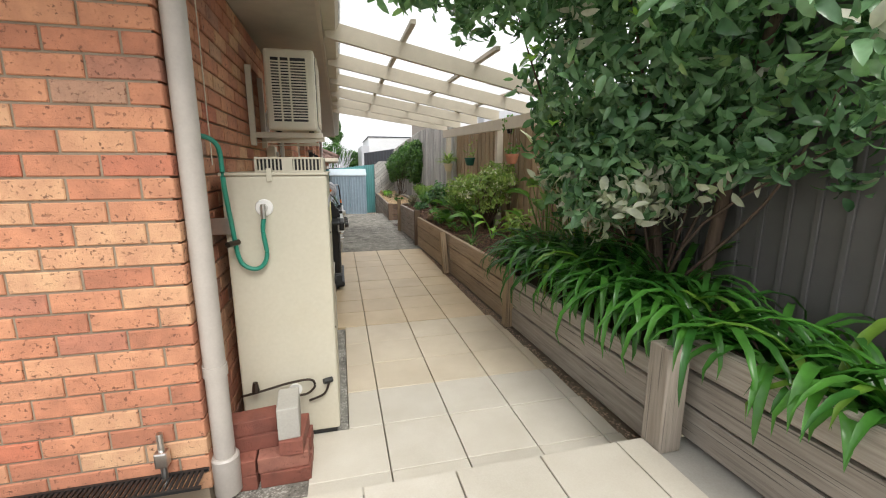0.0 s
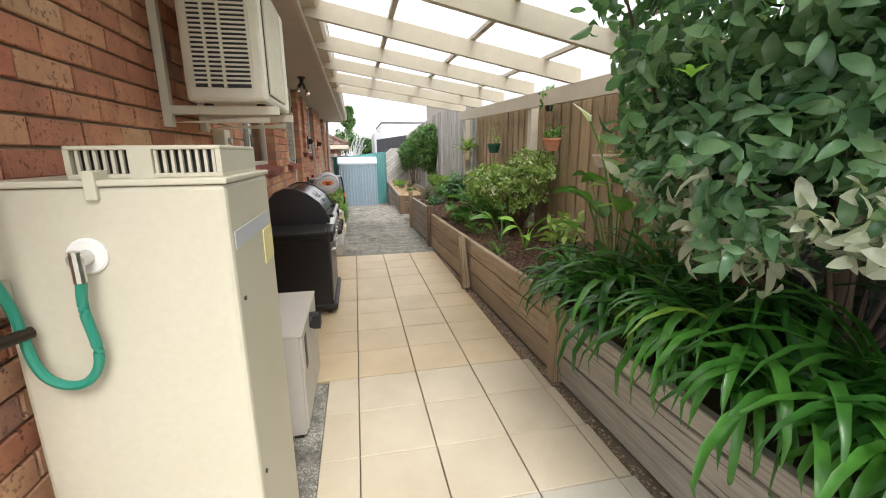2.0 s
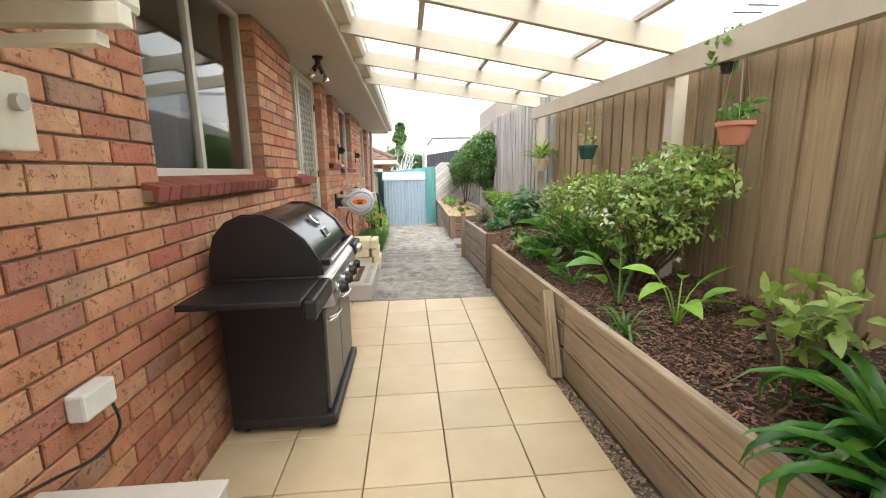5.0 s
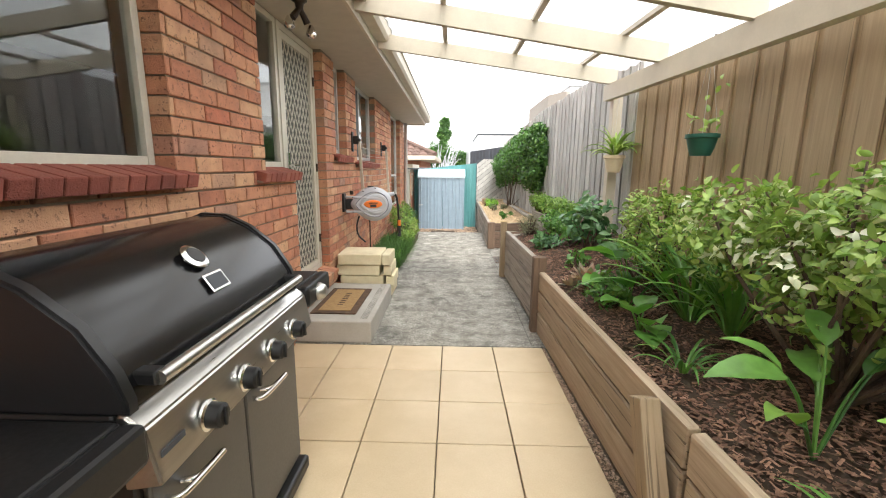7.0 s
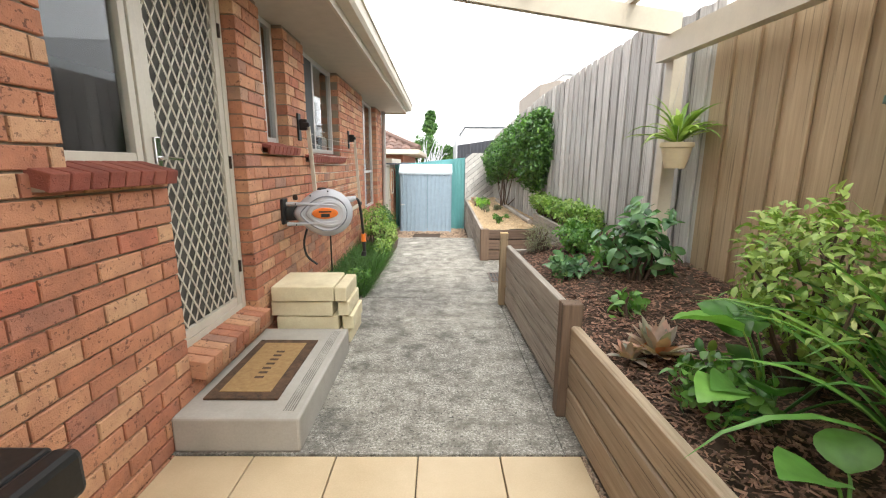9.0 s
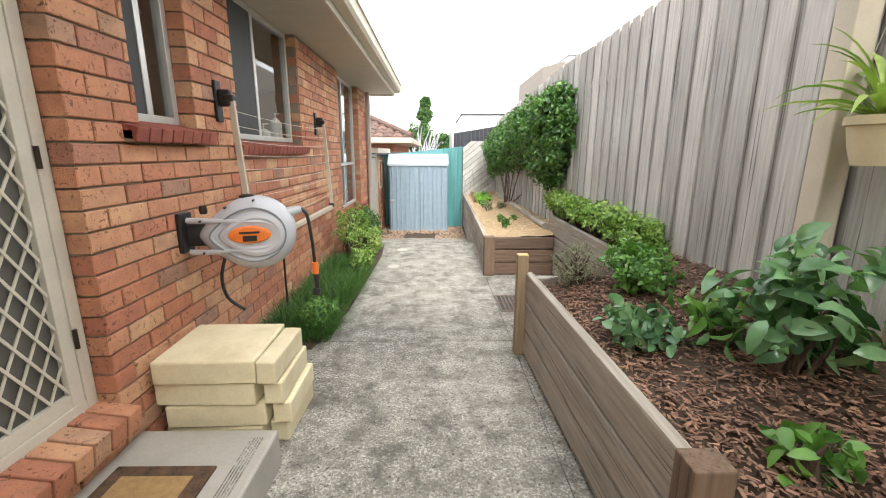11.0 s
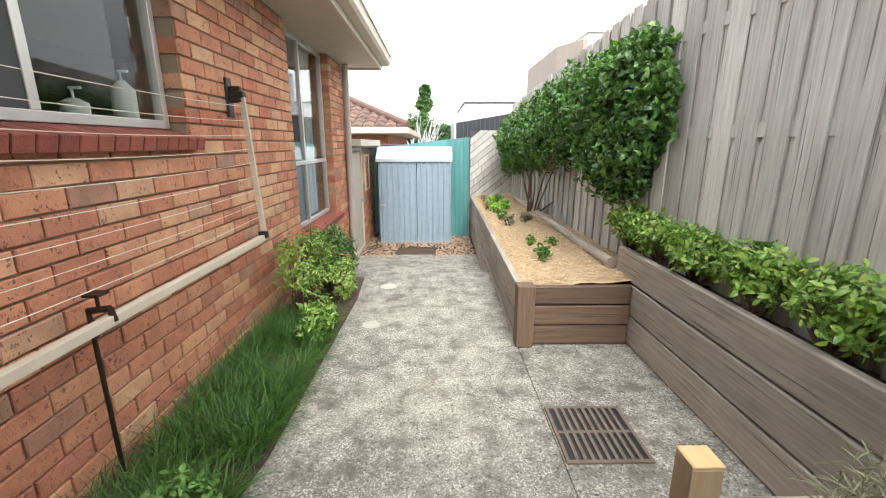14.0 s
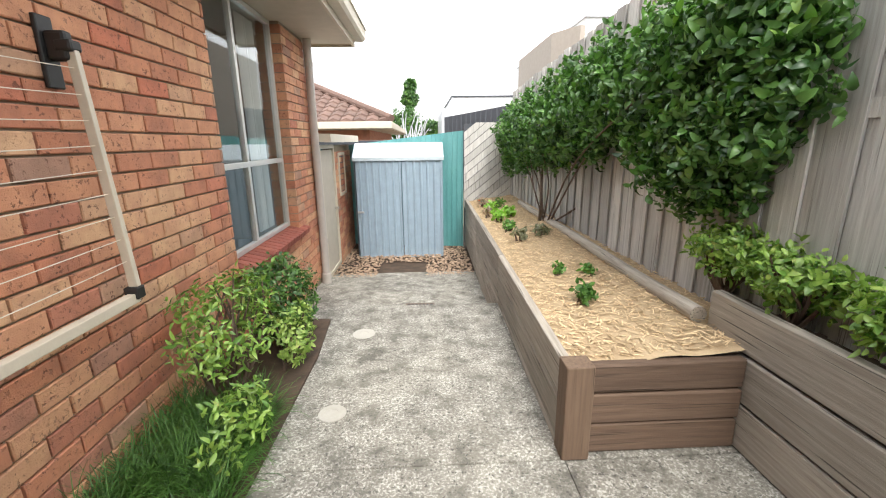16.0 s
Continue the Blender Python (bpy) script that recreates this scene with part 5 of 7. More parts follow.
def build_hose_reel():
    r = thing("hose_reel", 0.0, 0.0, 0.0, "grey wall-mounted retractable hose reel with orange label", "hose reel")
    at = pose(-0.92, 8.66, 0.985, 0, 0, 18)
    def add(name, bm, mat, parent=r, label="", smooth=True):
        ob = part(name, bm, mat, parent, label, smooth)
        if parent is r:
            ob.matrix_basis = at
        return ob
    bm = bmesh.new()
    box(bm, WALL, WALL + 0.025, 8.49, 8.60, 0.90, 1.11, 0.006)
    part("wall_plate", bm, M["black"], r)
    bm = bmesh.new()
    box(bm, -0.30, -0.13, -0.035, 0.035, -0.06, 0.06, 0.015)
    add("wall_bracket", bm, M["black"])
    # a domed drop-shaped shell in layers: along the arm, across, up
    def outline(grow, shift=0.0):
        out = []
        for k in range(48):
            a = k * math.tau / 48
            c, q = math.cos(a), math.sin(a)
            out.append((shift + 0.05 + (0.215 + grow) * c if c > 0 else shift + 0.05 + (0.27 + grow) * c, (0.2 + grow) * q * (1.0 if c > 0 else 1 - 0.5 * c * c)))
        return out
    def shell(layers, shift=0.0):
        bm = bmesh.new()
        rings = [[bm.verts.new((u, w, z)) for u, z in outline(g, shift)] for w, g in layers]
        for a, b in zip(rings, rings[1:]):
            for k in range(48):
                bm.faces.new((a[k], a[(k + 1) % 48], b[(k + 1) % 48], b[k]))
        bm.faces.new(rings[0][::-1])
        bm.faces.new(rings[-1])
        return bm
    add("casing", shell([(0.11, -0.09), (0.10, -0.04), (0.06, 0.0), (-0.05, 0.0), (-0.085, -0.025), (-0.10, -0.05), (-0.098, -0.065), (-0.094, -0.07)]), M["reel"])
    add("face_dome", shell([(-0.09, -0.072), (-0.112, -0.085), (-0.118, -0.105), (-0.112, -0.118)], 0.02), M["reel"])
    for z in (0.085, -0.085):
        bm = bmesh.new()
        path_tube(bm, smooth_path([(-0.27, -0.05, z), (-0.16, -0.085, z * 0.98), (-0.02, -0.105, z * 0.9), (0.12, -0.105, z * 0.75), (0.2, -0.09, z * 0.1)], 6), 0.016, 8, 0.5)
        add("swept_arm", bm, M["reel"])
    bm = bmesh.new()
    path_tube(bm, [(u, -0.101, z) for u, z in outline(-0.055)] + [(outline(-0.055)[0][0], -0.101, 0)], 0.005, 6)
    add("seam", bm, plain("grey_trim", (0.22, 0.23, 0.26), 0.4))
    bm = bmesh.new()
    lathe(bm, [(0.04, 0.0), (0.038, 0.012), (0.025, 0.018)], (0.02, 0.0, 0.192), 16)
    add("top_cap", bm, M["black"])
    bm = bmesh.new()
    lathe(bm, [(0.018, 0.0), (0.022, 0.02), (0.016, 0.045)], (-0.2, 0.01, 0.11), 12)
    add("inlet_valve", bm, M["gun_metal"])
    for u, z in ((-0.2, 0.085), (-0.2, -0.085), (-0.08, 0.15), (0.06, 0.185)):
        bm = bmesh.new()
        tube(bm, (u, -0.06, z), (u, -0.112, z), 0.006, None, 8)
        add("screw", bm, M["black"])
    bm = bmesh.new()
    rim = [[bm.verts.new((0.03 + 0.105 * f * math.cos(k * math.tau / 28), w, 0.005 + 0.046 * f * math.sin(k * math.tau / 28))) for k in range(28)] for w, f in ((-0.10, 1.0), (-0.124, 1.0), (-0.130, 0.88))]
    for a, b in zip(rim, rim[1:]):
        for k in range(28):
            bm.faces.new((a[k], a[(k + 1) % 28], b[(k + 1) % 28], b[k]))
    bm.faces.new(rim[-1])
    lab = add("label_plate", bm, M["orange"], label="orange oval label")
    for u0, u1, z0, z1 in ((-0.02, 0.08, 0.012, 0.024), (-0.005, 0.065, -0.028, 0.002)):
        bm = bmesh.new()
        box(bm, u0, u1, -0.132, -0.129, z0, z1, 0.001)
        part("label_text", bm, M["black"], lab)
    bm = bmesh.new()
    tube(bm, (0.22, 0.0, 0.10), (0.30, -0.01, 0.12), 0.03, 0.02, 14)
    add("outlet_collar", bm, M["reel"])
    for dv in (0.0, 0.035):
        bm = bmesh.new()
        path_tube(bm, smooth_path([(0.29, -0.01 + dv, 0.12), (0.325, -0.01 + dv, 0.09), (0.34, -0.01 + dv, 0.0), (0.35, -0.01 + dv, -0.12), (0.355, dv * 0.3 - 0.01, -0.23)], 5), 0.0095)
        add("hose_pipe", bm, M["black"], label="black rubber hose")
    bm = bmesh.new()
    path_tube(bm, smooth_path([(-0.12, 0.0, -0.14), (-0.15, 0.01, -0.26), (-0.13, 0.02, -0.38), (-0.05, 0.02, -0.46)], 6), 0.0095)
    add("inlet_hose", bm, M["black"], label="black inlet hose")
    bm = bmesh.new()
    tube(bm, (0.355, -0.01, -0.20), (0.355, -0.01, -0.27), 0.019, None, 12)
    noz = add("coupling", bm, M["orange"], label="orange hose coupling")
    bm = bmesh.new()
    tube(bm, (0.355, -0.01, -0.27), (0.36, -0.01, -0.36), 0.018, 0.013, 12)
    tube(bm, (0.36, -0.01, -0.36), (0.35, -0.01, -0.40), 0.02, 0.024, 12)
    part("nozzle", bm, M["black"], noz)
    fix_origin(r)


def build_clothesline():
    c = thing("clothesline", WALL, 9.8, 0.8, "folded-down wall clothesline with cream arms and thin lines", "clothesline")
    tops, feet = [], []
    for y in (9.06, 11.19):
        bm = bmesh.new()
        box(bm, WALL, WALL + 0.018, y - 0.035, y + 0.035, 1.60, 1.84, 0.005)
        box(bm, WALL + 0.015, WALL + 0.09, y - 0.022, y + 0.022, 1.69, 1.79, 0.012)
        box(bm, WALL + 0.05, WALL + 0.11, y - 0.028, y + 0.028, 1.72, 1.76, 0.01)
        part("bracket", bm, M["black"], c, "black plastic bracket")
        bm = bmesh.new()
        a, b = Vector((WALL + 0.09, y, 1.73)), Vector((WALL + 0.14, y - 0.0, 0.84))
        d = b - a
        box(bm, -0.012, 0.012, -0.018, 0.018, -d.length / 2, d.length / 2, 0.003)
        ob = part("arm", bm, M["cream"], c)
        ob.matrix_basis = Matrix.Translation((a + b) / 2) @ d.to_track_quat("Z", "Y").to_matrix().to_4x4()
        bm = bmesh.new()
        box(bm, WALL + 0.11, WALL + 0.165, y - 0.03, y + 0.02, 0.80, 0.85, 0.006)
        part("corner_joint", bm, M["black"], c)
    bm = bmesh.new()
    box(bm, WALL + 0.12, WALL + 0.155, 9.06, 11.19, 0.785, 0.825, 0.004)
    part("front_bar", bm, M["cream"], c, "long cream front bar")
    for i in range(9):
        f = 0.07 + 0.1 * i
        x, z = WALL + 0.09 + 0.05 * f, 1.73 - 0.89 * f
        bm = bmesh.new()
        pts = [(x, 9.06 + 2.13 * k / 10, z - 0.02 * (1 - (k / 5 - 1) ** 2)) for k in range(11)]
        path_tube(bm, pts, 0.0018, 5)
        part("line", bm, M["rope"], c)
    fix_origin(c)
    t = thing("garden_tap", WALL, 9.35, 0.62, "brass garden tap on a thin standpipe", "tap")
    bm = bmesh.new()
    tube(bm, (WALL + 0.06, 9.78, 0.0), (WALL + 0.06, 9.78, 0.85), 0.009)
    part("standpipe", bm, M["gun_metal"], t)
    bm = bmesh.new()
    tube(bm, (WALL + 0.06, 9.78, 0.84), (WALL + 0.14, 9.78, 0.85), 0.013)
    tube(bm, (WALL + 0.14, 9.78, 0.85), (WALL + 0.15, 9.78, 0.80), 0.012)
    box(bm, WALL + 0.07, WALL + 0.13, 9.75, 9.81, 0.90, 0.912, 0.004)
    tube(bm, (WALL + 0.10, 9.78, 0.85), (WALL + 0.10, 9.78, 0.90), 0.007)
    part("spout", bm, M["gun_metal"], t)
    fix_origin(t)


def build_wall_lamp():
    w = thing("eave_spotlight", -0.98, 6.75, SOFFIT, "bronze twin eave spotlight with clear globes", "lamp")
    bm = bmesh.new()
    lathe(bm, [(0.05, 0.0), (0.052, -0.015), (0.03, -0.03), (0.022, -0.075)], (-0.98, 6.75, SOFFIT), 18)
    part("base", bm, M["gun_metal"], w, "", True)
    for dx, dy, dz in ((-0.05, -0.06, -0.10), (0.05, 0.06, -0.12)):
        bm = bmesh.new()
        a = Vector((-0.98, 6.75, SOFFIT - 0.06))
        b = a + Vector((dx, dy, dz)) * 0.7
        tube(bm, a, b, 0.018, 0.024)
        ln = part("lampholder", bm, M["gun_metal"], w)
        bm = bmesh.new()
        c = a + Vector((dx, dy, dz)) * 1.05
        lathe(bm, [(0.012, 0.04), (0.02, 0.025), (0.033, -0.005), (0.034, -0.025), (0.022, -0.04), (0.006, -0.043)], c, 16)
        part("globe", bm, M["chrome"], ln, "silvered reflector globe", True)
    fix_origin(w)
    # small lamp on the end wall
    w = thing("wall_lantern", -1.92, Y0, 2.0, "dark metal wall lantern on the brick end wall", "lamp")
    bm = bmesh.new()
    box(bm, -1.99, -1.87, Y0 - 0.09, Y0 - 0.01, 1.98, 2.18, 0.01)
    part("body", bm, M["gun_metal"], w)
    bm = bmesh.new()
    box(bm, -1.96, -1.90, Y0 - 0.012, Y0, 2.0, 2.15, 0.004)
    part("back_plate", bm, M["gun_metal"], w)
    fix_origin(w)


def build_floor_things():
    # brick pile by the heater
    rng = random.Random(5)
    bm = bmesh.new()
    box(bm, -0.115, 0.115, -0.055, 0.055, 0.0, 0.076, 0.005)
    me = mesh_of("loose_brick", bm, M["old_brick"])
    spots = [(-0.90, 1.36, 0, 0), (-0.90, 1.48, 0, 2), (-1.08, 1.42, 0, 88), (-0.91, 1.37, 1, 3), (-0.90, 1.49, 1, -2), (-1.09, 1.42, 1, 92), (-1.03, 1.44, 2, 4), (-0.86, 1.42, 2, 86), (-1.06, 1.45, 3, 8)]
    for x, y, k, yaw in spots:
        ob = new("loose_brick", me)
        ob.matrix_basis = pose(x, y, -0.011 + 0.0765 * k, 0, 0, yaw)
        tagged(ob, "dark red old paving brick in a low pile", "brick", "brick pile beside the heater")
    bm = bmesh.new()
    box(bm, -0.05, 0.05, -0.10, 0.10, 0.0, 0.16, 0.006)
    ob = solid("stone_offcut", bm, M["concrete_smooth"], "pale concrete offcut on the brick pile", "offcut")
    ob.matrix_basis = pose(-0.88, 1.42, -0.011 + 0.0765 * 3, 0, 0, 4)
    g = thing("gas_stub", -1.36, Y0, STEP_Z, "grey metal pipe stub against the end wall", "pipe")
    bm = bmesh.new()
    tube(bm, (-1.36, Y0 - 0.035, STEP_Z), (-1.36, Y0 - 0.035, STEP_Z + 0.22), 0.013)
    part("riser", bm, M["steel"], g)
    bm = bmesh.new()
    box(bm, -1.385, -1.335, Y0 - 0.06, Y0 - 0.012, STEP_Z + 0.07, STEP_Z + 0.14, 0.008)
    part("valve_body", bm, M["steel"], g)
    fix_origin(g)
    # strip drain at the end wall
    d = thing("strip_drain", -1.5, 0.98, STEP_Z, "dark plastic strip drain grate along the wall", "drain")
    for i in range(46):
        x = -2.15 + i * 0.0205
        bm = bmesh.new()
        box(bm, x, x + 0.011, Y0 - 0.12, Y0 - 0.015, STEP_Z - 0.002, STEP_Z + 0.008)
        part("slat", bm, M["black"], d)
    bm = bmesh.new()
    box(bm, -2.16, -1.20, Y0 - 0.13, Y0 - 0.117, STEP_Z - 0.002, STEP_Z + 0.01)
    box(bm, -2.16, -1.20, Y0 - 0.018, Y0 - 0.004, STEP_Z - 0.002, STEP_Z + 0.01)
    part("frame", bm, M["black"], d)
    fix_origin(d)
    # worn iron grates in the path
    iron = surface("worn_grate_iron", (0.10, 0.075, 0.06), (0.19, 0.15, 0.125), 12, 0.7, 0, 90, 0.2, None, 0, (0.2, 0.13, 0.09), 0.4)
    for name, x0, x1, y0, y1, z, n in (("drain_grate", 0.735, 1.145, 9.95, 10.38, 0.0, 9), ("drain_grate", -0.10, 0.20, 13.5, 13.68, -0.262, 6)):
        g = thing(name, (x0 + x1) / 2, (y0 + y1) / 2, z, "worn grey-brown iron drain grate set in concrete", "drain")
        bm = bmesh.new()
        box(bm, x0, x1, y0, y0 + 0.02, z - 0.01, z + 0.008, 0.002)
        box(bm, x0, x1, y1 - 0.02, y1, z - 0.01, z + 0.008, 0.002)
        box(bm, x0, x0 + 0.018, y0 + 0.02, y1 - 0.02, z - 0.01, z + 0.008, 0.002)
        box(bm, x1 - 0.018, x1, y0 + 0.02, y1 - 0.02, z - 0.01, z + 0.008, 0.002)
        box(bm, x0 + 0.02, x1 - 0.02, (y0 + y1) / 2 - 0.01, (y0 + y1) / 2 + 0.01, z - 0.005, z + 0.0075)
        part("frame", bm, iron, g)
        # flat black plate stands in for the shade between the bars; no hollow below
        bm = bmesh.new()
        box(bm, x0 + 0.01, x1 - 0.01, y0 + 0.01, y1 - 0.01, z - 0.004, z + 0.001)
        part("sump", bm, M["black"], g)
        for i in range(n):
            x = x0 + 0.018 + (x1 - x0 - 0.036) * (i + 1) / (n + 1)
            w = (x1 - x0) / (n + 1) * 0.21
            bm = bmesh.new()
            box(bm, x - w, x + w, y0 + 0.02, y1 - 0.02, z, z + 0.008)
            part("bar", bm, iron, g)
        fix_origin(g)
    for x, y, r in ((-0.40, 11.50, 0.075), (-0.36, 12.45, 0.085)):
        bm = bmesh.new()
        lathe(bm, [(r, 0.0005), (r * 0.97, 0.004), (r * 0.45, 0.004), (r * 0.42, 0.001)], (x, y, 0.0), 20)
        p = solid("concrete_patch", bm, M["concrete_smooth"], "pale round patch in the concrete path", "patch")


# ---- beyond the yard ----
def ribbed(bm, p, q, z0, z1, pitch, depth, z_end=None):
    """A ribbed upright sheet from p to q; its top runs from z1 to z_end."""
    p, q = Vector((*p, 0)), Vector((*q, 0))
    d = q - p
    t = d.normalized()
    nrm = Vector((t.y, -t.x, 0))
    z_end = z1 if z_end is None else z_end
    n = max(1, int(d.length / pitch))
    prof = []
    for i in range(n):
        for f, h in ((0.0, 0), (0.6, 0), (0.7, 1), (0.9, 1)):
            prof.append(((i + f) / n, h))
    prof.append((1.0, 0))
    rows = []
    for f, h in prof:
        c = p + d * f + nrm * depth * h
        zt = z1 + (z_end - z1) * f
        rows.append((bm.verts.new((c.x, c.y, z0)), bm.verts.new((c.x, c.y, zt)), bm.verts.new((c.x - nrm.x * 0.02, c.y - nrm.y * 0.02, zt)), bm.verts.new((c.x - nrm.x * 0.02, c.y - nrm.y * 0.02, z0))))
    for a, b in zip(rows, rows[1:]):
        for k in range(3):
            bm.faces.new((a[k], b[k], b[k + 1], a[k + 1]))
    bm.faces.new(rows[0])
    bm.faces.new(rows[-1][::-1])


def build_shed():
    s = thing("garden_shed", -0.27, 16.0, -0.36, "pale blue ribbed steel garden shed with a low roof", "shed")
    x0, x1, y0, y1, z0, z1 = -0.93, 0.405, 16.0, 16.85, -0.385, 1.14
    for a, b in ((x0, (x0 + x1) / 2 + 0.04), ((x0 + x1) / 2 + 0.05, x1)):
        bm = bmesh.new()
        ribbed(bm, (a, y0), (b, y0), z0 + 0.02, z1, 0.1, 0.022)
        part("door_panel", bm, M["blue_steel"], s)
    for xx in (x0, x1):
        bm = bmesh.new()
        ribbed(bm, (xx, y1) if xx == x0 else (xx, y0), (xx, y0) if xx == x0 else (xx, y1), z0, z1, 0.1, 0.008)
        part("side_panel", bm, M["blue_steel"], s)
    bm = bmesh.new()
    box(bm, x0, x1, y1 - 0.01, y1, z0, z1 + 0.1)
    part("back_panel", bm, M["blue_steel"], s)
    bm = bmesh.new()
    prism(bm, [(y0 - 0.03, z1 - 0.02), (y0 - 0.03, z1 + 0.03), (y0 + 0.35, z1 + 0.24), (y1 + 0.03, z1 + 0.24), (y1 + 0.03, z1 + 0.2), (y0 + 0.36, z1 + 0.2)], "X", x0 - 0.02, x1 + 0.02)
    part("roof", bm, plain("shed_roof", (0.44, 0.51, 0.55), 0.45), s)
    bm = bmesh.new()
    box(bm, x0 + 0.02, x0 + 0.12, y0 - 0.03, y0 - 0.012, 0.33, 0.36, 0.004)
    part("latch", bm, M["steel"], s)
    bm = bmesh.new()
    box(bm, x0, x1, y0 - 0.012, y0, z0, z0 + 0.03)
    part("sill_rail", bm, M["blue_steel"], s)
    fix_origin(s)
    bm = bmesh.new()
    ribbed(bm, (-1.75, 17.1), (0.78, 16.6), -0.5, 1.28, 0.085, 0.014, 1.56)
    solid("sheet_fence", bm, M["teal"], "faded turquoise corrugated sheet fence behind the shed", "fence")
    bm = bmesh.new()
    box(bm, -1.75, -0.2, 17.25, 17.55, -0.5, 1.42, 0.01)
    solid("dark_lean_to", bm, M["charcoal"], "dark flat-roofed lean-to behind the shed", "lean-to")
    # diagonal-board fence
    f = thing("diagonal_fence", 1.2, 16.52, 0.3, "weathered grey fence of diagonal boards", "fence")
    bm = bmesh.new()
    box(bm, 0.79, 1.75, 16.56, 16.60, -0.3, 1.66)
    part("backing", bm, M["charcoal"], f)
    x0, x1, z0, z1 = 0.79, 1.72, 0.3, 1.68
    k = -1.5
    rng = random.Random(9)
    while k < 1.5:
        # a board between the lines v = u + k and v = u + k + w, clipped to the panel
        pts = []
        w = 0.125
        for off in (k, k + w):
            lo = max(0.0, -off / 0.8)
            hi = min(x1 - x0, (z1 - z0 - off) / 0.8)
            pts.append((lo, hi, off))
        (l0, h0, o0), (l1, h1, o1) = pts
        if h0 - l0 > 0.03 and h1 - l1 > 0.03:
            out = [(x0 + l0, z0 + l0 * 0.8 + o0), (x0 + h0, z0 + h0 * 0.8 + o0), (x0 + h1, z0 + h1 * 0.8 + o1), (x0 + l1, z0 + l1 * 0.8 + o1)]
            bm = bmesh.new()
            prism(bm, out, "Y", 16.525 + rng.uniform(0, 0.004), 16.555)
            part("board", bm, M["grey_paling"], f)
        k += 0.137
    fix_origin(f)
    # gravel
    bm = bmesh.new()
    rng = random.Random(12)
    spots = []
    for _ in range(2600):
        x, y = rng.uniform(-1.15, 0.78), rng.uniform(14.85, 16.5)
        if -0.55 < x < 0.12 and y < 15.6:
            continue
        spots.append((x, y, -0.36, rng.uniform(0.012, 0.03)))
    pebbles("gravel", spots, M["rock"], "brown river gravel on each side of the apron", 2)


def pebbles(name, spots, mat, label, seed):
    rng = random.Random(seed)
    vs, fs = [], []
    base = [(1, 0, 0), (0, 1, 0), (-1, 0, 0), (0, -1, 0), (0, 0, 0.8), (0, 0, -0.5)]
    tri = [(0, 1, 4), (1, 2, 4), (2, 3, 4), (3, 0, 4), (1, 0, 5), (2, 1, 5), (3, 2, 5), (0, 3, 5)]
    for x, y, z, r in spots:
        a = rng.uniform(0, 6.3)
        c, s = math.cos(a), math.sin(a)
        k = len(vs)
        sx, sy = rng.uniform(0.7, 1.3), rng.uniform(0.6, 1.1)
        for u, v, w in base:
            u, v = u * sx * r, v * sy * r
            vs.append((x + c * u - s * v, y + s * u + c * v, z + w * r * 0.7))
        fs += [tuple(k + i for i in t) for t in tri]
    me = bpy.data.meshes.new(name)
    me.from_pydata(vs, [], fs)
    me.materials.append(mat)
    me.polygons.foreach_set("use_smooth", [True] * len(me.polygons))
    return tagged(new(name, me), label, name.split("_")[-1], "", "stuff")


def build_annexe():
    # brick outhouse past the house corner
    bm = bmesh.new()
    box(bm, -3.2, -1.16, 14.73, 14.77, -0.5, 1.4)
    box(bm, -1.3, -1.14, 15.62, 16.90, -0.5, 1.36)
    box(bm, -1.3, -1.14, 14.73, 14.78, -0.5, 1.36)
    a = struct("wall_outhouse", bm, M["mortar"], "low brick outhouse wall past the house corner")
    rng = random.Random(2)
    z, i = -0.4, 0
    me_cache = {}
    while z < 1.3:
        y = 15.62 - (0.12 if i % 2 else 0)
        while y < 16.90:
            p0, p1 = max(y, 15.62), min(y + 0.23, 16.90)
            if p1 - p0 > 0.04:
                key = round(p1 - p0, 2)
                if key not in me_cache:
                    bm = bmesh.new()
                    box(bm, -0.03, 0.03, -(p1 - p0) / 2, (p1 - p0) / 2, -0.038, 0.038, 0.004)
                    me_cache[key] = mesh_of("brick", bm, M["brick"])
                ob = new("brick", me_cache[key])
                ob.parent = a
                ob.matrix_basis = pose(-1.158, (p0 + p1) / 2, z)
            y += 0.24
        z += COURSE
        i += 1
    d = thing("door_2", -1.15, 15.20, -0.34, "flat brown painted outhouse door", "door")
    tagged(d, "", "", "", "structure")
    bm = bmesh.new()
    box(bm, -1.19, -1.15, 14.85, 15.55, -0.34, 1.3, 0.004)
    part("door_leaf", bm, M["soffit"], d)
    bm = bmesh.new()
    frame_bars(bm, -1.13, 14.78, 15.62, -0.34, 1.37, 0.05, 0.06)
    part("door_frame", bm, M["cream"], d)
    bm = bmesh.new()
    tube(bm, (-1.15, 15.48, 0.5), (-1.09, 15.48, 0.5), 0.018)
    part("door_knob", bm, M["chrome"], d)
    fix_origin(d)
    w = thing("window_6", -1.14, 16.05, 0.55, "small outhouse window with a cream frame", "window")
    tagged(w, "", "", "", "structure")
    bm = bmesh.new()
    frame_bars(bm, -1.11, 15.82, 16.30, 0.62, 1.25, 0.04, 0.05)
    part("window_frame", bm, M["cream"], w)
    bm = bmesh.new()
    box(bm, -1.135, -1.13, 15.84, 16.28, 0.64, 1.23)
    part("pane", bm, M["charcoal"], w)
    fix_origin(w)
    bm = bmesh.new()
    prism(bm, [(-3.2, 1.45), (-0.98, 1.40), (-0.98, 1.50), (-3.2, 1.55)], "Y", 14.74, 16.95)
    struct("roof_outhouse", bm, M["cream"], "flat cream roof edge of the outhouse")


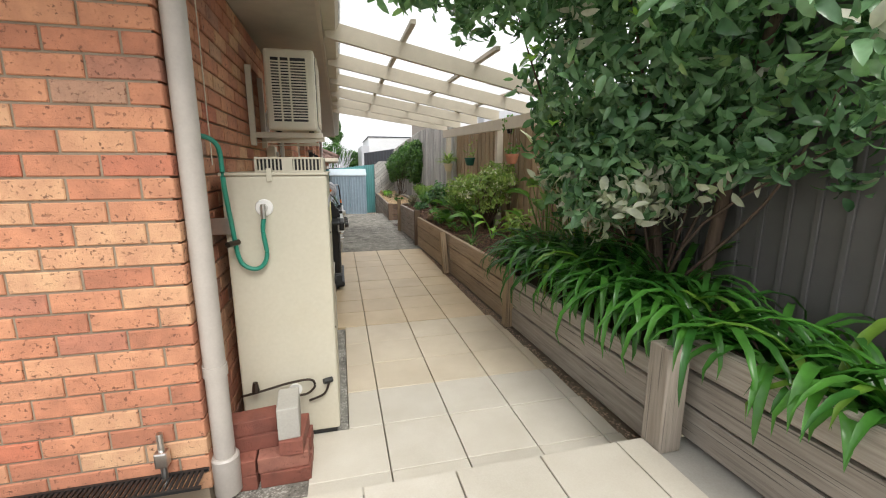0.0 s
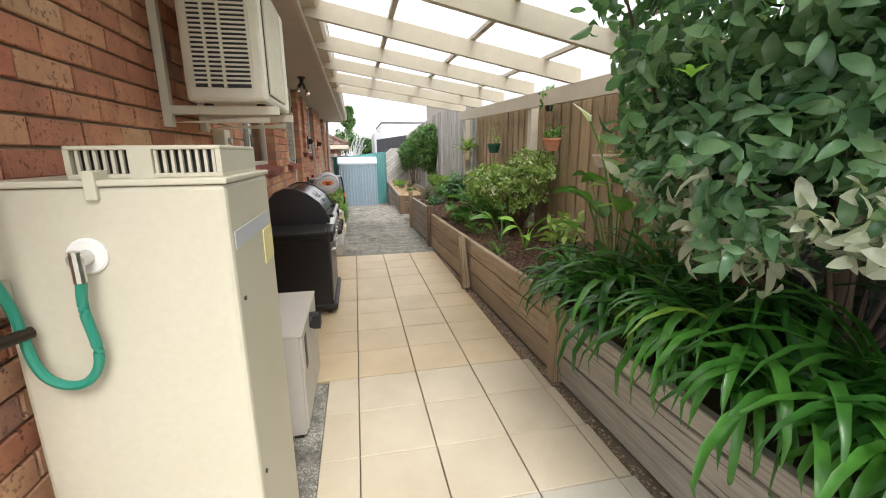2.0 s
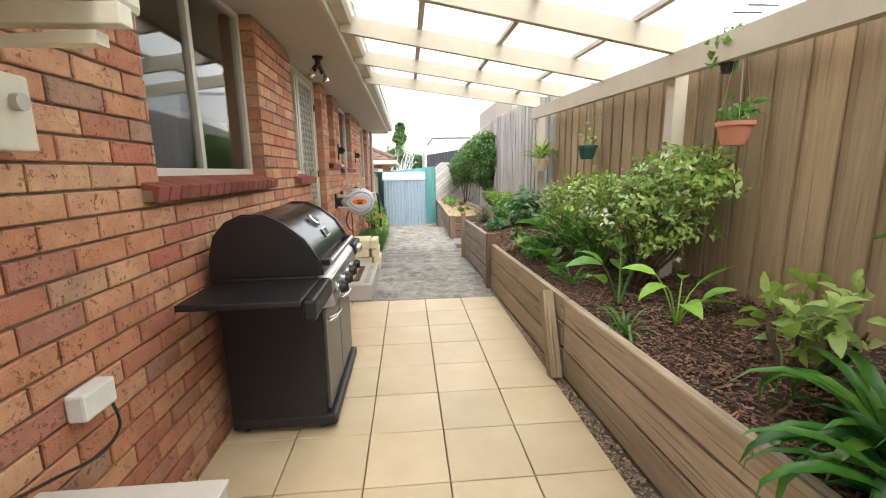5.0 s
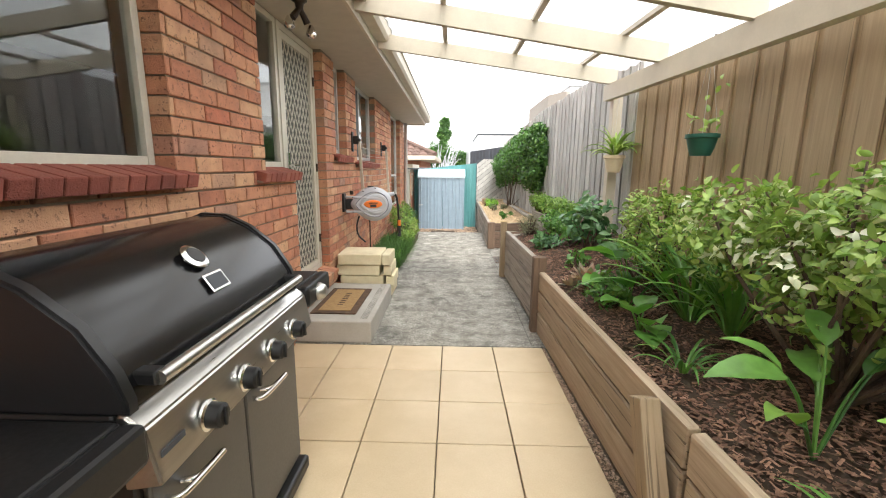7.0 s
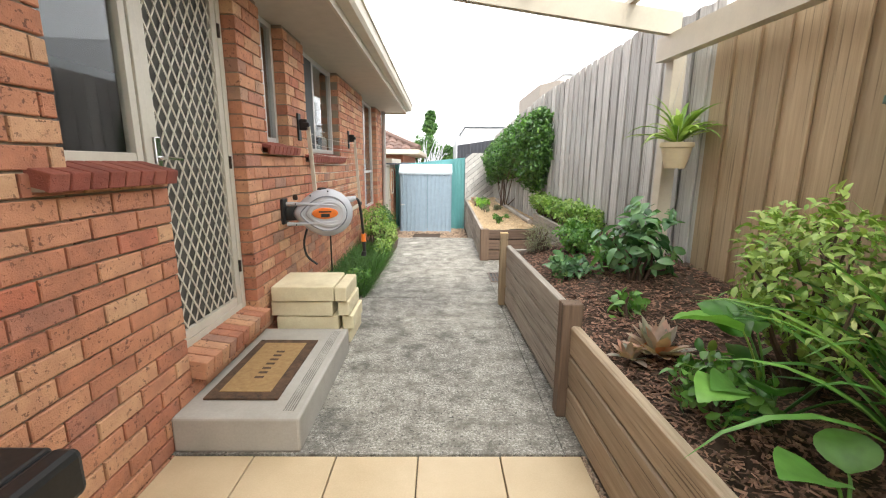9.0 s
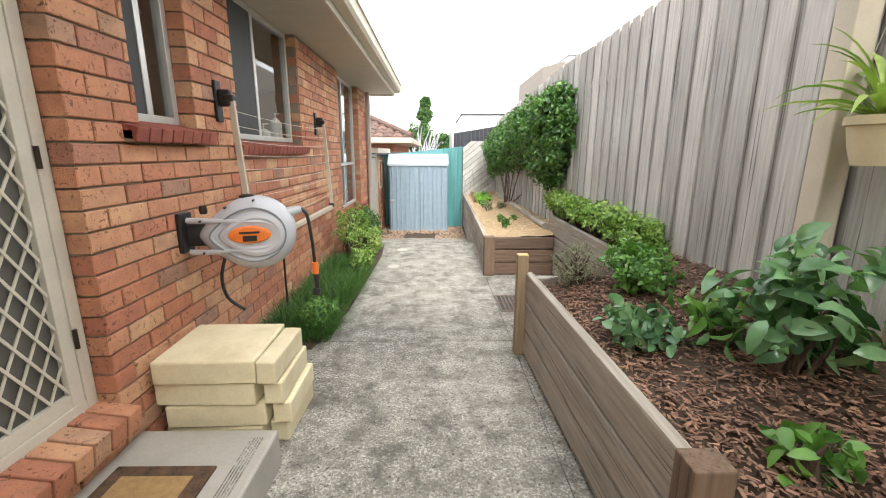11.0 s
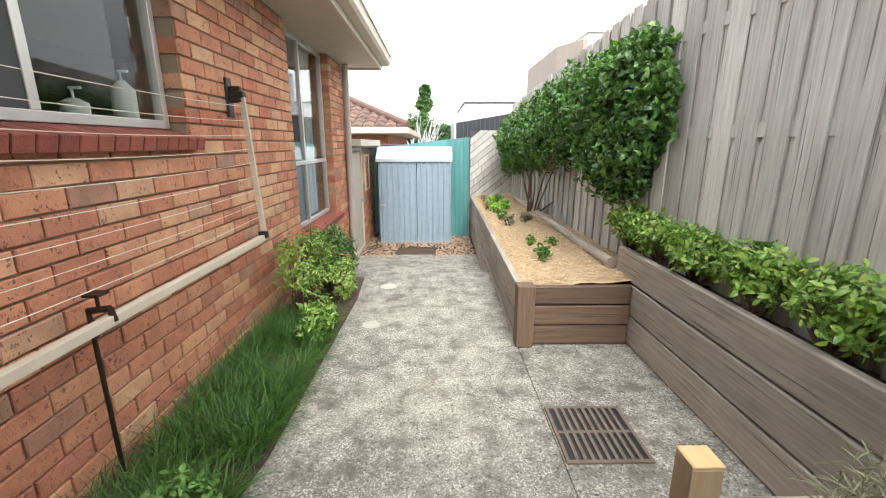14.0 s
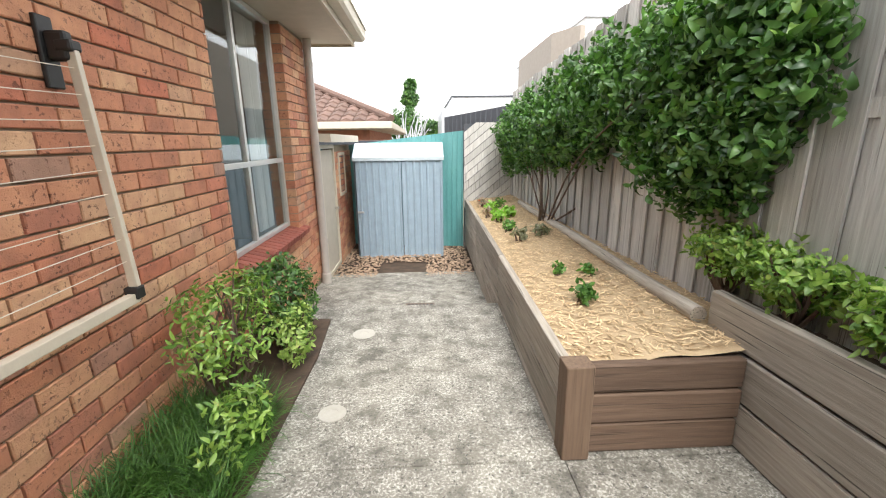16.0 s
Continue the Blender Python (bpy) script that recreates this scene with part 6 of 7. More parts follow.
def build_neighbours():
    h = thing("neighbour_house", -4.0, 21.0, -0.55, "neighbouring brick house with a hipped terracotta tile roof", "house")
    bm = bmesh.new()
    box(bm, -12, -1.2, 20.4, 28, -0.55, 1.75)
    part("wall", bm, brick_material("far_brick", [(0.0, (0.40, 0.17, 0.11)), (1.0, (0.50, 0.25, 0.16))], 0.2), h)
    bm = bmesh.new()
    box(bm, -12.5, -0.70, 19.9, 28.5, 1.68, 1.72)
    part("soffit", bm, M["soffit"], h)
    bm = bmesh.new()
    box(bm, -12.5, -0.62, 19.8, 19.9, 1.70, 1.86, 0.01)
    box(bm, -0.70, -0.60, 19.8, 28.5, 1.70, 1.86, 0.01)
    part("gutter", bm, M["cream"], h)
    # courses of roof tiles on the near slope and the hip
    A, B = Vector((-12.5, 19.85, 1.84)), Vector((-0.62, 19.85, 1.84))
    apex_y, apex_z, run = 24.2, 3.75, 4.35
    n = 16
    vs, fs = [], []
    for r in range(n):
        f0, f1 = r / n, (r + 1) / n
        xr0, xr1 = -0.62 - run * f0, -0.62 - run * f1
        cols = int((xr0 + 12.5) / 0.30)
        for c in range(cols):
            x1_ = xr0 - c * 0.30
            x0_ = x1_ - 0.28
            y0_, z0_ = 19.85 + run * f0, 1.84 + (apex_z - 1.84) * f0
            y1_, z1_ = 19.85 + run * f1, 1.84 + (apex_z - 1.84) * f1
            k = len(vs)
            for xx, dz in ((x0_, 0.02), ((x0_ + x1_) / 2, 0.07), (x1_, 0.02)):
                vs += [(xx, y0_, z0_ + dz + 0.03), (xx, y1_, z1_ + dz), (xx, y0_, z0_ - 0.02)]
            fs += [(k, k + 3, k + 4, k + 1), (k + 3, k + 6, k + 7, k + 4), (k + 2, k + 5, k + 3, k), (k + 5, k + 8, k + 6, k + 3)]
    me = bpy.data.meshes.new("roof_tiles")
    me.from_pydata(vs, [], fs)
    me.materials.append(M["roof_tile"])
    ob = new("roof_tiles", me)
    ob.parent = h
    tagged(ob, "", "", "", "stuff")
    bm = bmesh.new()
    hip = [(-0.62, 19.85, 1.84), (-0.62, 28.5, 1.84), (-0.62 - run, 24.2, 3.75), (-12.5, 24.2, 3.75), (-12.5, 19.85, 1.84), (-12.5, 28.5, 1.84)]
    v = [bm.verts.new(p) for p in hip]
    for f in ((0, 1, 2), (0, 2, 3, 4), (1, 5, 3, 2)):
        bm.faces.new([v[i] for i in f])
    bmesh.ops.solidify(bm, geom=list(bm.faces), thickness=0.05)
    part("roof", bm, M["roof_tile"], h)
    bm = bmesh.new()
    tube(bm, (-0.6, 19.85, 1.92), (-0.62 - run, 24.2, 3.85), 0.09)
    part("ridge_cap", bm, M["roof_tile"], h)
    fix_origin(h)
    b = thing("white_building", 3.0, 34.0, -0.55, "white rendered flat-roofed building beyond the fences", "house")
    bm = bmesh.new()
    box(bm, 1.8, 9.0, 34, 42, -0.55, 3.72)
    part("wall", bm, M["render_white"], b)
    bm = bmesh.new()
    box(bm, 1.2, 1.8, 33.6, 40, -0.55, 3.05)
    part("side_wing", bm, M["reel"], b)
    bm = bmesh.new()
    box(bm, 1.75, 9.05, 33.95, 42.05, 3.72, 3.80)
    part("parapet_cap", bm, M["charcoal"], b)
    fix_origin(b)
    bm = bmesh.new()
    ribbed(bm, (1.0, 27.0), (3.2, 24.0), -0.5, 2.3, 0.25, 0.03, 2.55)
    solid("dark_fence", bm, M["charcoal"], "charcoal sheet fence in the distance", "fence")
    b = thing("modern_house", 6.1, 24.0, -0.55, "two-storey modern house with tan and white cladding", "house")
    bm = bmesh.new()
    box(bm, 5.40, 15.2, 24.02, 34, -0.55, 5.15)
    part("wall", bm, M["render_white"], b)
    bm = bmesh.new()
    prism(bm, [(4.60, 25.0), (5.20, 23.9), (5.39, 24.0), (5.39, 30.0), (4.60, 30.0)], "Z", -0.55, 4.9)
    part("side_wall", bm, M["render_tan"], b, "tan clad side wall")
    bm = bmesh.new()
    box(bm, 5.35, 15.2, 23.95, 34, 5.15, 5.23)
    part("roof_edge", bm, M["reel"], b)
    bm = bmesh.new()
    prism(bm, [(7.6, 23.0), (15.0, 22.0), (15.0, 24.0), (7.6, 24.0)], "Z", -0.55, 6.0)
    part("upper_wing", bm, M["reel"], b)
    fix_origin(b)


# ---- plants ----
def leaf_mesh(name, leaves, mat, parent=None, label="", stuff=True):
    """Folded pointed leaves: each is (place, way, face, length, width, droop)."""
    vs, fs = [], []
    for p, d, up, ln, w, dr in leaves:
        d = d.normalized()
        s = d.cross(up)
        if s.length < 1e-3:
            s = d.cross(Vector((1, 0.1, 0.2)))
        s.normalize()
        u = s.cross(d)
        k = len(vs)
        m1 = p + d * ln * 0.38 + u * ln * 0.05
        m2 = p + d * ln * 0.72 + u * (0.02 - dr * 0.35) * ln
        tip = p + d * ln - u * dr * ln
        fold = u * w * 0.18
        m0 = p + d * ln * 0.14 + u * ln * 0.03
        m3 = p + d * ln * 0.89 - u * dr * ln * 0.7
        vs.append(tuple(p))
        for m, h in ((m0, 0.30), (m1, 0.5), (m2, 0.40), (m3, 0.19)):
            vs += [tuple(m - s * w * h + fold * h * 2), tuple(m), tuple(m + s * w * h + fold * h * 2)]
        vs.append(tuple(tip))
        fs += [(k, k + 2, k + 1), (k, k + 3, k + 2)]
        for r in (k + 1, k + 4, k + 7):
            fs += [(r, r + 1, r + 4, r + 3), (r + 1, r + 2, r + 5, r + 4)]
        fs += [(k + 10, k + 11, k + 13), (k + 11, k + 12, k + 13)]
    me = bpy.data.meshes.new(name)
    me.from_pydata(vs, [], fs)
    me.materials.append(mat)
    me.polygons.foreach_set("use_smooth", [True] * len(me.polygons))
    ob = new(name, me)
    if parent:
        ob.parent = parent
        ob.matrix_parent_inverse = Matrix.Translation(-Vector(parent.location))
    tagged(ob, label, "", "", "stuff" if stuff else "")
    return ob


def strap_mesh(name, blades, mat, parent=None, label="", seg=7, stuff=True):
    """Arching strap leaves: (base, heading, rise, length, width, droop)."""
    vs, fs = [], []
    for b, head, rise, ln, w, droop in blades:
        h = Vector((math.cos(head), math.sin(head), 0))
        side = Vector((-h.y, h.x, 0))
        p, ang = Vector(b), rise
        k = len(vs)
        for i in range(seg + 1):
            f = i / seg
            ww = w * (0.55 + 0.9 * f if f < 0.45 else 1.0) * (1.0 if f < 0.55 else max(0.0, 1 - ((f - 0.55) / 0.45) ** 1.6))
            up = Vector((-h.x * math.sin(ang), -h.y * math.sin(ang), math.cos(ang)))
            vs += [tuple(p - side * ww / 2 + up * ww * 0.22), tuple(p), tuple(p + side * ww / 2 + up * ww * 0.22)]
            p = p + (h * math.cos(ang) + Vector((0, 0, math.sin(ang)))) * ln / seg
            ang -= droop / seg * (0.5 + 1.0 * f)
        for i in range(seg):
            a = k + 3 * i
            fs += [(a, a + 1, a + 4, a + 3), (a + 1, a + 2, a + 5, a + 4)]
    me = bpy.data.meshes.new(name)
    me.from_pydata(vs, [], fs)
    me.materials.append(mat)
    me.polygons.foreach_set("use_smooth", [True] * len(me.polygons))
    ob = new(name, me)
    if parent:
        ob.parent = parent
        ob.matrix_parent_inverse = Matrix.Translation(-Vector(parent.location))
    tagged(ob, label, "", "", "stuff" if stuff else "")
    return ob


def rand_dir(rng, flat=0.0):
    v = Vector((rng.gauss(0, 1), rng.gauss(0, 1), rng.gauss(0, 1) * (1 - flat)))
    return v.normalized()


def inside(rng, c, r, shell=0.0):
    while True:
        v = Vector((rng.uniform(-1, 1), rng.uniform(-1, 1), rng.uniform(-1, 1)))
        if shell < v.length < 1:
            # uneven outline
            if v.length < 0.78 + 0.3 * noise.noise(v * 2.3 + Vector(c)):
                return Vector((c[0] + v.x * r[0], c[1] + v.y * r[1], c[2] + v.z * r[2]))


def stems(parent, base, tips, r, mat, seed=1, name="stems"):
    rng = random.Random(seed)
    bm = bmesh.new()
    for t in tips:
        b, t = Vector(base), Vector(t)
        b = b + Vector((rng.uniform(-0.03, 0.03), rng.uniform(-0.03, 0.03), 0))
        m = b.lerp(t, 0.5) + Vector((rng.uniform(-1, 1), rng.uniform(-1, 1), 0.3)) * (t - b).length * 0.12
        path_tube(bm, smooth_path([b, m, t], 4), r, 6, 0.3)
    ob = part(name, bm, mat, parent, "", True)
    ob.matrix_parent_inverse = Matrix.Translation(-Vector(parent.location))
    return tagged(ob, "", "", "", "stuff")


L = {}
L["tree"] = leaf_material("glossy_dark_leaf", (0.055, 0.13, 0.06), (0.20, 0.36, 0.18), 0.22, (0.26, 0.40, 0.16))
L["pale"] = leaf_material("pale_leaf", (0.34, 0.37, 0.27), (0.56, 0.57, 0.45), 0.45)
L["tip"] = leaf_material("new_leaf", (0.20, 0.42, 0.05), (0.30, 0.55, 0.08), 0.4)
L["strap"] = leaf_material("strap_leaf", (0.024, 0.10, 0.018), (0.072, 0.22, 0.034), 0.28, (0.16, 0.28, 0.04))
L["light"] = leaf_material("light_leaf", (0.15, 0.26, 0.05), (0.36, 0.47, 0.13), 0.45, (0.45, 0.45, 0.18))
L["mid"] = leaf_material("mid_leaf", (0.05, 0.15, 0.03), (0.16, 0.33, 0.07), 0.35, (0.2, 0.3, 0.06))
L["vine"] = leaf_material("vine_leaf", (0.02, 0.065, 0.016), (0.105, 0.22, 0.05), 0.35, (0.18, 0.3, 0.06))
L["hedge"] = leaf_material("hedge_leaf", (0.09, 0.20, 0.035), (0.28, 0.42, 0.09), 0.35, (0.40, 0.45, 0.14))
L["herb"] = leaf_material("feathery_leaf", (0.022, 0.075, 0.012), (0.085, 0.19, 0.035), 0.5)
L["grey"] = leaf_material("grey_leaf", (0.13, 0.13, 0.085), (0.26, 0.26, 0.17), 0.7)
L["succulent"] = leaf_material("succulent_leaf", (0.30, 0.30, 0.25), (0.52, 0.33, 0.27), 0.5, (0.60, 0.16, 0.07))
L["petal"] = leaf_material("cream_petal", (0.62, 0.60, 0.40), (0.80, 0.80, 0.66), 0.5)
M["bark"] = timber("bark", (0.06, 0.04, 0.03), (0.17, 0.115, 0.08), 2, 0.9, 0.15, 0.5)
M["chip"] = surface("bark_chip", (0.10, 0.055, 0.036), (0.32, 0.18, 0.12), 12, 0.9, 0, 60, 0.2, None, 0.55)
M["chip_straw"] = surface("straw_chip", (0.45, 0.32, 0.18), (0.66, 0.51, 0.32), 12, 0.9, 0, 60, 0.1, None, 0.3)


def shrub(name, lobes, base, count, size, leaf, label, seed, category="shrub", whorl=5, shell=0.35, droop=0.15, width=0.45, twigs=10, up=0.35, extra=None):
    """A shrub: twigs from the base and whorls of leaves in lobes (centre, radii, share)."""
    t = thing(name, *base, label, category)
    rng = random.Random(seed)
    leaves, tips, second = [], [], []
    for (c, r, share) in lobes:
        for _ in range(int(count * share)):
            p = inside(rng, c, r, shell)
            out = (p - Vector(c)).normalized() * 0.6 + rand_dir(rng) * 0.6 + Vector((0, 0, up))
            out.normalize()
            tips.append(p)
            a0 = rng.uniform(0, 6.3)
            side = out.cross(Vector((0.3, 0.2, 1))).normalized()
            oth = out.cross(side)
            dest = leaves
            if extra and rng.random() < extra[1](p):
                dest = second
            for k in range(whorl):
                a = a0 + k * 2.4 + rng.uniform(-0.6, 0.6)
                d = rand_dir(rng) * 0.35 + out * rng.uniform(-0.2, 0.9) + side * math.cos(a) + oth * math.sin(a)
                ln = size * rng.uniform(0.6, 1.2)
                dest.append((p + rand_dir(rng) * size * 0.55, d, out + rand_dir(rng) * 0.3, ln, ln * width * rng.uniform(0.8, 1.15), droop * rng.uniform(0.3, 1.6)))
    leaf_mesh("foliage", leaves, L[leaf], t)
    if second:
        leaf_mesh("foliage", second, L[extra[0]], t, extra[2])
    rng.shuffle(tips)
    stems(t, base, tips[:twigs], 0.012 if twigs > 6 else 0.016, M["bark"], seed, "branchwork")
    return t


def strap_clump(label, crowns, per, ln, w, seed, leaf="strap", name="strap_leaf_clump", rise=(0.7, 1.45), droop=(1.6, 3.0)):
    b = crowns[0]
    t = thing(name, *b, label, "plant")
    rng = random.Random(seed)
    blades = []
    for c in crowns:
        for _ in range(per):
            h = rng.uniform(0, math.tau)
            blades.append((Vector(c) + Vector((math.cos(h) * 0.03, math.sin(h) * 0.03, 0)), h, rng.uniform(*rise), ln * rng.uniform(0.65, 1.15), w * rng.uniform(0.75, 1.2), rng.uniform(*droop)))
    if ln > 0.4:
        for b in blades:
            strap_mesh("leaf", [b], L[leaf], t, "", 7, False)
    else:
        strap_mesh("foliage", blades, L[leaf], t)
    return t


def broad_plant(label, base, stalks, size, leaf, seed, name="broad_leaf_plant", width=0.55, height=(0.2, 0.5), spread=0.25):
    """Big single leaves, each on its own stalk; every leaf is a mesh."""
    t = thing(name, *base, label, "plant")
    rng = random.Random(seed)
    for i in range(stalks):
        bm = bmesh.new()
        a = rng.uniform(0, math.tau)
        r = rng.uniform(0.25, 1.0) * spread
        top = Vector(base) + Vector((math.cos(a) * r, math.sin(a) * r, rng.uniform(*height)))
        path_tube(bm, smooth_path([Vector(base), Vector(base).lerp(top, 0.55) + Vector((0, 0, 0.04)), top], 4), 0.006, 6, 0.5)
        ob = part("stalk", bm, L[leaf], t)
        ob.matrix_parent_inverse = Matrix.Translation(-Vector(base))
        ln = size * rng.uniform(0.7, 1.15)
        d = Vector((math.cos(a), math.sin(a), rng.uniform(-0.2, 0.7)))
        blade_leaf(top, d, Vector((0, 0, 1)) + rand_dir(rng) * 0.4, ln, ln * width, rng.uniform(0.4, 1.2), L[leaf], t)
    return t


def blade_leaf(p, d, up, ln, w, curl, mat, parent, n=9):
    """One big leaf: a curled blade with a folded midrib and wavy edges."""
    d = d.normalized()
    s = d.cross(up).normalized()
    u = s.cross(d)
    bm = bmesh.new()
    rows, ang, q = [], 0.35, Vector(p)
    for i in range(n + 1):
        f = i / n
        ww = w * 0.5 * math.sin(math.pi * min(1.0, f ** 0.75)) ** 0.8 if 0 < f < 1 else 0.002
        lift = u * (ww * 0.3 + 0.02 * w * math.sin(i * 1.9))
        nrm = u * math.cos(ang) - d * math.sin(ang)
        rows.append([bm.verts.new(q - s * ww + lift), bm.verts.new(q - s * ww * 0.5 + lift * 0.35), bm.verts.new(q), bm.verts.new(q + s * ww * 0.5 + lift * 0.35), bm.verts.new(q + s * ww + lift)])
        q = q + (d * math.cos(ang) + u * math.sin(ang)) * ln / n
        ang -= curl / n
    for a, b in zip(rows, rows[1:]):
        for k in range(4):
            bm.faces.new((a[k], a[k + 1], b[k + 1], b[k]))
    ob = part("leaf", bm, mat, parent, "", True)
    ob.matrix_parent_inverse = Matrix.Translation(-Vector(parent.location))
    return ob


def soil_z(x, y):
    f = (x - planter_x(y)) / (fence_x(y) - planter_x(y))
    return soil_edge(y) + 0.26 * min(1, max(0, f)) - 0.02


def build_near_tree():
    base = (1.5, 1.75, soil_z(1.5, 1.75))
    t = shrub("evergreen_tree", [((1.3, 1.95, 2.0), (0.85, 1.0, 0.8), 0.5), ((0.50, 1.75, 2.65), (1.15, 0.85, 0.48), 0.40), ((1.42, 1.0, 2.15), (0.75, 0.85, 0.9), 0.36), ((1.15, 1.85, 1.45), (0.52, 0.85, 0.42), 0.22)], base, 1750, 0.10, "tree",
              "dense dark evergreen tree with glossy leaves and pale lower foliage", 31, "tree", 6, 0.3, 0.25, 0.42, 9, 0.1,
              ("pale", lambda p: 0.5 if p.z < 1.45 else 0.02, "pale greyish lower leaves"))
    bm = bmesh.new()
    for pts, r in (([(1.5, 1.75, 0.5), (1.47, 1.78, 1.0), (1.4, 1.85, 1.5), (1.3, 1.9, 2.2)], 0.05), ([(1.55, 1.5, 0.5), (1.6, 1.45, 1.1), (1.55, 1.3, 1.9), (1.5, 1.1, 2.4)], 0.045), ([(1.45, 1.95, 0.5), (1.4, 2.1, 1.1), (1.3, 2.3, 1.8)], 0.03)):
        path_tube(bm, smooth_path(pts, 5), r, 10, 0.5)
    ob = part("trunk", bm, M["bark"], t, "", True)
    ob.matrix_parent_inverse = Matrix.Translation(-Vector(base))
    rng = random.Random(77)
    leaves = []
    for _ in range(26):
        p = inside(rng, (0.95, 1.9, 2.1), (0.6, 0.8, 0.7), 0.6)
        for k in range(5):
            d = Vector((math.cos(k * 1.26), math.sin(k * 1.26), 0.7))
            leaves.append((p, d, Vector((0, 0, 1)), 0.06, 0.022, 0.1))
    leaf_mesh("new_growth", leaves, L["tip"], t, "bright green new leaves")


def build_plants():
    build_near_tree()
    rng = random.Random(50)
    # strap-leaf clumps spilling over the sleepers
    near = [(1.25 + rng.uniform(-0.12, 0.2), y, soil_z(1.25, y) + 0.02) for y in (0.0, 0.3, 0.52, 0.74)]
    for i, c in enumerate(near):
        strap_clump("bright green strap-leaf clump spilling over the sleepers", [(1.25, c[1], c[2] + 0.08)], 34, 0.58, 0.044, 60 + i, droop=(2.2, 3.8))
    for i, y in enumerate((1.05, 1.3, 1.55, 1.8, 2.05, 2.3, 2.55, 2.8)):
        c = (1.17 + rng.uniform(-0.06, 0.08), y, soil_z(1.15, y) + 0.02)
        strap_clump("bright green strap-leaf clump spilling over the sleepers", [(c[0] - 0.03, c[1], c[2] + 0.10)], 50, 0.70, 0.042, 70 + i, droop=(2.6, 4.3))
    for i, y in enumerate((1.5, 2.0, 2.5)):
        strap_clump("bright green strap-leaf clump below the tree", [(1.4, y, soil_z(1.4, y) + 0.1)], 34, 0.72, 0.04, 90 + i)
    strap_clump("dark green strap-leaf clump at the bed's post", [(1.12, 3.12, soil_z(1.1, 3.1) + 0.02), (1.2, 3.3, soil_z(1.2, 3.3) + 0.02)], 38, 0.52, 0.044, 95, droop=(2.4, 4.0))
    strap_clump("tan dead fronds hanging beside the fence", [(1.15, -0.1, 2.2), (1.25, 0.0, 2.25)], 7, 0.6, 0.025, 97, "grey", "dry_frond", (-1.2, -0.4), (0.3, 0.8))
    broad_plant("arum lily with broad green leaves and pale stalks", (1.3, 2.95, soil_z(1.3, 2.95)), 12, 0.26, "mid", 3, "arum_lily", 0.6, (0.35, 0.85), 0.3)
    a = thing("arum_flower", 1.42, 3.15, soil_z(1.42, 3.15), "single white arum flower on a tall stalk", "flower")
    bm = bmesh.new()
    path_tube(bm, smooth_path([(1.42, 3.15, 0.6), (1.4, 3.2, 1.1), (1.36, 3.3, 1.5), (1.3, 3.38, 1.72)], 5), 0.008, 8, 0.7)
    part("stalk", bm, L["mid"], a)
    bm = bmesh.new()
    k = 14
    ring0 = [bm.verts.new((1.3 + 0.012 * math.cos(i * math.tau / k), 3.38 + 0.012 * math.sin(i * math.tau / k), 1.72)) for i in range(k)]
    ring1 = [bm.verts.new((1.28 + 0.035 * math.cos(i * math.tau / k), 3.40 + 0.035 * math.sin(i * math.tau / k), 1.77 + 0.02 * math.cos(i * math.tau / k - 2.5))) for i in range(k)]
    ring2 = [bm.verts.new((1.26 + 0.075 * math.cos(i * math.tau / k), 3.42 + 0.06 * math.sin(i * math.tau / k), 1.80 + 0.05 * math.cos(i * math.tau / k - 2.5))) for i in range(k)]
    for r0, r1 in ((ring0, ring1), (ring1, ring2)):
        for i in range(k):
            bm.faces.new((r0[i], r0[(i + 1) % k], r1[(i + 1) % k], r1[i]))
    part("spathe", bm, L["petal"], a, "white funnel petal", True)
    fix_origin(a)
    broad_plant("leafy light green plant reaching over the bed", (1.45, 2.75, soil_z(1.45, 2.75)), 14, 0.17, "light", 8, "leafy_plant", 0.5, (0.5, 1.1), 0.35)
    shrub("variegated_seedling", [((1.35, 3.75, 0.85), (0.16, 0.2, 0.16), 1)], (1.35, 3.75, soil_z(1.35, 3.75)), 26, 0.10, "light", "small variegated plant by the fence", 12, "plant", 4, 0.2, 0.2, 0.4, 6)
    # the airy shrubs of the middle stretch
    shrub("flowering_shrub", [((1.42, 5.05, 1.12), (0.36, 0.62, 0.36), 0.6), ((1.5, 4.8, 1.35), (0.25, 0.5, 0.25), 0.3), ((1.30, 5.55, 1.15), (0.26, 0.4, 0.28), 0.25)], (1.42, 5.1, soil_z(1.42, 5.1)), 900, 0.046, "light",
          "airy light green shrub with pale flower heads", 14, "shrub", 5, 0.2, 0.2, 0.5, 30, 0.35, ("petal", lambda p: 0.13 if p.z > 1.05 else 0.02, "pale cream flower heads"))
    shrub("airy_shrub", [((1.4, 6.45, 1.0), (0.28, 0.42, 0.36), 1)], (1.4, 6.45, soil_z(1.4, 6.45)), 380, 0.045, "light", "airy light green shrub against the fence", 15, "shrub", 5, 0.2, 0.2, 0.45, 20)
    for i, (x, y) in enumerate(((1.38, 5.95), (1.52, 6.15), (1.45, 5.7))):
        strap_clump("palm-like clump of narrow green leaves", [(x, y, soil_z(x, y) + 0.02)], 30, 0.7, 0.026, 110 + i, "mid", "palm_clump", (0.8, 1.45), (1.1, 2.2))
    broad_plant("canna with broad upright bright green leaves", (1.2, 4.9, soil_z(1.2, 4.9)), 9, 0.24, "mid", 21, "canna", 0.42, (0.15, 0.4), 0.2)
    broad_plant("canna with broad upright bright green leaves", (1.3, 4.45, soil_z(1.3, 4.45)), 7, 0.22, "tip", 22, "canna", 0.38, (0.12, 0.3), 0.16)
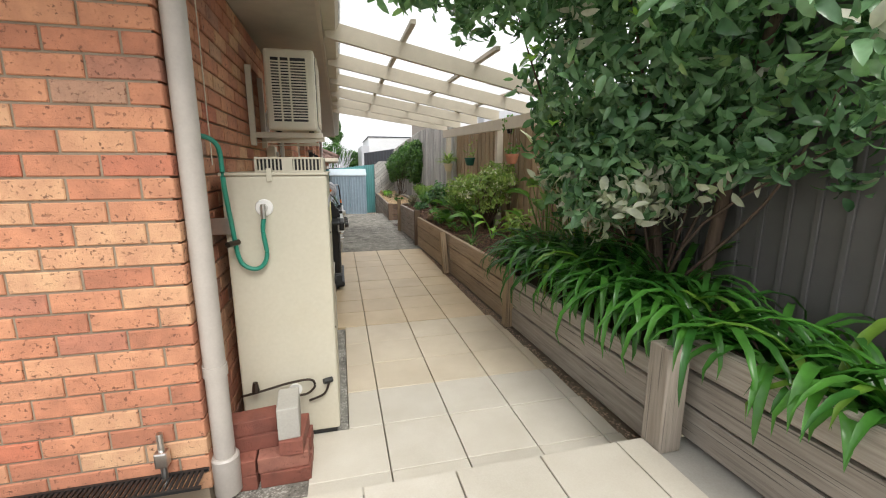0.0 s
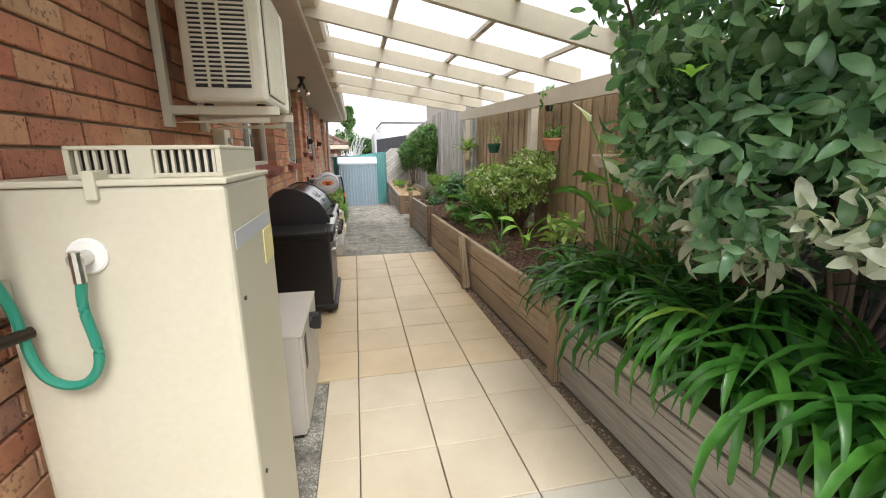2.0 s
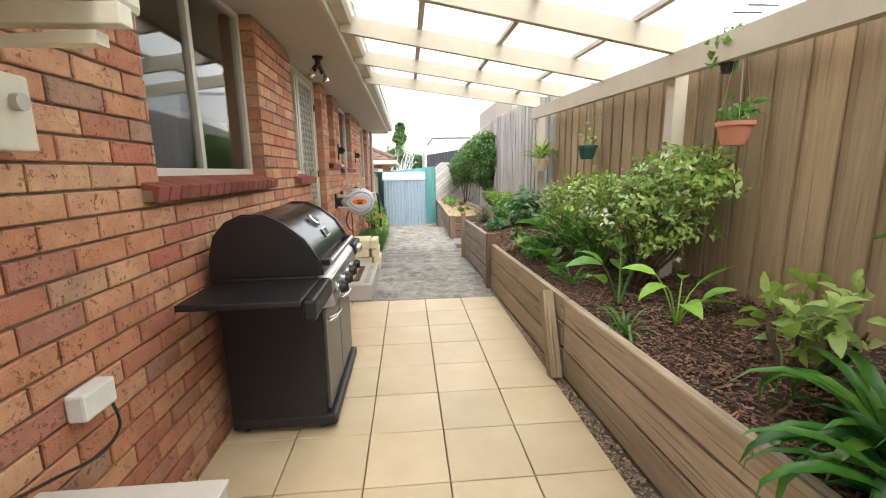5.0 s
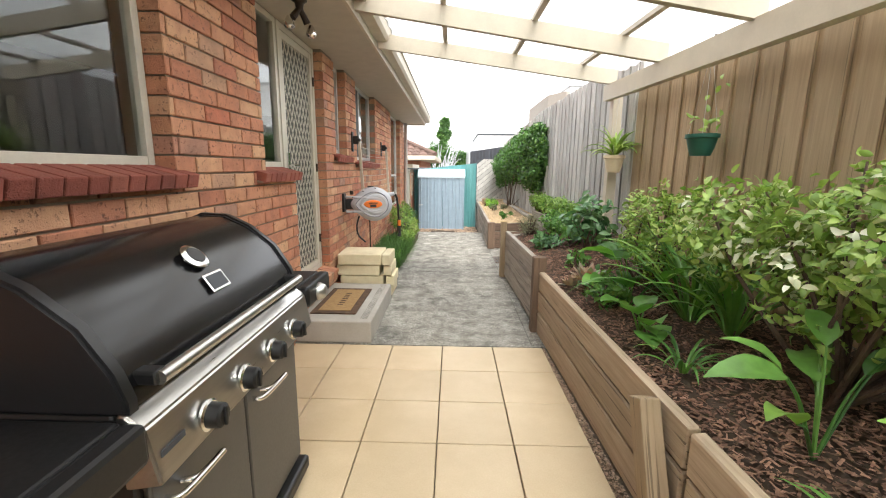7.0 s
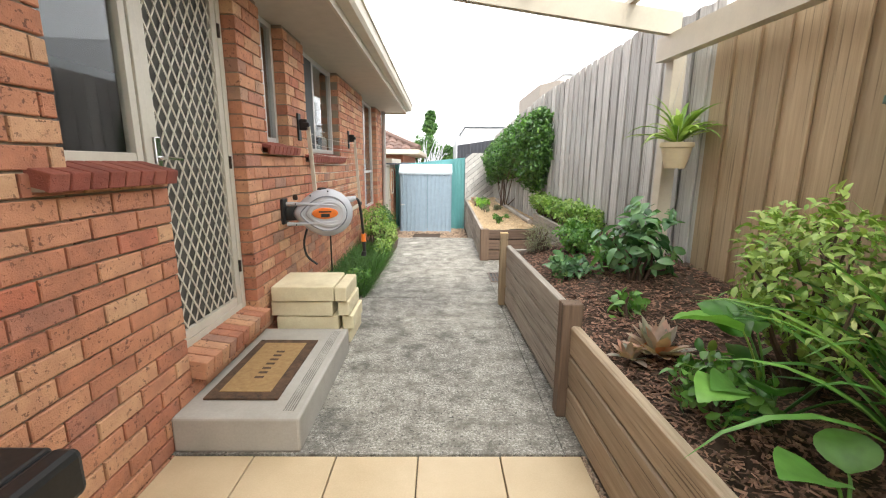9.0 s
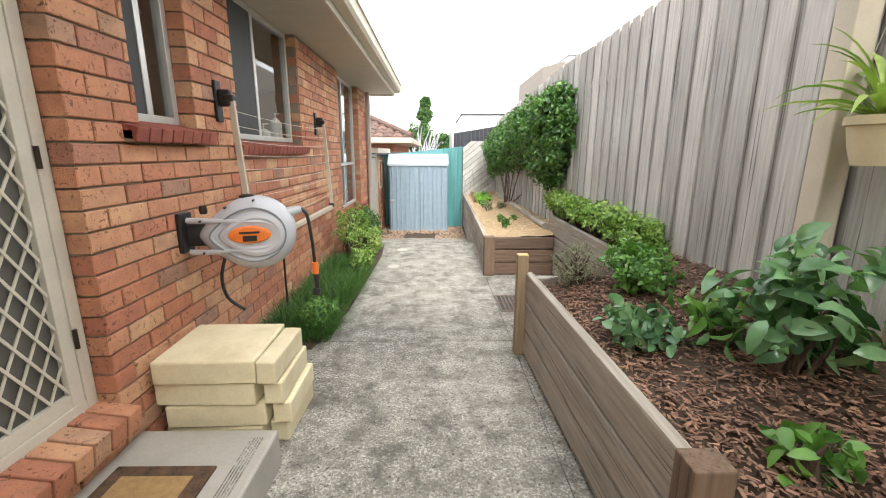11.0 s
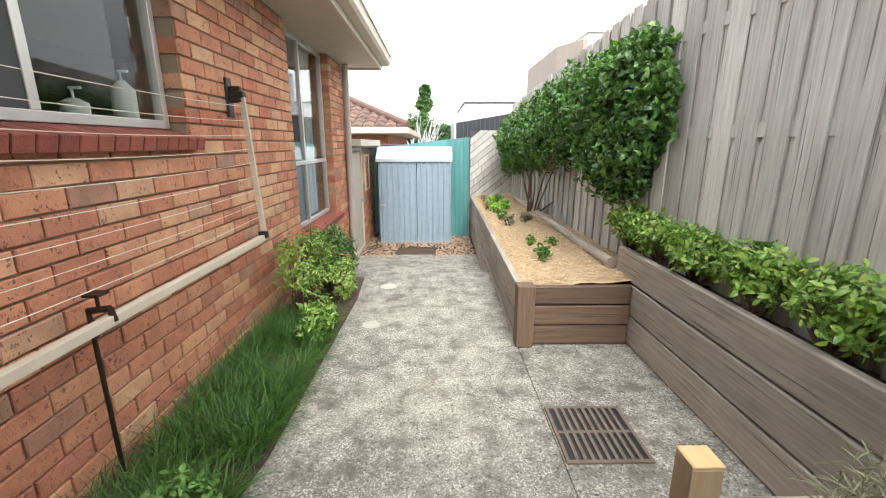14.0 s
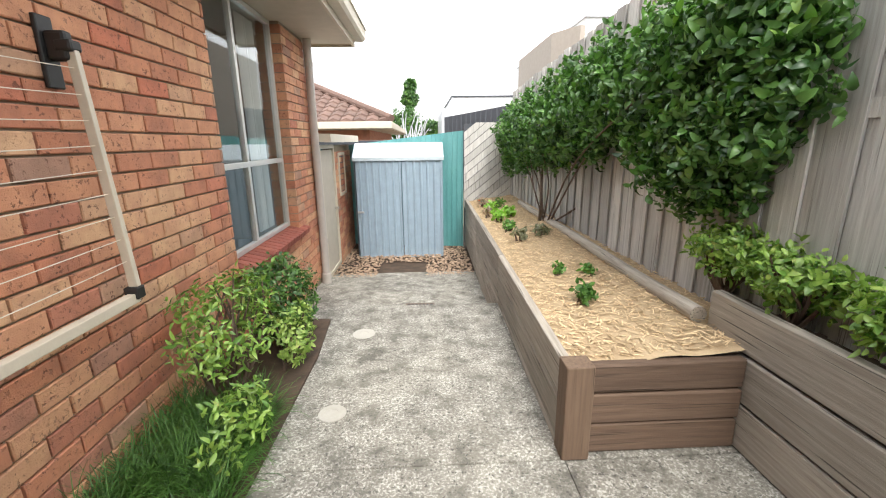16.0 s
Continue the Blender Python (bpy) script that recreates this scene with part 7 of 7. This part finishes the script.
    broad_plant("low plant with large round glossy leaves", (1.22, 6.35, soil_z(1.22, 6.35)), 10, 0.20, "mid", 23, "round_leaf_plant", 0.85, (0.12, 0.35), 0.28)
    broad_plant("low plant with large round glossy leaves", (1.12, 5.95, soil_z(1.12, 5.95)), 6, 0.15, "mid", 24, "round_leaf_plant", 0.9, (0.06, 0.2), 0.2)
    strap_clump("small grassy green clump in the mulch", [(1.12, 5.5, soil_z(1.12, 5.5) + 0.01), (1.06, 4.55, soil_z(1.06, 4.55))], 22, 0.24, 0.016, 117, "mid", "grass_clump")
    # towards the end of the bed
    shrub("low_shrub", [((1.12, 6.45, 0.62), (0.16, 0.25, 0.12), 1)], (1.12, 6.45, soil_z(1.12, 6.45)), 60, 0.05, "mid", "low dark green groundcover in the mulch", 26, "plant", 5, 0.1, 0.1, 0.6, 6)
    shrub("camellia", [((1.36, 7.66, 0.93), (0.24, 0.24, 0.28), 1)], (1.36, 7.66, soil_z(1.36, 7.66)), 60, 0.10, "tree", "dark glossy broad-leaved young camellia", 27, "shrub", 4, 0.2, 0.35, 0.5, 10)
    shrub("young_citrus", [((1.30, 7.95, 0.80), (0.15, 0.18, 0.13), 1)], (1.30, 7.95, soil_z(1.30, 7.95)), 26, 0.09, "mid", "young green plant with long drooping leaves", 28, "plant", 4, 0.2, 0.4, 0.35, 6)
    shrub("hellebore", [((1.08, 8.08, 0.66), (0.18, 0.28, 0.07), 1)], (1.08, 8.08, soil_z(1.08, 8.08)), 44, 0.065, "tree", "low blue-green groundcover plant", 29, "plant", 5, 0.1, 0.1, 0.65, 6)
    shrub("mint_clump", [((1.30, 8.62, 0.80), (0.20, 0.32, 0.16), 1)], (1.30, 8.62, soil_z(1.30, 8.62)), 360, 0.034, "mid", "fresh green mint-like herb clump", 32, "herb", 5, 0.1, 0.1, 0.6, 16)
    shrub("dry_lavender", [((1.05, 8.95, 0.72), (0.18, 0.18, 0.16), 1)], (1.05, 8.95, soil_z(1.05, 8.95)), 260, 0.05, "grey", "dry grey-green lavender bush at the bed's end", 33, "herb", 4, 0.1, 0.05, 0.1, 30, 0.9)
    for i, (y, h) in enumerate(((9.3, 0.84), (9.75, 0.86), (10.2, 0.85), (10.65, 0.84), (11.1, 0.84), (11.5, 0.86))):
        shrub("hedge_plant", [((1.66, y, h), (0.20, 0.27, 0.17), 1)], (1.66, y, 0.6), 270, 0.042, "hedge", "low yellow-green leafy hedge plant above the sleeper wall", 40 + i, "shrub", 5, 0.25, 0.12, 0.5, 12)
    strap_clump("grey-green succulent rosette with red tips", [(1.12, 6.88, soil_z(1.12, 6.88) + 0.03)], 42, 0.15, 0.05, 120, "succulent", "succulent_rosette", (0.1, 1.3), (-0.6, 0.2))
    strap_clump("small grey-green succulent rosette", [(1.0, 6.9, soil_z(1.0, 6.9) + 0.03)], 26, 0.10, 0.035, 121, "succulent", "succulent_rosette", (0.1, 1.3), (-0.6, 0.2))
    shrub("small_seedling", [((1.15, 7.3, 0.66), (0.08, 0.1, 0.09), 1)], (1.15, 7.3, soil_z(1.15, 7.3)), 16, 0.07, "mid", "small green seedling in the mulch", 49, "plant", 4, 0.1, 0.1, 0.5, 3)
    # climbing vine
    lobes = [((1.58 - 0.03 * (y - 12), y, z), (0.28, 0.66, rz), 0.14) for y, z, rz in ((11.62, 1.85, 0.42), (11.75, 1.35, 0.4), (11.6, 1.6, 0.5), (12.1, 1.68, 0.62), (12.9, 1.68, 0.6), (13.6, 1.62, 0.6), (14.3, 1.55, 0.6), (15.1, 1.50, 0.62), (15.9, 1.45, 0.62))]
    v = shrub("climbing_vine", lobes, (1.5, 14.2, 0.42), 5600, 0.058, "vine", "thick leafy green vine covering the fence", 130, "vine", 4, 0.35, 0.5, 0.58, 8, -0.15)
    bm = bmesh.new()
    path_tube(bm, smooth_path([(1.46, 14.3, 0.4), (1.44, 14.2, 0.7), (1.5, 14.4, 1.1), (1.55, 14.0, 1.5)], 5), 0.022, 8, 0.6)
    ob = part("trunk", bm, M["bark"], v)
    ob.matrix_parent_inverse = Matrix.Translation(-Vector(v.location))
    # seedlings in the straw
    spots = [(1.07, 11.86, 0.05, "herb"), (1.27, 12.33, 0.04, "mid"), (1.08, 12.39, 0.035, "mid"), (1.03, 13.44, 0.05, "grey"), (1.28, 13.56, 0.06, "grey"), (1.02, 13.91, 0.05, "mid"), (1.01, 14.49, 0.06, "tip"), (1.17, 14.67, 0.06, "tip"), (1.02, 15.08, 0.06, "tip"), (0.94, 14.84, 0.05, "succulent"), (1.17, 15.43, 0.06, "mid"), (0.97, 15.66, 0.05, "succulent")]
    for i, (x, y, r, lf) in enumerate(spots):
        shrub("vegetable_seedling", [((x, y, 0.47 + r), (r * 1.3, r * 1.3, r), 1)], (x, y, 0.43), 22, r * 0.9, lf, "small vegetable seedling in straw mulch", 140 + i, "plant", 5, 0.1, 0.1, 0.6, 3)
    # beside the house wall
    h = thing("feathery_herb", -0.95, 10.2, 0.0, "soft feathery green herb bed along the wall", "herb")
    rng = random.Random(7)
    blades = []
    for _ in range(12000):
        y = rng.uniform(9.3, 11.5)
        x = rng.uniform(-1.17, -0.68)
        if noise.noise((x * 3, y * 3, 0)) < -0.35:
            continue
        blades.append(((x, y, 0.0), rng.uniform(0, 6.3), rng.uniform(0.7, 1.5), rng.uniform(0.14, 0.34), 0.0042, rng.uniform(0.8, 2.6)))
    strap_mesh("foliage", blades, L["herb"], h, "", 4)
    shrub("low_herb", [((-0.80, 9.55, 0.16), (0.16, 0.25, 0.12), 1)], (-0.83, 9.55, 0.0), 120, 0.04, "mid", "low leafy herb at the path's edge", 151, "herb", 4, 0.1, 0.1, 0.5, 6)
    shrub("twiggy_shrub", [((-0.90, 11.55, 0.52), (0.27, 0.45, 0.30), 0.7), ((-0.74, 11.2, 0.22), (0.14, 0.3, 0.16), 0.25)], (-0.95, 11.55, 0.0), 330, 0.048, "hedge", "open twiggy shrub beside the brick wall", 152, "shrub", 5, 0.35, 0.15, 0.35, 30)
    shrub("box_shrub", [((-0.88, 12.25, 0.38), (0.29, 0.38, 0.36), 1)], (-0.92, 12.25, 0.0), 700, 0.036, "vine", "dense dark green rounded shrub beside the wall", 153, "shrub", 5, 0.35, 0.1, 0.5, 14)
    shrub("golden_shrub", [((-0.70, 11.95, 0.26), (0.13, 0.24, 0.2), 1)], (-0.78, 11.95, 0.0), 110, 0.04, "light", "yellowing leafy shrub at the path's edge", 154, "shrub", 5, 0.3, 0.1, 0.5, 8)
    bm = bmesh.new()
    prism(bm, [(WALL, 9.2), (-0.78, 9.2), (-0.66, 10.0), (-0.62, 12.1), (-0.66, 12.7), (WALL, 12.75)], "Z", 0.0005, 0.02)
    solid("garden_strip", bm, M["earth"], "dark soil strip along the house wall", "soil", "stuff")
    # far trees
    for i, (x, y, z, r, s) in enumerate(((-1.0, 40.0, 2.6, 1.3, 200), (0.8, 42.0, 2.0, 1.1, 201), (-2.2, 42.0, 1.9, 1.0, 202), (-0.7, 41.0, 4.3, 0.6, 203), (-0.65, 41.0, 5.2, 0.35, 204))):
        shrub("far_tree", [((x, y, z), (r, r, r * 1.15), 1)], (x, y, -0.55), 420, 0.22, "vine", "distant bushy green tree beyond the roofs", s, "tree", 5, 0.3, 0.2, 0.5, 14)
    p = thing("bare_branches", -1.0, 33.0, -0.55, "pale bare branching tree beyond the roofs", "tree")
    stems(p, (-1.0, 33.0, -0.5), [(-1.0 + rng.uniform(-1.4, 1.6), 33 + rng.uniform(-1, 1), rng.uniform(1.6, 3.0)) for _ in range(26)], 0.05, M["reel"], 3, "branches")


def build_hanging_pots():
    def pot(x, y, z, r, h, mat, label, leaf, seed, size=0.05, count=40, spread=1.0, fern=False, hang=0.5, wallside=True):
        t = thing("hanging_pot", x, y, z, label, "pot plant")
        bm = bmesh.new()
        lathe(bm, [(r * 0.62, 0), (r * 0.8, h * 0.35), (r * 0.95, h * 0.8), (r * 1.06, h * 0.82), (r * 1.06, h), (r * 0.94, h), (r * 0.9, h * 0.8)], (x, y, z), 22)
        part("bowl", bm, M[mat], t, "", True)
        bm = bmesh.new()
        lathe(bm, [(0.001, h * 0.86), (r * 0.92, h * 0.84)], (x, y, z), 18, "Z", False)
        part("potting_soil", bm, M["earth"], t)
        bm = bmesh.new()
        top = 2.2
        for k in range(3):
            a = k * math.tau / 3
            tube(bm, (x + r * math.cos(a), y + r * math.sin(a), z + h), (x, y, z + h + hang), 0.0015, None, 5)
        tube(bm, (x, y, z + h + hang), (x, y, max(top, z + h + hang + 0.02)), 0.0015, None, 5)
        part("hanger_wire", bm, M["steel"], t)
        bm = bmesh.new()
        fx = fence_x(y) - 0.03
        tube(bm, (x, y, max(top, z + h + hang + 0.02)), (fx, y, max(top, z + h + hang + 0.02)), 0.004, None, 6)
        part("hook", bm, M["gun_metal"], t)
        fix_origin(t)
        rng = random.Random(seed)
        if fern:
            blades = [((x, y, z + h * 0.9), rng.uniform(0, 6.3), rng.uniform(0.4, 1.4), rng.uniform(0.16, 0.30) * spread, 0.03, rng.uniform(0.8, 2.2)) for _ in range(count)]
            strap_mesh("foliage", blades, L[leaf], t)
        else:
            ls = []
            for _ in range(count):
                p = Vector((x, y, z + h)) + Vector((rng.gauss(0, 0.5) * r, rng.gauss(0, 0.5) * r, abs(rng.gauss(0, 0.6)) * r * spread))
                ls.append((p, rand_dir(rng) + Vector((0, 0, 0.5)), rand_dir(rng), size * rng.uniform(0.7, 1.3), size * 0.45, 0.2))
            leaf_mesh("foliage", ls, L[leaf], t)
    pot(1.56, 4.50, 1.52, 0.085, 0.12, "terracotta", "hanging terracotta pot with a small green plant", "mid", 1, 0.05, 60, 1.3)
    pot(1.55, 3.56, 1.39, 0.085, 0.10, "pot_blush", "hanging blush glazed pot with a sparse plant", "light", 2, 0.05, 12, 2.2)
    pot(1.55, 2.97, 1.55, 0.105, 0.14, "terracotta", "hanging terracotta pot with green succulents", "mid", 3, 0.04, 80, 1.2)
    pot(1.56, 4.60, 1.90, 0.04, 0.06, "black", "small black hanging pot with trailing leaves", "mid", 4, 0.09, 34, 2.6, False, 0.2)
    pot(1.60, 6.42, 1.50, 0.09, 0.13, "pot_green", "dark green plastic hanging pot with a thin plant", "light", 5, 0.06, 16, 2.4)
    pot(1.55, 7.70, 1.385, 0.09, 0.155, "pot_cream", "cream hanging pot with a green fern", "light", 6, 0.05, 44, 1.3, True)


def build_ground_cover():
    rng = random.Random(90)
    vs, fs = [], []
    def chip(x, y, z, ln, w):
        a, t1, t2 = rng.uniform(0, 6.3), rng.uniform(-0.5, 0.5), rng.uniform(-0.5, 0.5)
        c, s = math.cos(a), math.sin(a)
        k = len(vs)
        for u, v, q in ((-ln, -w, 0), (ln, -w * 0.6, 0), (ln * 0.9, w, 0), (-ln * 0.8, w * 0.8, 0), (0, 0, 0.35 * w)):
            vs.append((x + c * u - s * v, y + s * u + c * v, z + q + u * t1 * 0.5 + v * t2))
        fs.extend([(k, k + 1, k + 4), (k + 1, k + 2, k + 4), (k + 2, k + 3, k + 4), (k + 3, k, k + 4)])
    for _ in range(26000):
        y = rng.uniform(3.0, 9.0)
        x0, x1 = planter_x(y) + 0.05, fence_x(y) - 0.03
        x = rng.uniform(x0, x1)
        chip(x, y, soil_z(x, y) + rng.uniform(0.012, 0.04), rng.uniform(0.006, 0.021), rng.uniform(0.0025, 0.007))
    me = bpy.data.meshes.new("bark_mulch")
    me.from_pydata(vs, [], fs)
    me.materials.append(M["chip"])
    tagged(new("bark_mulch", me), "brown bark chips over the garden bed", "mulch", "", "stuff")
    vs, fs = [], []
    for _ in range(14000):
        y = rng.uniform(11.2, 16.4)
        x0 = 0.77 + 0.017 * (y - 11.16)
        x = rng.uniform(x0, fence_x(y) - 0.03)
        f = (x - x0) / (fence_x(y) - x0)
        chip(x, y, 0.41 + 0.10 * f + rng.uniform(0.0, 0.025), rng.uniform(0.01, 0.03), rng.uniform(0.002, 0.005))
    me = bpy.data.meshes.new("loose_straw")
    me.from_pydata(vs, [], fs)
    me.materials.append(M["chip_straw"])
    tagged(new("loose_straw", me), "loose pale straw over the second bed", "straw", "", "stuff")
    spots = []
    for _ in range(2600):
        y = rng.uniform(2.9, 6.9)
        spots.append((rng.uniform(0.80, planter_x(y)), y, -0.02 + rng.uniform(-0.004, 0.006), rng.uniform(0.005, 0.013)))
    for _ in range(300):
        y = rng.uniform(STEP_Y + 0.05, 2.9)
        spots.append((rng.uniform(planter_x(y) - 0.07, planter_x(y)), y, -0.02, rng.uniform(0.005, 0.012)))
    pebbles("edge_pebbles", spots, M["rock"], "small mixed pebbles between tiles and sleepers", 6)

build_ground()
side_wall, front_wall = build_house()
build_pergola()
build_fence()
build_beds()
build_openings()
build_water_heater()
build_downpipe(WALL + 0.05, Y0 + 0.055, 0.10, SOFFIT, "cream plastic downpipe at the house corner")
build_downpipe(WALL + 0.055, Y1 - 0.06, -0.31, SOFFIT, "cream plastic downpipe at the far house corner")
build_air_conditioner()
build_cabinet()
build_barbecue()
build_step_and_mat()
build_blocks()
build_hose_reel()
build_clothesline()
build_wall_lamp()
build_floor_things()
build_shed()
build_annexe()
build_neighbours()
build_plants()
build_hanging_pots()
build_ground_cover()
lay_tiles(bpy.data.objects["pavement_base"], bpy.data.objects["landing_base"])
lay_bricks()
